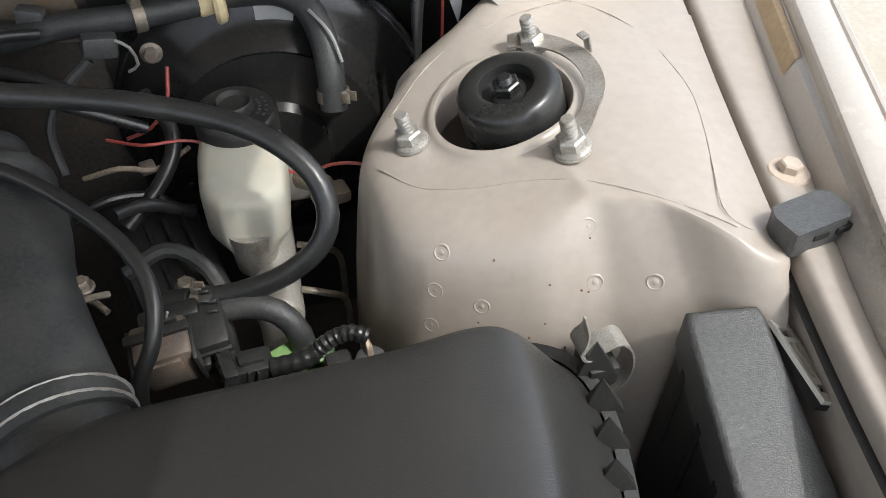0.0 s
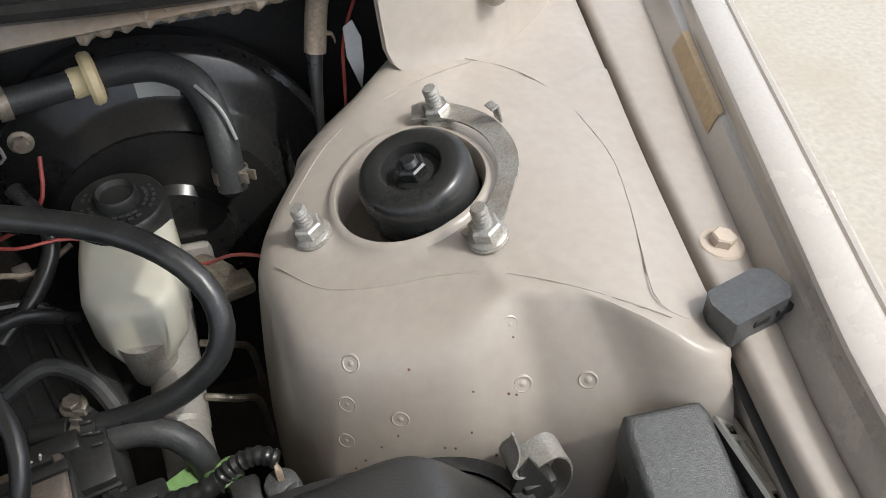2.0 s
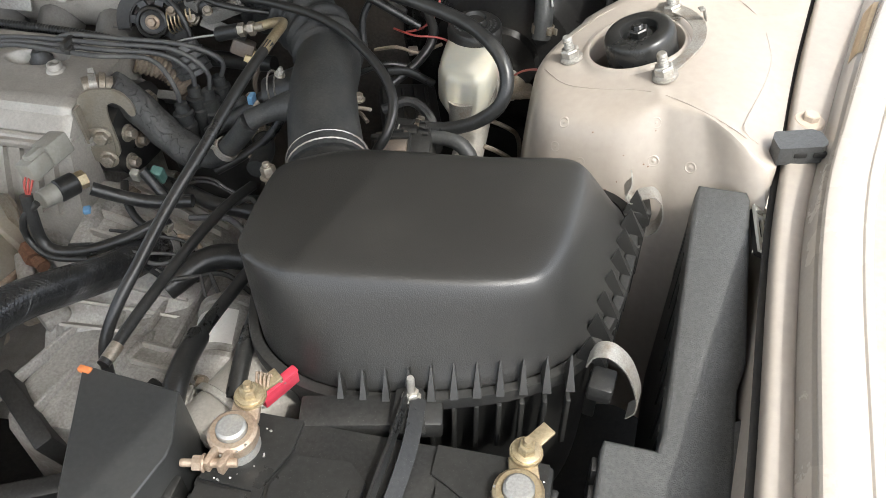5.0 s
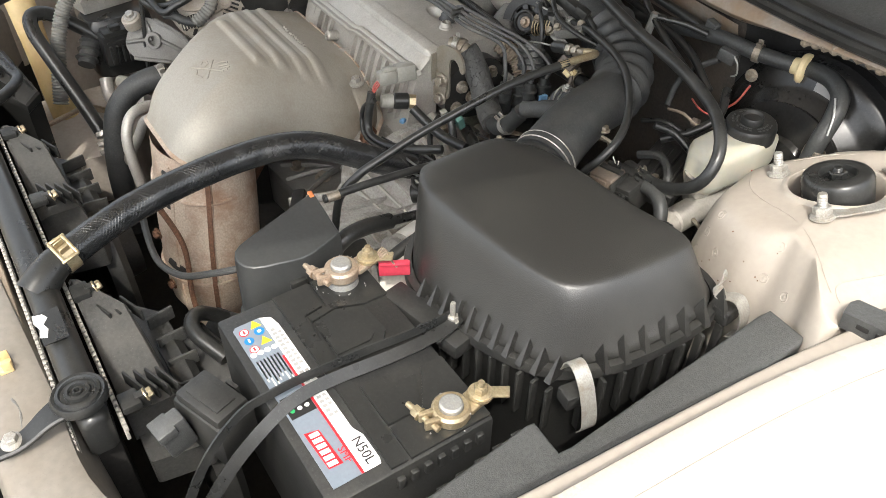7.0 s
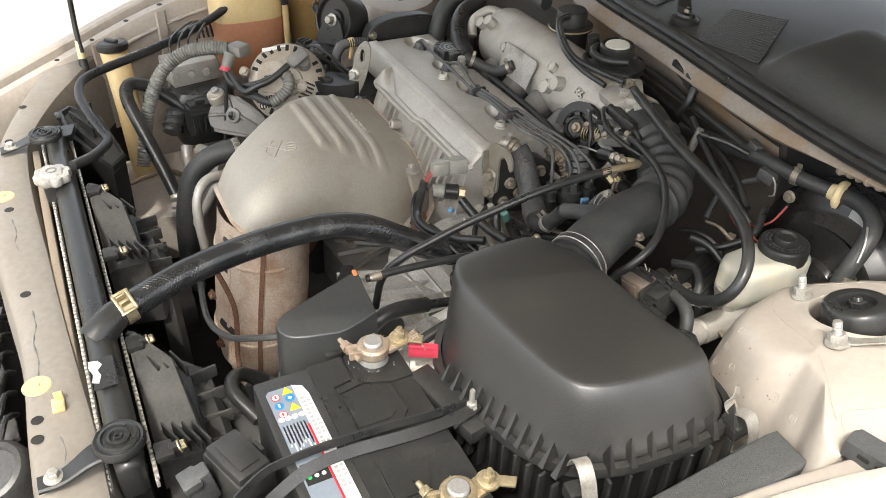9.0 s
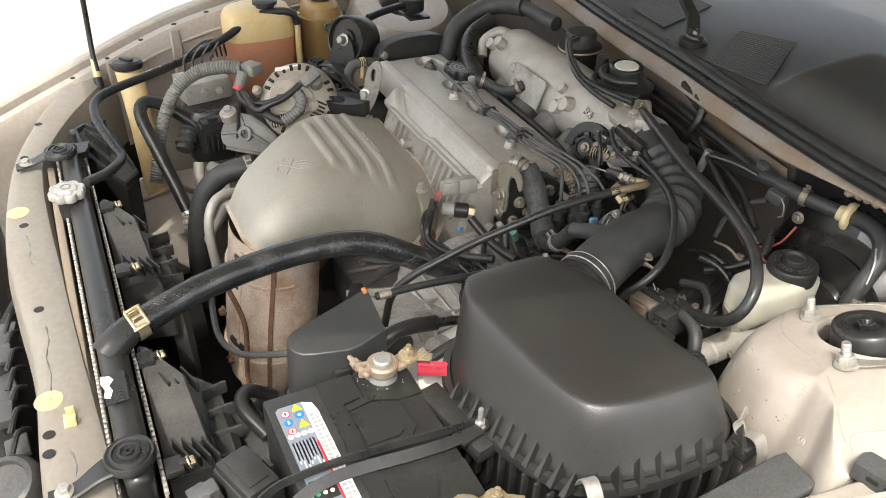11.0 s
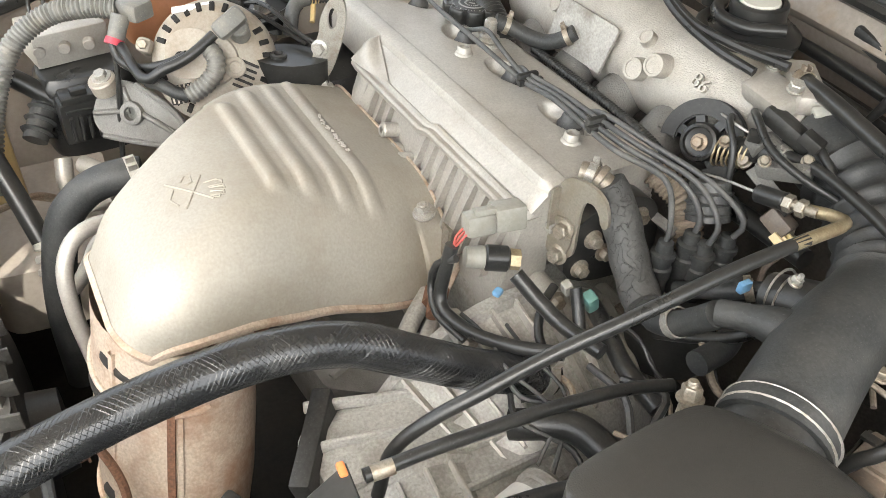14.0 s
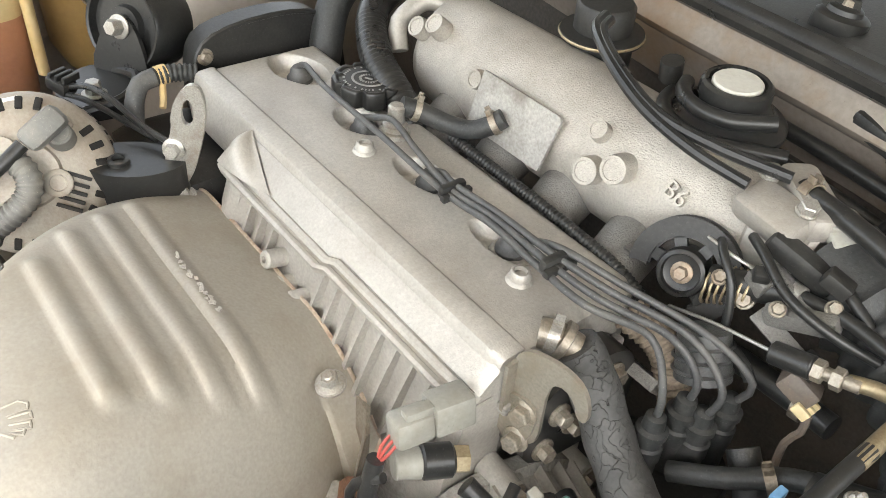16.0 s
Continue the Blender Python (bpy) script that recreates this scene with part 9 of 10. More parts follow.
hkp = [(0.107, 0.886), (0.115, 0.897), (0.125, 0.902), (0.142, 0.905), (0.156, 0.903), (0.165, 0.896), (0.170, 0.882), (0.169, 0.872), (0.162, 0.872), (0.158, 0.883), (0.149, 0.889), (0.140, 0.885), (0.137, 0.873), (0.137, 0.855), (0.138, 0.824), (0.131, 0.813), (0.117, 0.810), (0.109, 0.839), (0.108, 0.860)]
prism(bm, [(p.x, p.y) for p in chaikin([V(*q) for q in hkp], 1)], -0.0035, 0, 0, HOOK)
part("plate", bm, HOOK_MAT, hk)
for x, z in ((0.128, 0.846), (0.126, 0.815)):
    bm = bmesh.new()
    hexhead(bm, HOOK @ V(x - 0.003, z, 0.003), (0.25, -1, 0.15), 0.0135, 0.008, 0, 0, 0.0105)
    part("bolt", bm, STEEL_OLD, hk)
bm = bmesh.new()
prism(bm, [(p.x, p.y) for p in chaikin([V(0.098, 0.850), V(0.132, 0.860), V(0.136, 0.840), V(0.128, 0.806), V(0.108, 0.806), V(0.098, 0.830)], 1)], 0.0003, 0.003, 0, HOOK)
part("tongue", bm, HOOK_MAT, hk)
bm = bmesh.new()
loft(bm, [[HOOK @ V(x, z, 0), HOOK @ V(x + 0.003, z, 0), HOOK @ V(x + 0.003, z, 0.010), HOOK @ V(x, z, 0.010)] for x, z in ((0.1075, 0.884), (0.108, 0.860), (0.109, 0.840))])
part("bent_edge", bm, HOOK_MAT, hk)
PLUG_GREY = material("aged_grey_plug", (0.27, 0.265, 0.235), 0.42, 0.0, 0.08, 40, 0.03, 100, (0.18, 0.165, 0.135), 0.5, 40)
gp_ = thing("grey_plug", "grey wiring plug on its bracket", "connector", (0.10, 0.555, 0.865))
bm = bmesh.new()
box(bm, (0.104, 0.566, 0.866), (0.024, 0.030, 0.024), 0.003, turn(0, -12, -10))
part("socket", bm, PLUG_GREY, gp_)
bm = bmesh.new()
box(bm, (0.100, 0.538, 0.864), (0.021, 0.028, 0.021), 0.004, turn(0, -12, -10))
box(bm, (0.101, 0.542, 0.8765), (0.010, 0.020, 0.006), 0.001, turn(0, -12, -10))
part("plug", bm, PLUG_GREY, gp_)
bm = bmesh.new()
for k in range(3):
    tube(bm, [(0.096 + 0.004 * k, 0.526, 0.860), (0.096 + 0.004 * k, 0.518, 0.853), (0.098, 0.514, 0.840)], 0.0012, 6)
part("wires", bm, RED_WIRE, gp_)
sn = thing("temperature_sensor", "black and pale sensor with its wiring sleeve", "sensor", (0.11, 0.54, 0.84))
bm = bmesh.new()
cyl(bm, (0.114, 0.566, 0.822), (0.104, 0.545, 0.824), 0.0125, 0.0125, 20, edge=0.002)
part("body", bm, SATIN, sn)
bm = bmesh.new()
cyl(bm, (0.104, 0.545, 0.824), (0.097, 0.528, 0.826), 0.0115, 0.010, 18, edge=0.001)
part("plug", bm, PLUG_GREY, sn)
bm = bmesh.new()
cyl(bm, (0.119, 0.575, 0.821), (0.114, 0.566, 0.822), 0.010, 0.010, 6)
part("hexagon", bm, BRONZE, sn)
sl = thing("wiring_sleeves", "black wiring sleeves running below the engine's end", "wiring loom", (0.13, 0.52, 0.80))
for pts, r in (([(0.098, 0.513, 0.846), (0.100, 0.506, 0.820), (0.104, 0.500, 0.796), (0.118, 0.498, 0.786), (0.150, 0.508, 0.784), (0.185, 0.528, 0.790), (0.220, 0.556, 0.800)], 0.0065),
               ([(0.108, 0.512, 0.838), (0.092, 0.502, 0.822), (0.090, 0.498, 0.800), (0.112, 0.492, 0.783), (0.150, 0.500, 0.778)], 0.0038),
               ([(0.135, 0.560, 0.822), (0.160, 0.570, 0.806), (0.190, 0.580, 0.795), (0.230, 0.590, 0.795)], 0.0075),
               ([(0.172, 0.600, 0.820), (0.182, 0.598, 0.806), (0.196, 0.592, 0.792)], 0.006)):
    bm = bmesh.new()
    tube(bm, pts, r, 10)
    part("sleeve", bm, RUBBER, sl)
bm = bmesh.new()
box(bm, (0.182, 0.612, 0.806), (0.014, 0.012, 0.022), 0.003, turn(20, 10, 0))
single("teal_plug", bm, TEAL, "dark teal wiring plug", "connector")
bm = bmesh.new()
box(bm, (0.166, 0.596, 0.816), (0.010, 0.009, 0.016), 0.002, turn(20, 10, 0))
single("wiring_plug", bm, PLUG_GREY, "small dirty grey wiring plug", "connector")
bm = bmesh.new()
box(bm, (0.134, 0.543, 0.806), (0.008, 0.010, 0.006), 0.002, turn(0, 0, 25))
single("blue_plug", bm, BLUE, "small blue and cream wiring plug", "connector")
bm = bmesh.new()
cyl(bm, (0.163, 0.752, 0.885), (0.178, 0.745, 0.852), 0.019, 0.021, 20)
for k in range(3):
    lathe(bm, [(0.0205, -0.0015), (0.0225, 0), (0.0205, 0.0015)], V(0.167 + 0.004 * k, 0.750 - 0.002 * k, 0.876 - 0.009 * k), V(0.4, -0.2, -0.9), 20, False, False)
single("idle_valve", bm, PLASTIC_GREY, "grey ribbed solenoid behind the leads", "solenoid")
bm = bmesh.new()
tube(bm, [(0.110, 0.735, 0.868), (0.140, 0.748, 0.850), (0.160, 0.748, 0.820), (0.175, 0.745, 0.79)], corrugated(0.014, 0.1, 0.006), 14, 0.0016)
single("ribbed_loom", bm, CLOTH, "brown ribbed wiring sleeve behind the leads", "wiring loom", angle=80)
bp_ = thing("brown_plug", "dirty brown wiring plug with bared wires", "connector", (0.235, 0.765, 0.88))
bm = bmesh.new()
box(bm, (0.233, 0.768, 0.880), (0.026, 0.022, 0.018), 0.003, turn(-15, 25, 10))
part("shell", bm, CONN_BROWN, bp_)
for k in range(3):
    bm = bmesh.new()
    box(bm, (0.244, 0.756 + 0.006 * k, 0.872), (0.012, 0.004, 0.008), 0.001, turn(-15, 25, 10))
    part("pin_cover", bm, WAX, bp_)
bm = bmesh.new()
tube(bm, [(0.248, 0.762, 0.868), (0.250, 0.758, 0.855), (0.245, 0.755, 0.84), (0.25, 0.75, 0.80)], 0.003, 6)
part("wire_sleeve", bm, CONN_BROWN, bp_)

# dark casting, pipes and fine wires around the distributor
hw = thing("head_housing", "black end housing with bolts behind the hook bracket", "housing", (0.14, 0.65, 0.70))
bm = bmesh.new()
prism(bm, [(p.x, p.y) for p in chaikin([V(0.622, 0.775), V(0.618, 0.835), V(0.640, 0.860), V(0.700, 0.866), (V(0.735, 0.84)), V(0.74, 0.76)], 2)], 0, 0.030, 0.004, at_plane((0.100, 0, 0), (0, 1, 0), (1, 0, 0)))
part("shell", bm, SATIN, hw)
for y, z in ((0.650, 0.828), (0.668, 0.806), (0.640, 0.795), (0.705, 0.838)):
    bm = bmesh.new()
    hexhead(bm, (0.131, y, z), (1, -0.1, 0.1), 0.012, 0.008, 0.010)
    part("bolt", bm, STEEL_OLD, hw)
pp = thing("coolant_pipes", "grimy metal pipes and rubber joints below the throttle", "pipe", (0.22, 0.72, 0.76))
for pts, r, mt in (([(0.14, 0.770, 0.845), (0.175, 0.785, 0.848), (0.215, 0.790, 0.846), (0.26, 0.785, 0.85)], 0.010, RUBBER),
                   ([(0.20, 0.700, 0.80), (0.235, 0.715, 0.82), (0.262, 0.735, 0.835), (0.29, 0.74, 0.85)], 0.008, RUBBER_MATT),
                   ([(0.225, 0.745, 0.82), (0.25, 0.730, 0.80), (0.27, 0.70, 0.79), (0.275, 0.66, 0.79)], 0.012, RUBBER_MATT),
                   ([(0.16, 0.640, 0.77), (0.20, 0.625, 0.775), (0.24, 0.615, 0.77), (0.285, 0.615, 0.765)], 0.009, RUBBER),
                   ([(0.22, 0.665, 0.775), (0.25, 0.68, 0.79), (0.28, 0.70, 0.81), (0.30, 0.715, 0.84)], 0.0055, RUBBER),
                   ([(0.145, 0.600, 0.80), (0.155, 0.580, 0.79), (0.175, 0.565, 0.775), (0.21, 0.56, 0.765)], 0.0045, RUBBER),
                   ([(0.12, 0.745, 0.855), (0.15, 0.760, 0.868), (0.185, 0.765, 0.872), (0.205, 0.758, 0.865)], 0.0045, RUBBER_MATT)):
    bm = bmesh.new()
    tube(bm, pts, r, 12)
    part("pipe", bm, mt, pp)
for p, n, r in (((0.235, 0.788, 0.848), (1, 0, 0.1), 0.0108), ((0.262, 0.716, 0.794), (0.5, -0.8, -0.2), 0.0128), ((0.255, 0.728, 0.832), (0.6, 0.6, 0.4), 0.0088)):
    bm = bmesh.new()
    hose_clamp(bm, p, n, r, 0.008)
    part("clamp", bm, STEEL_OLD, pp)
rnd4 = random.Random(11)
wl = thing("thin_wires", "tangle of thin black and grey wires by the gearbox", "wiring loom", (0.2, 0.6, 0.76))
for k in range(16):
    x, y = 0.10 + 0.20 * rnd4.random(), 0.50 + 0.24 * rnd4.random()
    bm = bmesh.new()
    z = 0.755 + 0.03 * rnd4.random()
    tube(bm, [(x, y, z), (x + 0.03 + 0.02 * rnd4.random(), y + 0.03 * (rnd4.random() - 0.5), z + 0.012 * rnd4.random()), (x + 0.06 + 0.03 * rnd4.random(), y + 0.05 * (rnd4.random() - 0.5), z - 0.01), (x + 0.09 + 0.04 * rnd4.random(), y + 0.07 * (rnd4.random() - 0.5), z - 0.03)], 0.0018 + 0.0022 * rnd4.random(), 7)
    part("wire", bm, (RUBBER, LEAD_GREY, RUBBER_MATT, CLOTH)[k % 4], wl)

# ---------------------------------------------------------------- long cables and hoses across the bay
ac2 = thing("accelerator_cable", "black accelerator cable with steel bent end", "cable", (0.28, 0.6, 0.85))
bm = bmesh.new()
tube(bm, [(0.258, 0.763, 0.911), (0.272, 0.767, 0.915), (0.288, 0.763, 0.921), (0.296, 0.748, 0.926), (0.297, 0.715, 0.928), (0.297, 0.690, 0.928)], 0.0055, 10)
part("end", bm, BRONZE, ac2, "bent steel pipe end")
bm = bmesh.new()
tube(bm, [(0.297, 0.705, 0.928), (0.296, 0.650, 0.927), (0.294, 0.599, 0.921), (0.287, 0.550, 0.906), (0.272, 0.490, 0.880), (0.262, 0.440, 0.856), (0.252, 0.405, 0.834), (0.243, 0.380, 0.802), (0.240, 0.37, 0.75)], 0.0056, 12)
part("cover", bm, SATIN, ac2)
cb = thing("speedometer_cable", "black sleeved cable with a metal collar at the cover", "cable", (0.27, 0.42, 0.82))
bm = bmesh.new()
tube(bm, [(0.271, 0.345, 0.832), (0.274, 0.390, 0.834), (0.278, 0.440, 0.834), (0.283, 0.500, 0.832), (0.290, 0.56, 0.826), (0.30, 0.60, 0.82)], 0.0054, 12)
part("sleeve", bm, RUBBER, cb)
bm = bmesh.new()
cyl(bm, (0.2715, 0.350, 0.832), (0.2735, 0.366, 0.8332), 0.0060, 0.0060, 14)
part("collar", bm, STEEL_OLD, cb)
bm = bmesh.new()
tube(bm, [(0.198, 0.796, 0.922), (0.240, 0.790, 0.930), (0.310, 0.772, 0.932), (0.355, 0.754, 0.928), (0.392, 0.728, 0.920), (0.425, 0.695, 0.910), (0.442, 0.664, 0.898), (0.440, 0.640, 0.878), (0.428, 0.628, 0.855), (0.42, 0.62, 0.80)], 0.0052, 10)
tc2 = thing("throttle_cable", "thin black throttle cable looping over the duct", "cable", (0.35, 0.73, 0.92))
part("cover", bm, SATIN, tc2)
bm = bmesh.new()
cyl(bm, (0.182, 0.799, 0.921), (0.200, 0.796, 0.923), 0.0072, 0.0065, 12)
part("ferrule", bm, STEEL, tc2)
big = thing("vapour_hose", "black hose looping from throttle body to valve block", "hose", (0.4, 0.77, 0.93))
bm = bmesh.new()
tube(bm, [(0.150, 0.846, 0.966), (0.195, 0.830, 0.970), (0.240, 0.815, 0.970), (0.324, 0.789, 0.968), (0.400, 0.779, 0.961), (0.453, 0.771, 0.953), (0.505, 0.754, 0.943), (0.538, 0.732, 0.928), (0.551, 0.713, 0.908), (0.545, 0.701, 0.884), (0.520, 0.698, 0.862), (0.487, 0.700, 0.848), (0.452, 0.703, 0.842)], 0.0076, 14)
part("hose", bm, RUBBER, big)
bm = bmesh.new()
hose_clamp(bm, (0.158, 0.843, 0.967), (0.9, -0.3, 0.05), 0.0084, 0.009)
part("clamp", bm, STEEL_OLD, big)
bm = bmesh.new()
hose_clamp(bm, (0.460, 0.7025, 0.843), (0.9, -0.3, 0.05), 0.0084, 0.009)
part("clamp", bm, STEEL_OLD, big)
bm = bmesh.new()
box(bm, (0.305, 0.795, 0.966), (0.016, 0.016, 0.012), 0.003, turn(0, 0, -15))
part("clip", bm, PLASTIC_DULL, big)

# valve block between air cleaner and tower
vb = thing("valve_block", "dirty brown and black vapour valve block with hoses", "valve block", (0.445, 0.665, 0.80))
VB = turn(10, -6, 8)
bm = bmesh.new()
box(bm, (0.437, 0.668, 0.833), (0.036, 0.030, 0.038), 0.003, VB)
box(bm, (0.437, 0.6515, 0.8325), (0.026, 0.003, 0.026), 0.001, VB)
part("case", bm, CONN_BROWN, vb)
bm = bmesh.new()
for dx in (-0.0195, 0.0195):
    box(bm, V(0.437, 0.666, 0.833) + VB @ V(dx, 0, 0.0), (0.003, 0.034, 0.030), 0.001, VB)
    box(bm, V(0.437, 0.666, 0.833) + VB @ V(dx * 1.18, -0.010, -0.008), (0.006, 0.010, 0.012), 0.002, VB)
box(bm, V(0.437, 0.668, 0.833) + VB @ V(0, 0.004, 0.0205), (0.042, 0.007, 0.004), 0.001, VB)
box(bm, V(0.437, 0.668, 0.833) + VB @ V(0.004, 0.010, 0.0225), (0.020, 0.005, 0.006), 0.001, VB)
part("clamp_frame", bm, PLASTIC_DULL, vb)
bm = bmesh.new()
box(bm, (0.466, 0.682, 0.826), (0.024, 0.036, 0.042), 0.004, VB)
for k in range(4):
    box(bm, V(0.466, 0.682, 0.826) + VB @ V(0.0005, -0.0185, -0.014 + 0.009 * k), (0.022, 0.003, 0.003), 0.0008, VB)
box(bm, (0.440, 0.690, 0.842), (0.040, 0.014, 0.016), 0.003, VB)
cyl(bm, V(0.452, 0.703, 0.842), V(0.430, 0.706, 0.841), 0.0095, 0.0085, 16, edge=0.001)
part("frame", bm, PLASTIC_DULL, vb)
bm = bmesh.new()
box(bm, (0.488, 0.650, 0.826), (0.030, 0.020, 0.020), 0.002, turn(0, 10, 15))
box(bm, (0.474, 0.647, 0.828), (0.010, 0.024, 0.024), 0.002, turn(0, 10, 15))
for k in range(3):
    box(bm, (0.482 + 0.006 * k, 0.6395, 0.832 - 0.001 * k), (0.002, 0.003, 0.012), 0.0005, turn(0, 10, 15))
box(bm, (0.490, 0.6500, 0.8375), (0.016, 0.008, 0.004), 0.001, turn(0, 10, 15))
part("plug", bm, SATIN, vb)
bm = bmesh.new()
for q in ([(0.440, 0.676, 0.853), (0.437, 0.674, 0.862), (0.434, 0.672, 0.869)], [(0.440, 0.676, 0.853), (0.4425, 0.674, 0.862), (0.4445, 0.672, 0.868)]):
    tube(bm, q, 0.0008, 5)
part("cut_wire", bm, WHITE, vb, "cut ends of a thin wire")
bm = bmesh.new()
tube(bm, [(0.468, 0.694, 0.838), (0.490, 0.692, 0.842), (0.510, 0.686, 0.838), (0.522, 0.678, 0.822), (0.524, 0.672, 0.79)], 0.0088, 12)
part("elbow_hose", bm, RUBBER_MATT, vb)
for p, n in (((0.464, 0.700, 0.843), (1, 0, 0)), ((0.470, 0.694, 0.839), (1, 0, 0.1))):
    bm = bmesh.new()
    hose_clamp(bm, p, n, 0.0094, 0.008, (0, -0.5, 0.9))
    part("clamp", bm, PLASTIC_DULL, vb)
bm = bmesh.new()
tube(bm, [(0.503, 0.647, 0.829), (0.520, 0.646, 0.833), (0.532, 0.648, 0.836)], lambda s, d: 0.0064 + 0.0004 * math.sin(d * 900), 14, 0.0015)
tube(bm, [(0.530, 0.650, 0.834), (0.543, 0.653, 0.842), (0.556, 0.652, 0.847), (0.567, 0.647, 0.846)], lambda s, d: 0.0055 + 0.0006 * math.sin(d * 1300), 14, 0.0012)
part("sleeve", bm, RUBBER, vb)
bm = bmesh.new()
for k in range(3):
    tube(bm, [(0.490, 0.646 + 0.002 * k, 0.828), (0.497, 0.647, 0.830 + 0.001 * k), (0.503, 0.646, 0.829)], 0.001, 6)
part("wires", bm, ORANGE, vb)
bm = bmesh.new()
box(bm, (0.532, 0.668, 0.810), (0.022, 0.017, 0.015), 0.004, turn(20, 0, 30))
box(bm, (0.512, 0.665, 0.806), (0.020, 0.030, 0.006), 0.002, turn(20, 0, 30))
single("green_plug", bm, GREEN, "bright green wiring plug beside the valve block", "connector")
bp2 = thing("black_plug", "dusty black wiring plug with bared wires by the tower", "connector", (0.56, 0.64, 0.80))
bm = bmesh.new()
lathe(bm, [(0.0115, -0.030), (0.0120, 0.000), (0.0105, 0.0015), (0.0100, 0.010), (0.0075, 0.0115)], (0.566, 0.637, 0.828), (0.05, -0.15, 1), 18)
box(bm, (0.572, 0.630, 0.834), (0.008, 0.005, 0.016), 0.001, turn(10, 0, 30))
box(bm, (0.560, 0.629, 0.830), (0.004, 0.004, 0.020), 0.001, turn(10, 0, 10))
part("shell", bm, PLASTIC_GREY, bp2)
bm = bmesh.new()
box(bm, (0.546, 0.641, 0.819), (0.018, 0.022, 0.032), 0.004, turn(12, 0, 10))
part("holder", bm, PLASTIC_DULL, bp2)
bm = bmesh.new()
for k in range(3):
    tube(bm, [(0.5655 + 0.001 * k, 0.6365, 0.838), (0.566 + 0.0012 * (k - 1), 0.640, 0.845), (0.565, 0.645, 0.847)], 0.0010, 6)
part("bare_wire", bm, COPPER, bp2)
bm = bmesh.new()
tube(bm, [(0.405, 0.700, 0.862), (0.392, 0.690, 0.870), (0.380, 0.682, 0.872)], 0.0024, 8)
hexhead(bm, (0.396, 0.690, 0.880), (0, 0, 1), 0.009, 0.006, 0.007)
tube(bm, [(0.400, 0.700, 0.845), (0.385, 0.712, 0.850), (0.372, 0.70, 0.852)], 0.0024, 8)
single("duct_clamp", bm, STEEL_OLD, "wire hose clamp with a screw beside the duct", "hose clamp")

# ---------------------------------------------------------------- gearbox and what shows below
gb = thing("gearbox", "grimy ribbed cast aluminium gearbox", "gearbox", (0.24, 0.48, 0.45))
bm = bmesh.new()
box(bm, (0.225, 0.47, 0.60), (0.24, 0.26, 0.22), 0.03)
part("case", bm, ALU_GRIMY, gb)
BELL = V(0.108, 0.575, 0.605)
BP = [(0.120, -0.004), (0.166, -0.002), (0.172, 0.002), (0.172, 0.014), (0.164, 0.018), (0.154, 0.050), (0.138, 0.090), (0.124, 0.130), (0.100, 0.150)]
bm = bmesh.new()
lathe(bm, BP, BELL, (1, 0, 0), 56)
part("bell_housing", bm, ALU_GRIMY, gb, "pale ribbed bell housing")
for k in range(15):
    a = radians(-62 + 9.0 * k)
    d = V(0, -math.sin(a), math.cos(a))
    s_ = V(1, 0, 0).cross(d)
    bm = bmesh.new()
    loft(bm, [[BELL + V(h, 0, 0) + d * (r - 0.003) - s_ * 0.0022, BELL + V(h, 0, 0) + d * (r + e) - s_ * 0.0014, BELL + V(h, 0, 0) + d * (r + e) + s_ * 0.0014, BELL + V(h, 0, 0) + d * (r - 0.003) + s_ * 0.0022] for r, h, e in ((0.164, 0.018, 0.010), (0.154, 0.050, 0.011), (0.138, 0.090, 0.010), (0.124, 0.130, 0.006))])
    part("rib", bm, ALU, gb)
for a in (-48, -12, 22):
    d = V(0, -math.sin(radians(a)), math.cos(radians(a)))
    bm = bmesh.new()
    cyl(bm, BELL + d * 0.170 + V(-0.004, 0, 0), BELL + d * 0.170 + V(0.030, 0, 0), 0.012, 0.011, 18, edge=0.002)
    part("bolt_boss", bm, ALU, gb)
    bm = bmesh.new()
    hexhead(bm, BELL + d * 0.170 + V(0.030, 0, 0), (1, 0, 0), 0.013, 0.008, 0.010)
    part("bolt", bm, STEEL_OLD, gb)
GC = V(0.200, 0.425, 0.650)
bm = bmesh.new()
lathe(bm, [(0.050, 0.0), (0.070, 0.002), (0.078, 0.006), (0.078, 0.016), (0.071, 0.020), (0.068, 0.070), (0.076, 0.074), (0.076, 0.084), (0.066, 0.088), (0.056, 0.150), (0.030, 0.160)], GC, (1, -0.10, 0.02), 44)
part("gear_case", bm, ALU_GRIMY, gb, "cast gear case with flanges")
for k in range(9):
    a = radians(-80 + 20 * k)
    d = V(0, -math.sin(a), math.cos(a))
    bm = bmesh.new()
    box(bm, GC + V(0.045, -0.004, 0) + d * 0.072, (0.050, 0.004, 0.010), 0.0015, frame_of(d, (1, -0.1, 0)))
    part("rib", bm, ALU, gb)
    bm = bmesh.new()
    hexhead(bm, GC + V(0.086, -0.009, 0.002) + d * 0.068, (1, -0.1, 0), 0.011, 0.007)
    part("bolt", bm, STEEL_OLD, gb)
for k in range(6):
    bm = bmesh.new()
    box(bm, (0.135 + 0.038 * k, 0.455, 0.712), (0.005, 0.20, 0.014), 0.002, turn(0, 0, -18 + 6 * k))
    part("rib", bm, ALU_GRIMY, gb)
bm = bmesh.new()
cyl(bm, (0.345, 0.335, 0.735), (0.385, 0.420, 0.745), 0.042, 0.046, 28, edge=0.004)
part("end_cover", bm, ALU, gb)
bm = bmesh.new()
lathe(bm, [(0.0465, -0.004), (0.048, -0.003), (0.048, 0.003), (0.0465, 0.004)], (0.360, 0.368, 0.739), (0.42, 0.9, 0.1), 28, False, False)
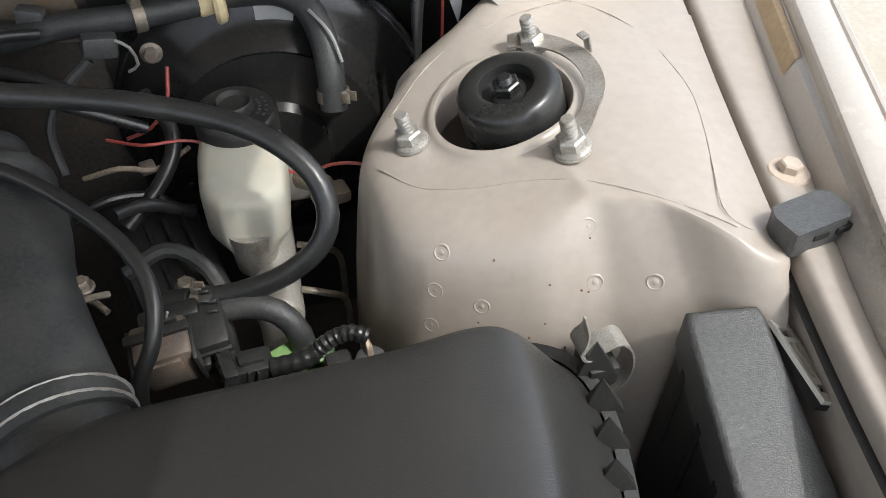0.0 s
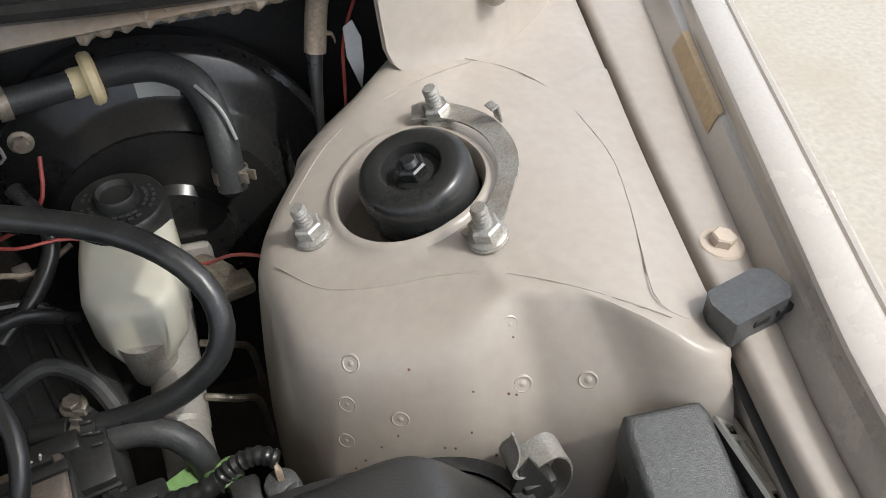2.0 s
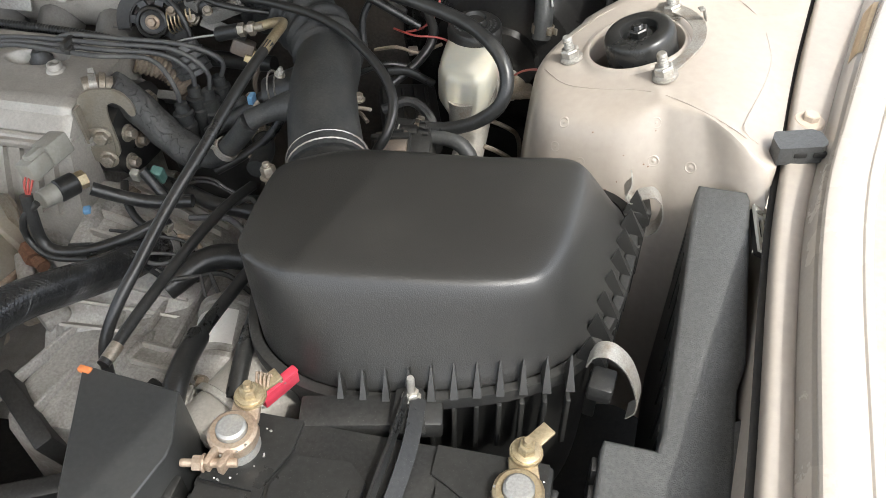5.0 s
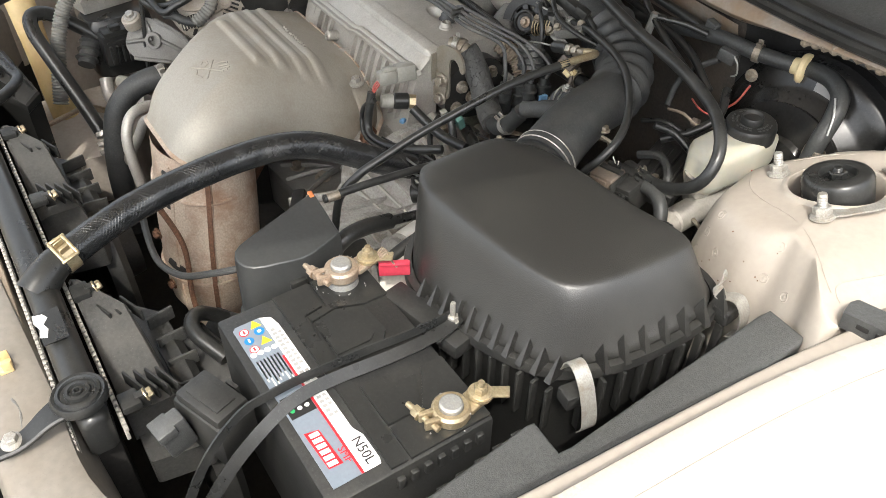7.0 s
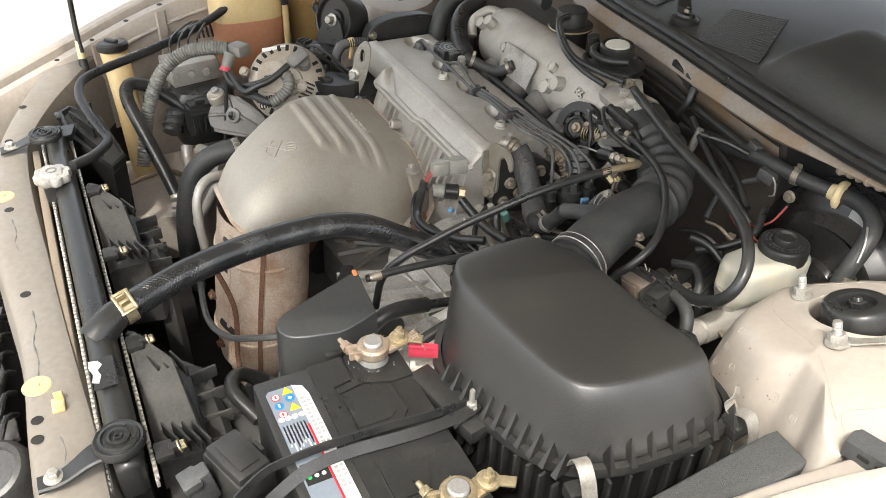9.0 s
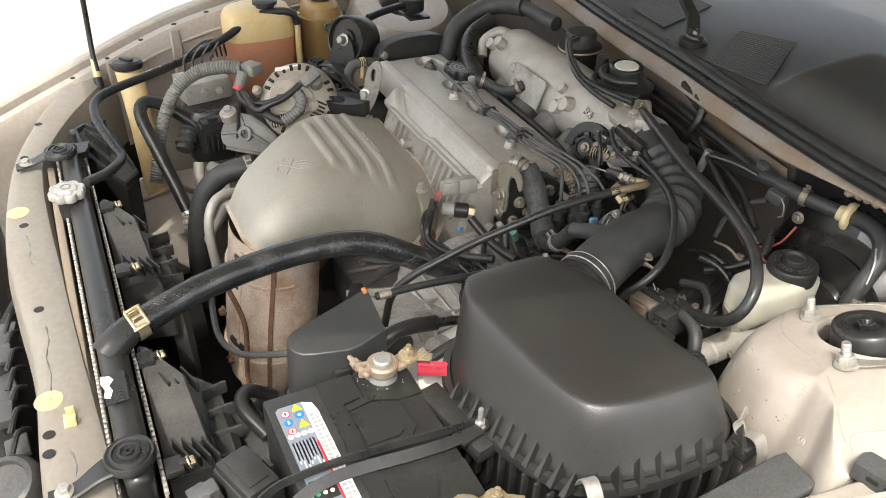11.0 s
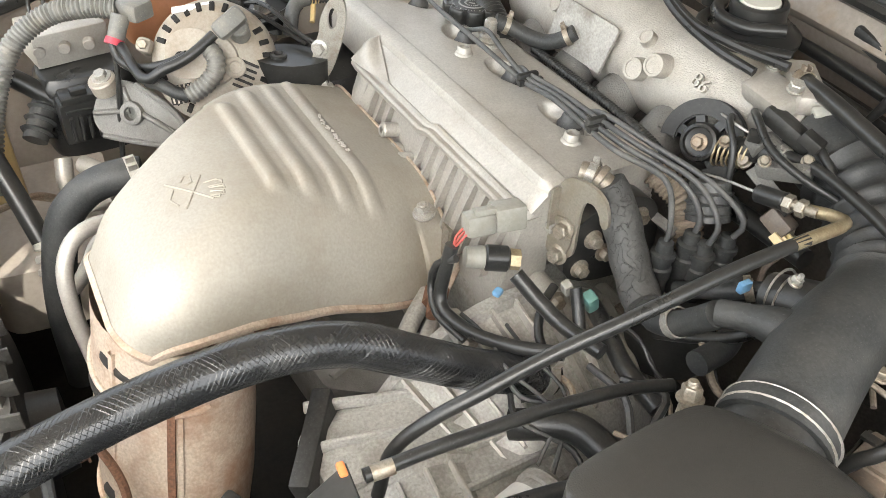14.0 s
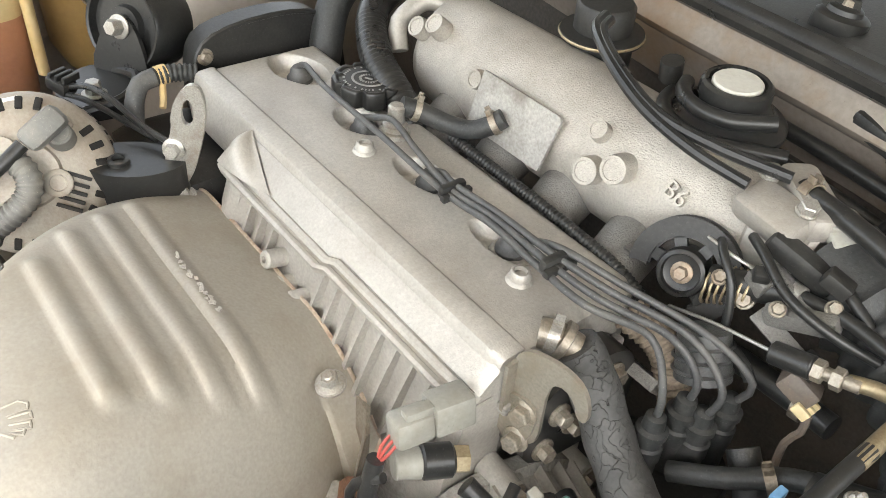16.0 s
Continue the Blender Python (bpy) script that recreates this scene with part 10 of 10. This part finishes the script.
part("band", bm, ALU_GRIMY, gb)
for p in ((0.30, 0.50, 0.712), (0.33, 0.53, 0.712), (0.31, 0.46, 0.712)):
    bm = bmesh.new()
    hexhead(bm, p, (0, -0.2, 1), 0.012, 0.008, 0.010)
    part("bolt", bm, STEEL_OLD, gb)
under = thing("lower_brackets", "dark brackets and hoses low in the bay", "bracket", (0.18, 0.3, 0.55))
for c, s, r in (((0.20, 0.30, 0.66), (0.12, 0.02, 0.09), 30), ((0.25, 0.36, 0.70), (0.03, 0.10, 0.04), -20), ((0.14, 0.36, 0.69), (0.10, 0.02, 0.06), -35), ((0.30, 0.16, 0.66), (0.10, 0.05, 0.06), 15), ((0.24, 0.18, 0.62), (0.04, 0.09, 0.08), 40)):
    bm = bmesh.new()
    box(bm, c, s, 0.004, turn(12, 8, r))
    part("bracket", bm, PLASTIC_DULL, under)
for pts, r in (([(0.33, 0.17, 0.70), (0.28, 0.15, 0.715), (0.24, 0.17, 0.70), (0.22, 0.22, 0.64)], 0.010), ([(0.334, 0.325, 0.805), (0.331, 0.345, 0.815), (0.325, 0.375, 0.812), (0.318, 0.412, 0.800)], 0.0105), ([(0.318, 0.410, 0.800), (0.322, 0.46, 0.795), (0.345, 0.53, 0.805), (0.37, 0.58, 0.80)], 0.0065), ([(0.368, 0.365, 0.780), (0.362, 0.42, 0.795), (0.364, 0.48, 0.805), (0.375, 0.52, 0.80)], 0.0085), ([(0.23, 0.50, 0.75), (0.27, 0.54, 0.765), (0.33, 0.55, 0.76)], 0.014)):
    bm = bmesh.new()
    tube(bm, pts, r, 12)
    part("hose", bm, RUBBER, under)
bm = bmesh.new()
tube(bm, [(0.300, 0.225, 0.800), (0.265, 0.195, 0.778), (0.215, 0.165, 0.750), (0.165, 0.150, 0.745), (0.130, 0.152, 0.775), (0.12, 0.158, 0.80)], 0.0045, 8)
single("grey_lead", bm, RUBBER_MATT, "grey lead from the cover towards the exhaust", "wire")
bm = bmesh.new()
box(bm, (0.2665, 0.331, 0.8425), (0.012, 0.006, 0.005), 0.0015, turn(0, 0, -6))
single("orange_tag", bm, ORANGE, "orange tape tag on the cover's edge", "tape tag")
rt = thing("red_tag", "red plastic tag on copper wires by the battery", "plastic tag", (0.432, 0.350, 0.835))
bm = bmesh.new()
box(bm, (0.421, 0.358, 0.826), (0.036, 0.006, 0.019), 0.0012, turn(0, 0, 61))
box(bm, (0.423, 0.3565, 0.836), (0.034, 0.008, 0.003), 0.001, turn(0, 0, 61))
part("tag", bm, RED, rt)
bm = bmesh.new()
for k in range(4):
    tube(bm, [(0.412 + 0.003 * k, 0.341, 0.848), (0.409 + 0.0035 * k, 0.350, 0.852), (0.411 + 0.0045 * k, 0.357 - 0.001 * k, 0.840), (0.413 + 0.0045 * k, 0.358, 0.832)], 0.0013, 6)
part("wires", bm, COPPER, rt)
# starter with its solenoid behind the battery
st = thing("starter_motor", "pale round starter motor with worn label behind the battery", "starter motor", (0.30, 0.46, 0.70))
bm = bmesh.new()
SD = V(-0.20, 0.97, 0.05).normalized()
lathe(bm, [(0.010, -0.008), (0.024, -0.006), (0.030, 0.0), (0.0335, 0.004), (0.0335, 0.010), (0.0315, 0.012), (0.0315, 0.070), (0.0335, 0.072), (0.0335, 0.080), (0.028, 0.086), (0.012, 0.088)], (0.318, 0.418, 0.728), SD, 36)
part("solenoid", bm, ALU_GRIMY, st)
bm = bmesh.new()
sx, sy = axes(SD)
loft(bm, [[V(0.318, 0.418, 0.728) + SD * h + (sx * math.cos(radians(a)) + sy * math.sin(radians(a))) * 0.0318 for a in range(20, 121, 10)] for h in (0.020, 0.062)], False, False, closed=False)
part("label", bm, LABEL_WHITE, st, "worn yellowed label")
bm = bmesh.new()
for k in range(3):
    c = V(0.318, 0.418, 0.728) - SD * 0.006 + sx * (0.014 * math.cos(2.1 * k + 0.6)) + sy * (0.014 * math.sin(2.1 * k + 0.6))
    hexhead(bm, c, -SD, 0.011, 0.007, 0.008, 0.005)
part("terminal_nuts", bm, STEEL_OLD, st)
bm = bmesh.new()
box(bm, (0.350, 0.405, 0.712), (0.030, 0.022, 0.016), 0.004, turn(0, 12, 40))
hexhead(bm, (0.352, 0.402, 0.720), (0.2, -0.1, 1), 0.012, 0.007, 0.010)
part("bracket", bm, ALU, st)
# firewall clutter
fp = thing("firewall_plugs", "black wiring plug and clip beside the brake servo", "connector", (0.40, 0.90, 0.90))
bm = bmesh.new()
box(bm, (0.395, 0.908, 0.925), (0.026, 0.016, 0.018), 0.003, turn(0, 10, 15))
part("plug", bm, PLASTIC_GREY, fp)
bm = bmesh.new()
tube(bm, [(0.408, 0.904, 0.930), (0.418, 0.900, 0.925), (0.421, 0.900, 0.910), (0.412, 0.902, 0.903)], 0.0013, 6)
part("wire_clip", bm, STEEL, fp)
bm = bmesh.new()
hexhead(bm, (0.428, 0.925, 0.905), (0.1, -1, 0.1), 0.011, 0.006, 0.009)
part("bolt", bm, STEEL_OLD, fp)
for k, (pts, r, mt) in enumerate((([(0.385, 0.905, 0.915), (0.36, 0.895, 0.895), (0.345, 0.88, 0.87), (0.35, 0.86, 0.84)], 0.0045, RUBBER_MATT),
                    ([(0.44, 0.91, 0.90), (0.435, 0.895, 0.875), (0.42, 0.885, 0.86), (0.40, 0.88, 0.855)], 0.0016, RED_WIRE),
                    ([(0.37, 0.84, 0.85), (0.40, 0.835, 0.86), (0.425, 0.84, 0.852), (0.45, 0.86, 0.855)], 0.0022, CLOTH),
                    ([(0.36, 0.80, 0.84), (0.39, 0.81, 0.85), (0.42, 0.82, 0.842), (0.445, 0.81, 0.83)], 0.0035, RUBBER),
                    ([(0.40, 0.76, 0.82), (0.43, 0.77, 0.83), (0.455, 0.76, 0.82), (0.47, 0.74, 0.80)], 0.006, RUBBER_MATT))):
    bm = bmesh.new()
    tube(bm, pts, r, 9)
    part("lead", bm, mt, fp)
bm = bmesh.new()
box(bm, (0.418, 0.842, 0.853), (0.012, 0.010, 0.009), 0.002, turn(0, 0, 20))
part("splice", bm, CONN_BROWN, fp)
bm = bmesh.new()
box(bm, (0.425, 0.79, 0.79), (0.07, 0.10, 0.03), 0.006, turn(8, 6, 20))
lh = thing("lower_housing", "grimy black housing deep in the bay beside the duct", "housing", (0.425, 0.79, 0.775))
part("case", bm, PLASTIC_DULL, lh)
for k in range(4):
    bm = bmesh.new()
    box(bm, (0.405 + 0.014 * k, 0.785 + 0.003 * k, 0.8055 + 0.001 * k), (0.004, 0.070, 0.006), 0.0015, turn(8, 6, 20))
    part("rib", bm, PLASTIC_DULL, lh)
bm = bmesh.new()
hexhead(bm, (0.440, 0.755, 0.803), (0, -0.1, 1), 0.011, 0.006, 0.009)
part("bolt", bm, STEEL_OLD, lh)
fc = thing("firewall_loom", "black wiring and pipes along the firewall", "wiring loom", (0.2, 0.93, 0.90))
for pts, r in (([(0.0, 0.955, 0.945), (0.12, 0.945, 0.945), (0.25, 0.930, 0.94), (0.38, 0.918, 0.935)], 0.007),
               ([(0.05, 0.94, 0.925), (0.2, 0.925, 0.92), (0.33, 0.90, 0.91), (0.40, 0.88, 0.88)], 0.006),
               ([(0.24, 0.90, 0.945), (0.30, 0.875, 0.93), (0.36, 0.865, 0.905), (0.42, 0.87, 0.87)], 0.005),
               ([(0.30, 0.86, 0.955), (0.33, 0.885, 0.95), (0.355, 0.905, 0.94)], 0.0045),
               ([(0.40, 0.78, 0.86), (0.42, 0.80, 0.85), (0.45, 0.81, 0.83)], 0.005),
               ([(0.40, 0.80, 0.83), (0.43, 0.83, 0.85), (0.44, 0.86, 0.87), (0.42, 0.89, 0.89)], 0.006)):
    bm = bmesh.new()
    tube(bm, pts, r, 10)
    part("cable", bm, RUBBER, fc)
bm = bmesh.new()
box(bm, (0.150, 0.950, 0.977), (0.050, 0.018, 0.018), 0.004, turn(0, 10, -8))
box(bm, (0.176, 0.944, 0.972), (0.020, 0.014, 0.022), 0.003, turn(0, 10, -8))
part("clip", bm, PLASTIC_DULL, fc)
bm = bmesh.new()
tube(bm, [(0.195, 0.936, 0.968), (0.200, 0.925, 0.950), (0.192, 0.915, 0.925)], lambda s, d: 0.008 * (1 - 0.5 * s), 10)
part("boot", bm, RUBBER, fc)
bm = bmesh.new()
box(bm, (0.35, 0.92, 0.945), (0.020, 0.012, 0.018), 0.002, turn(0, 10, -8))
part("grey_block", bm, PLASTIC_GREY, fc)
bm = bmesh.new()
cyl(bm, (0.27, 0.88, 0.91), (0.275, 0.885, 0.945), 0.006, 0.006, 12)
part("pipe_stub", bm, LABEL_SILVER, fc)
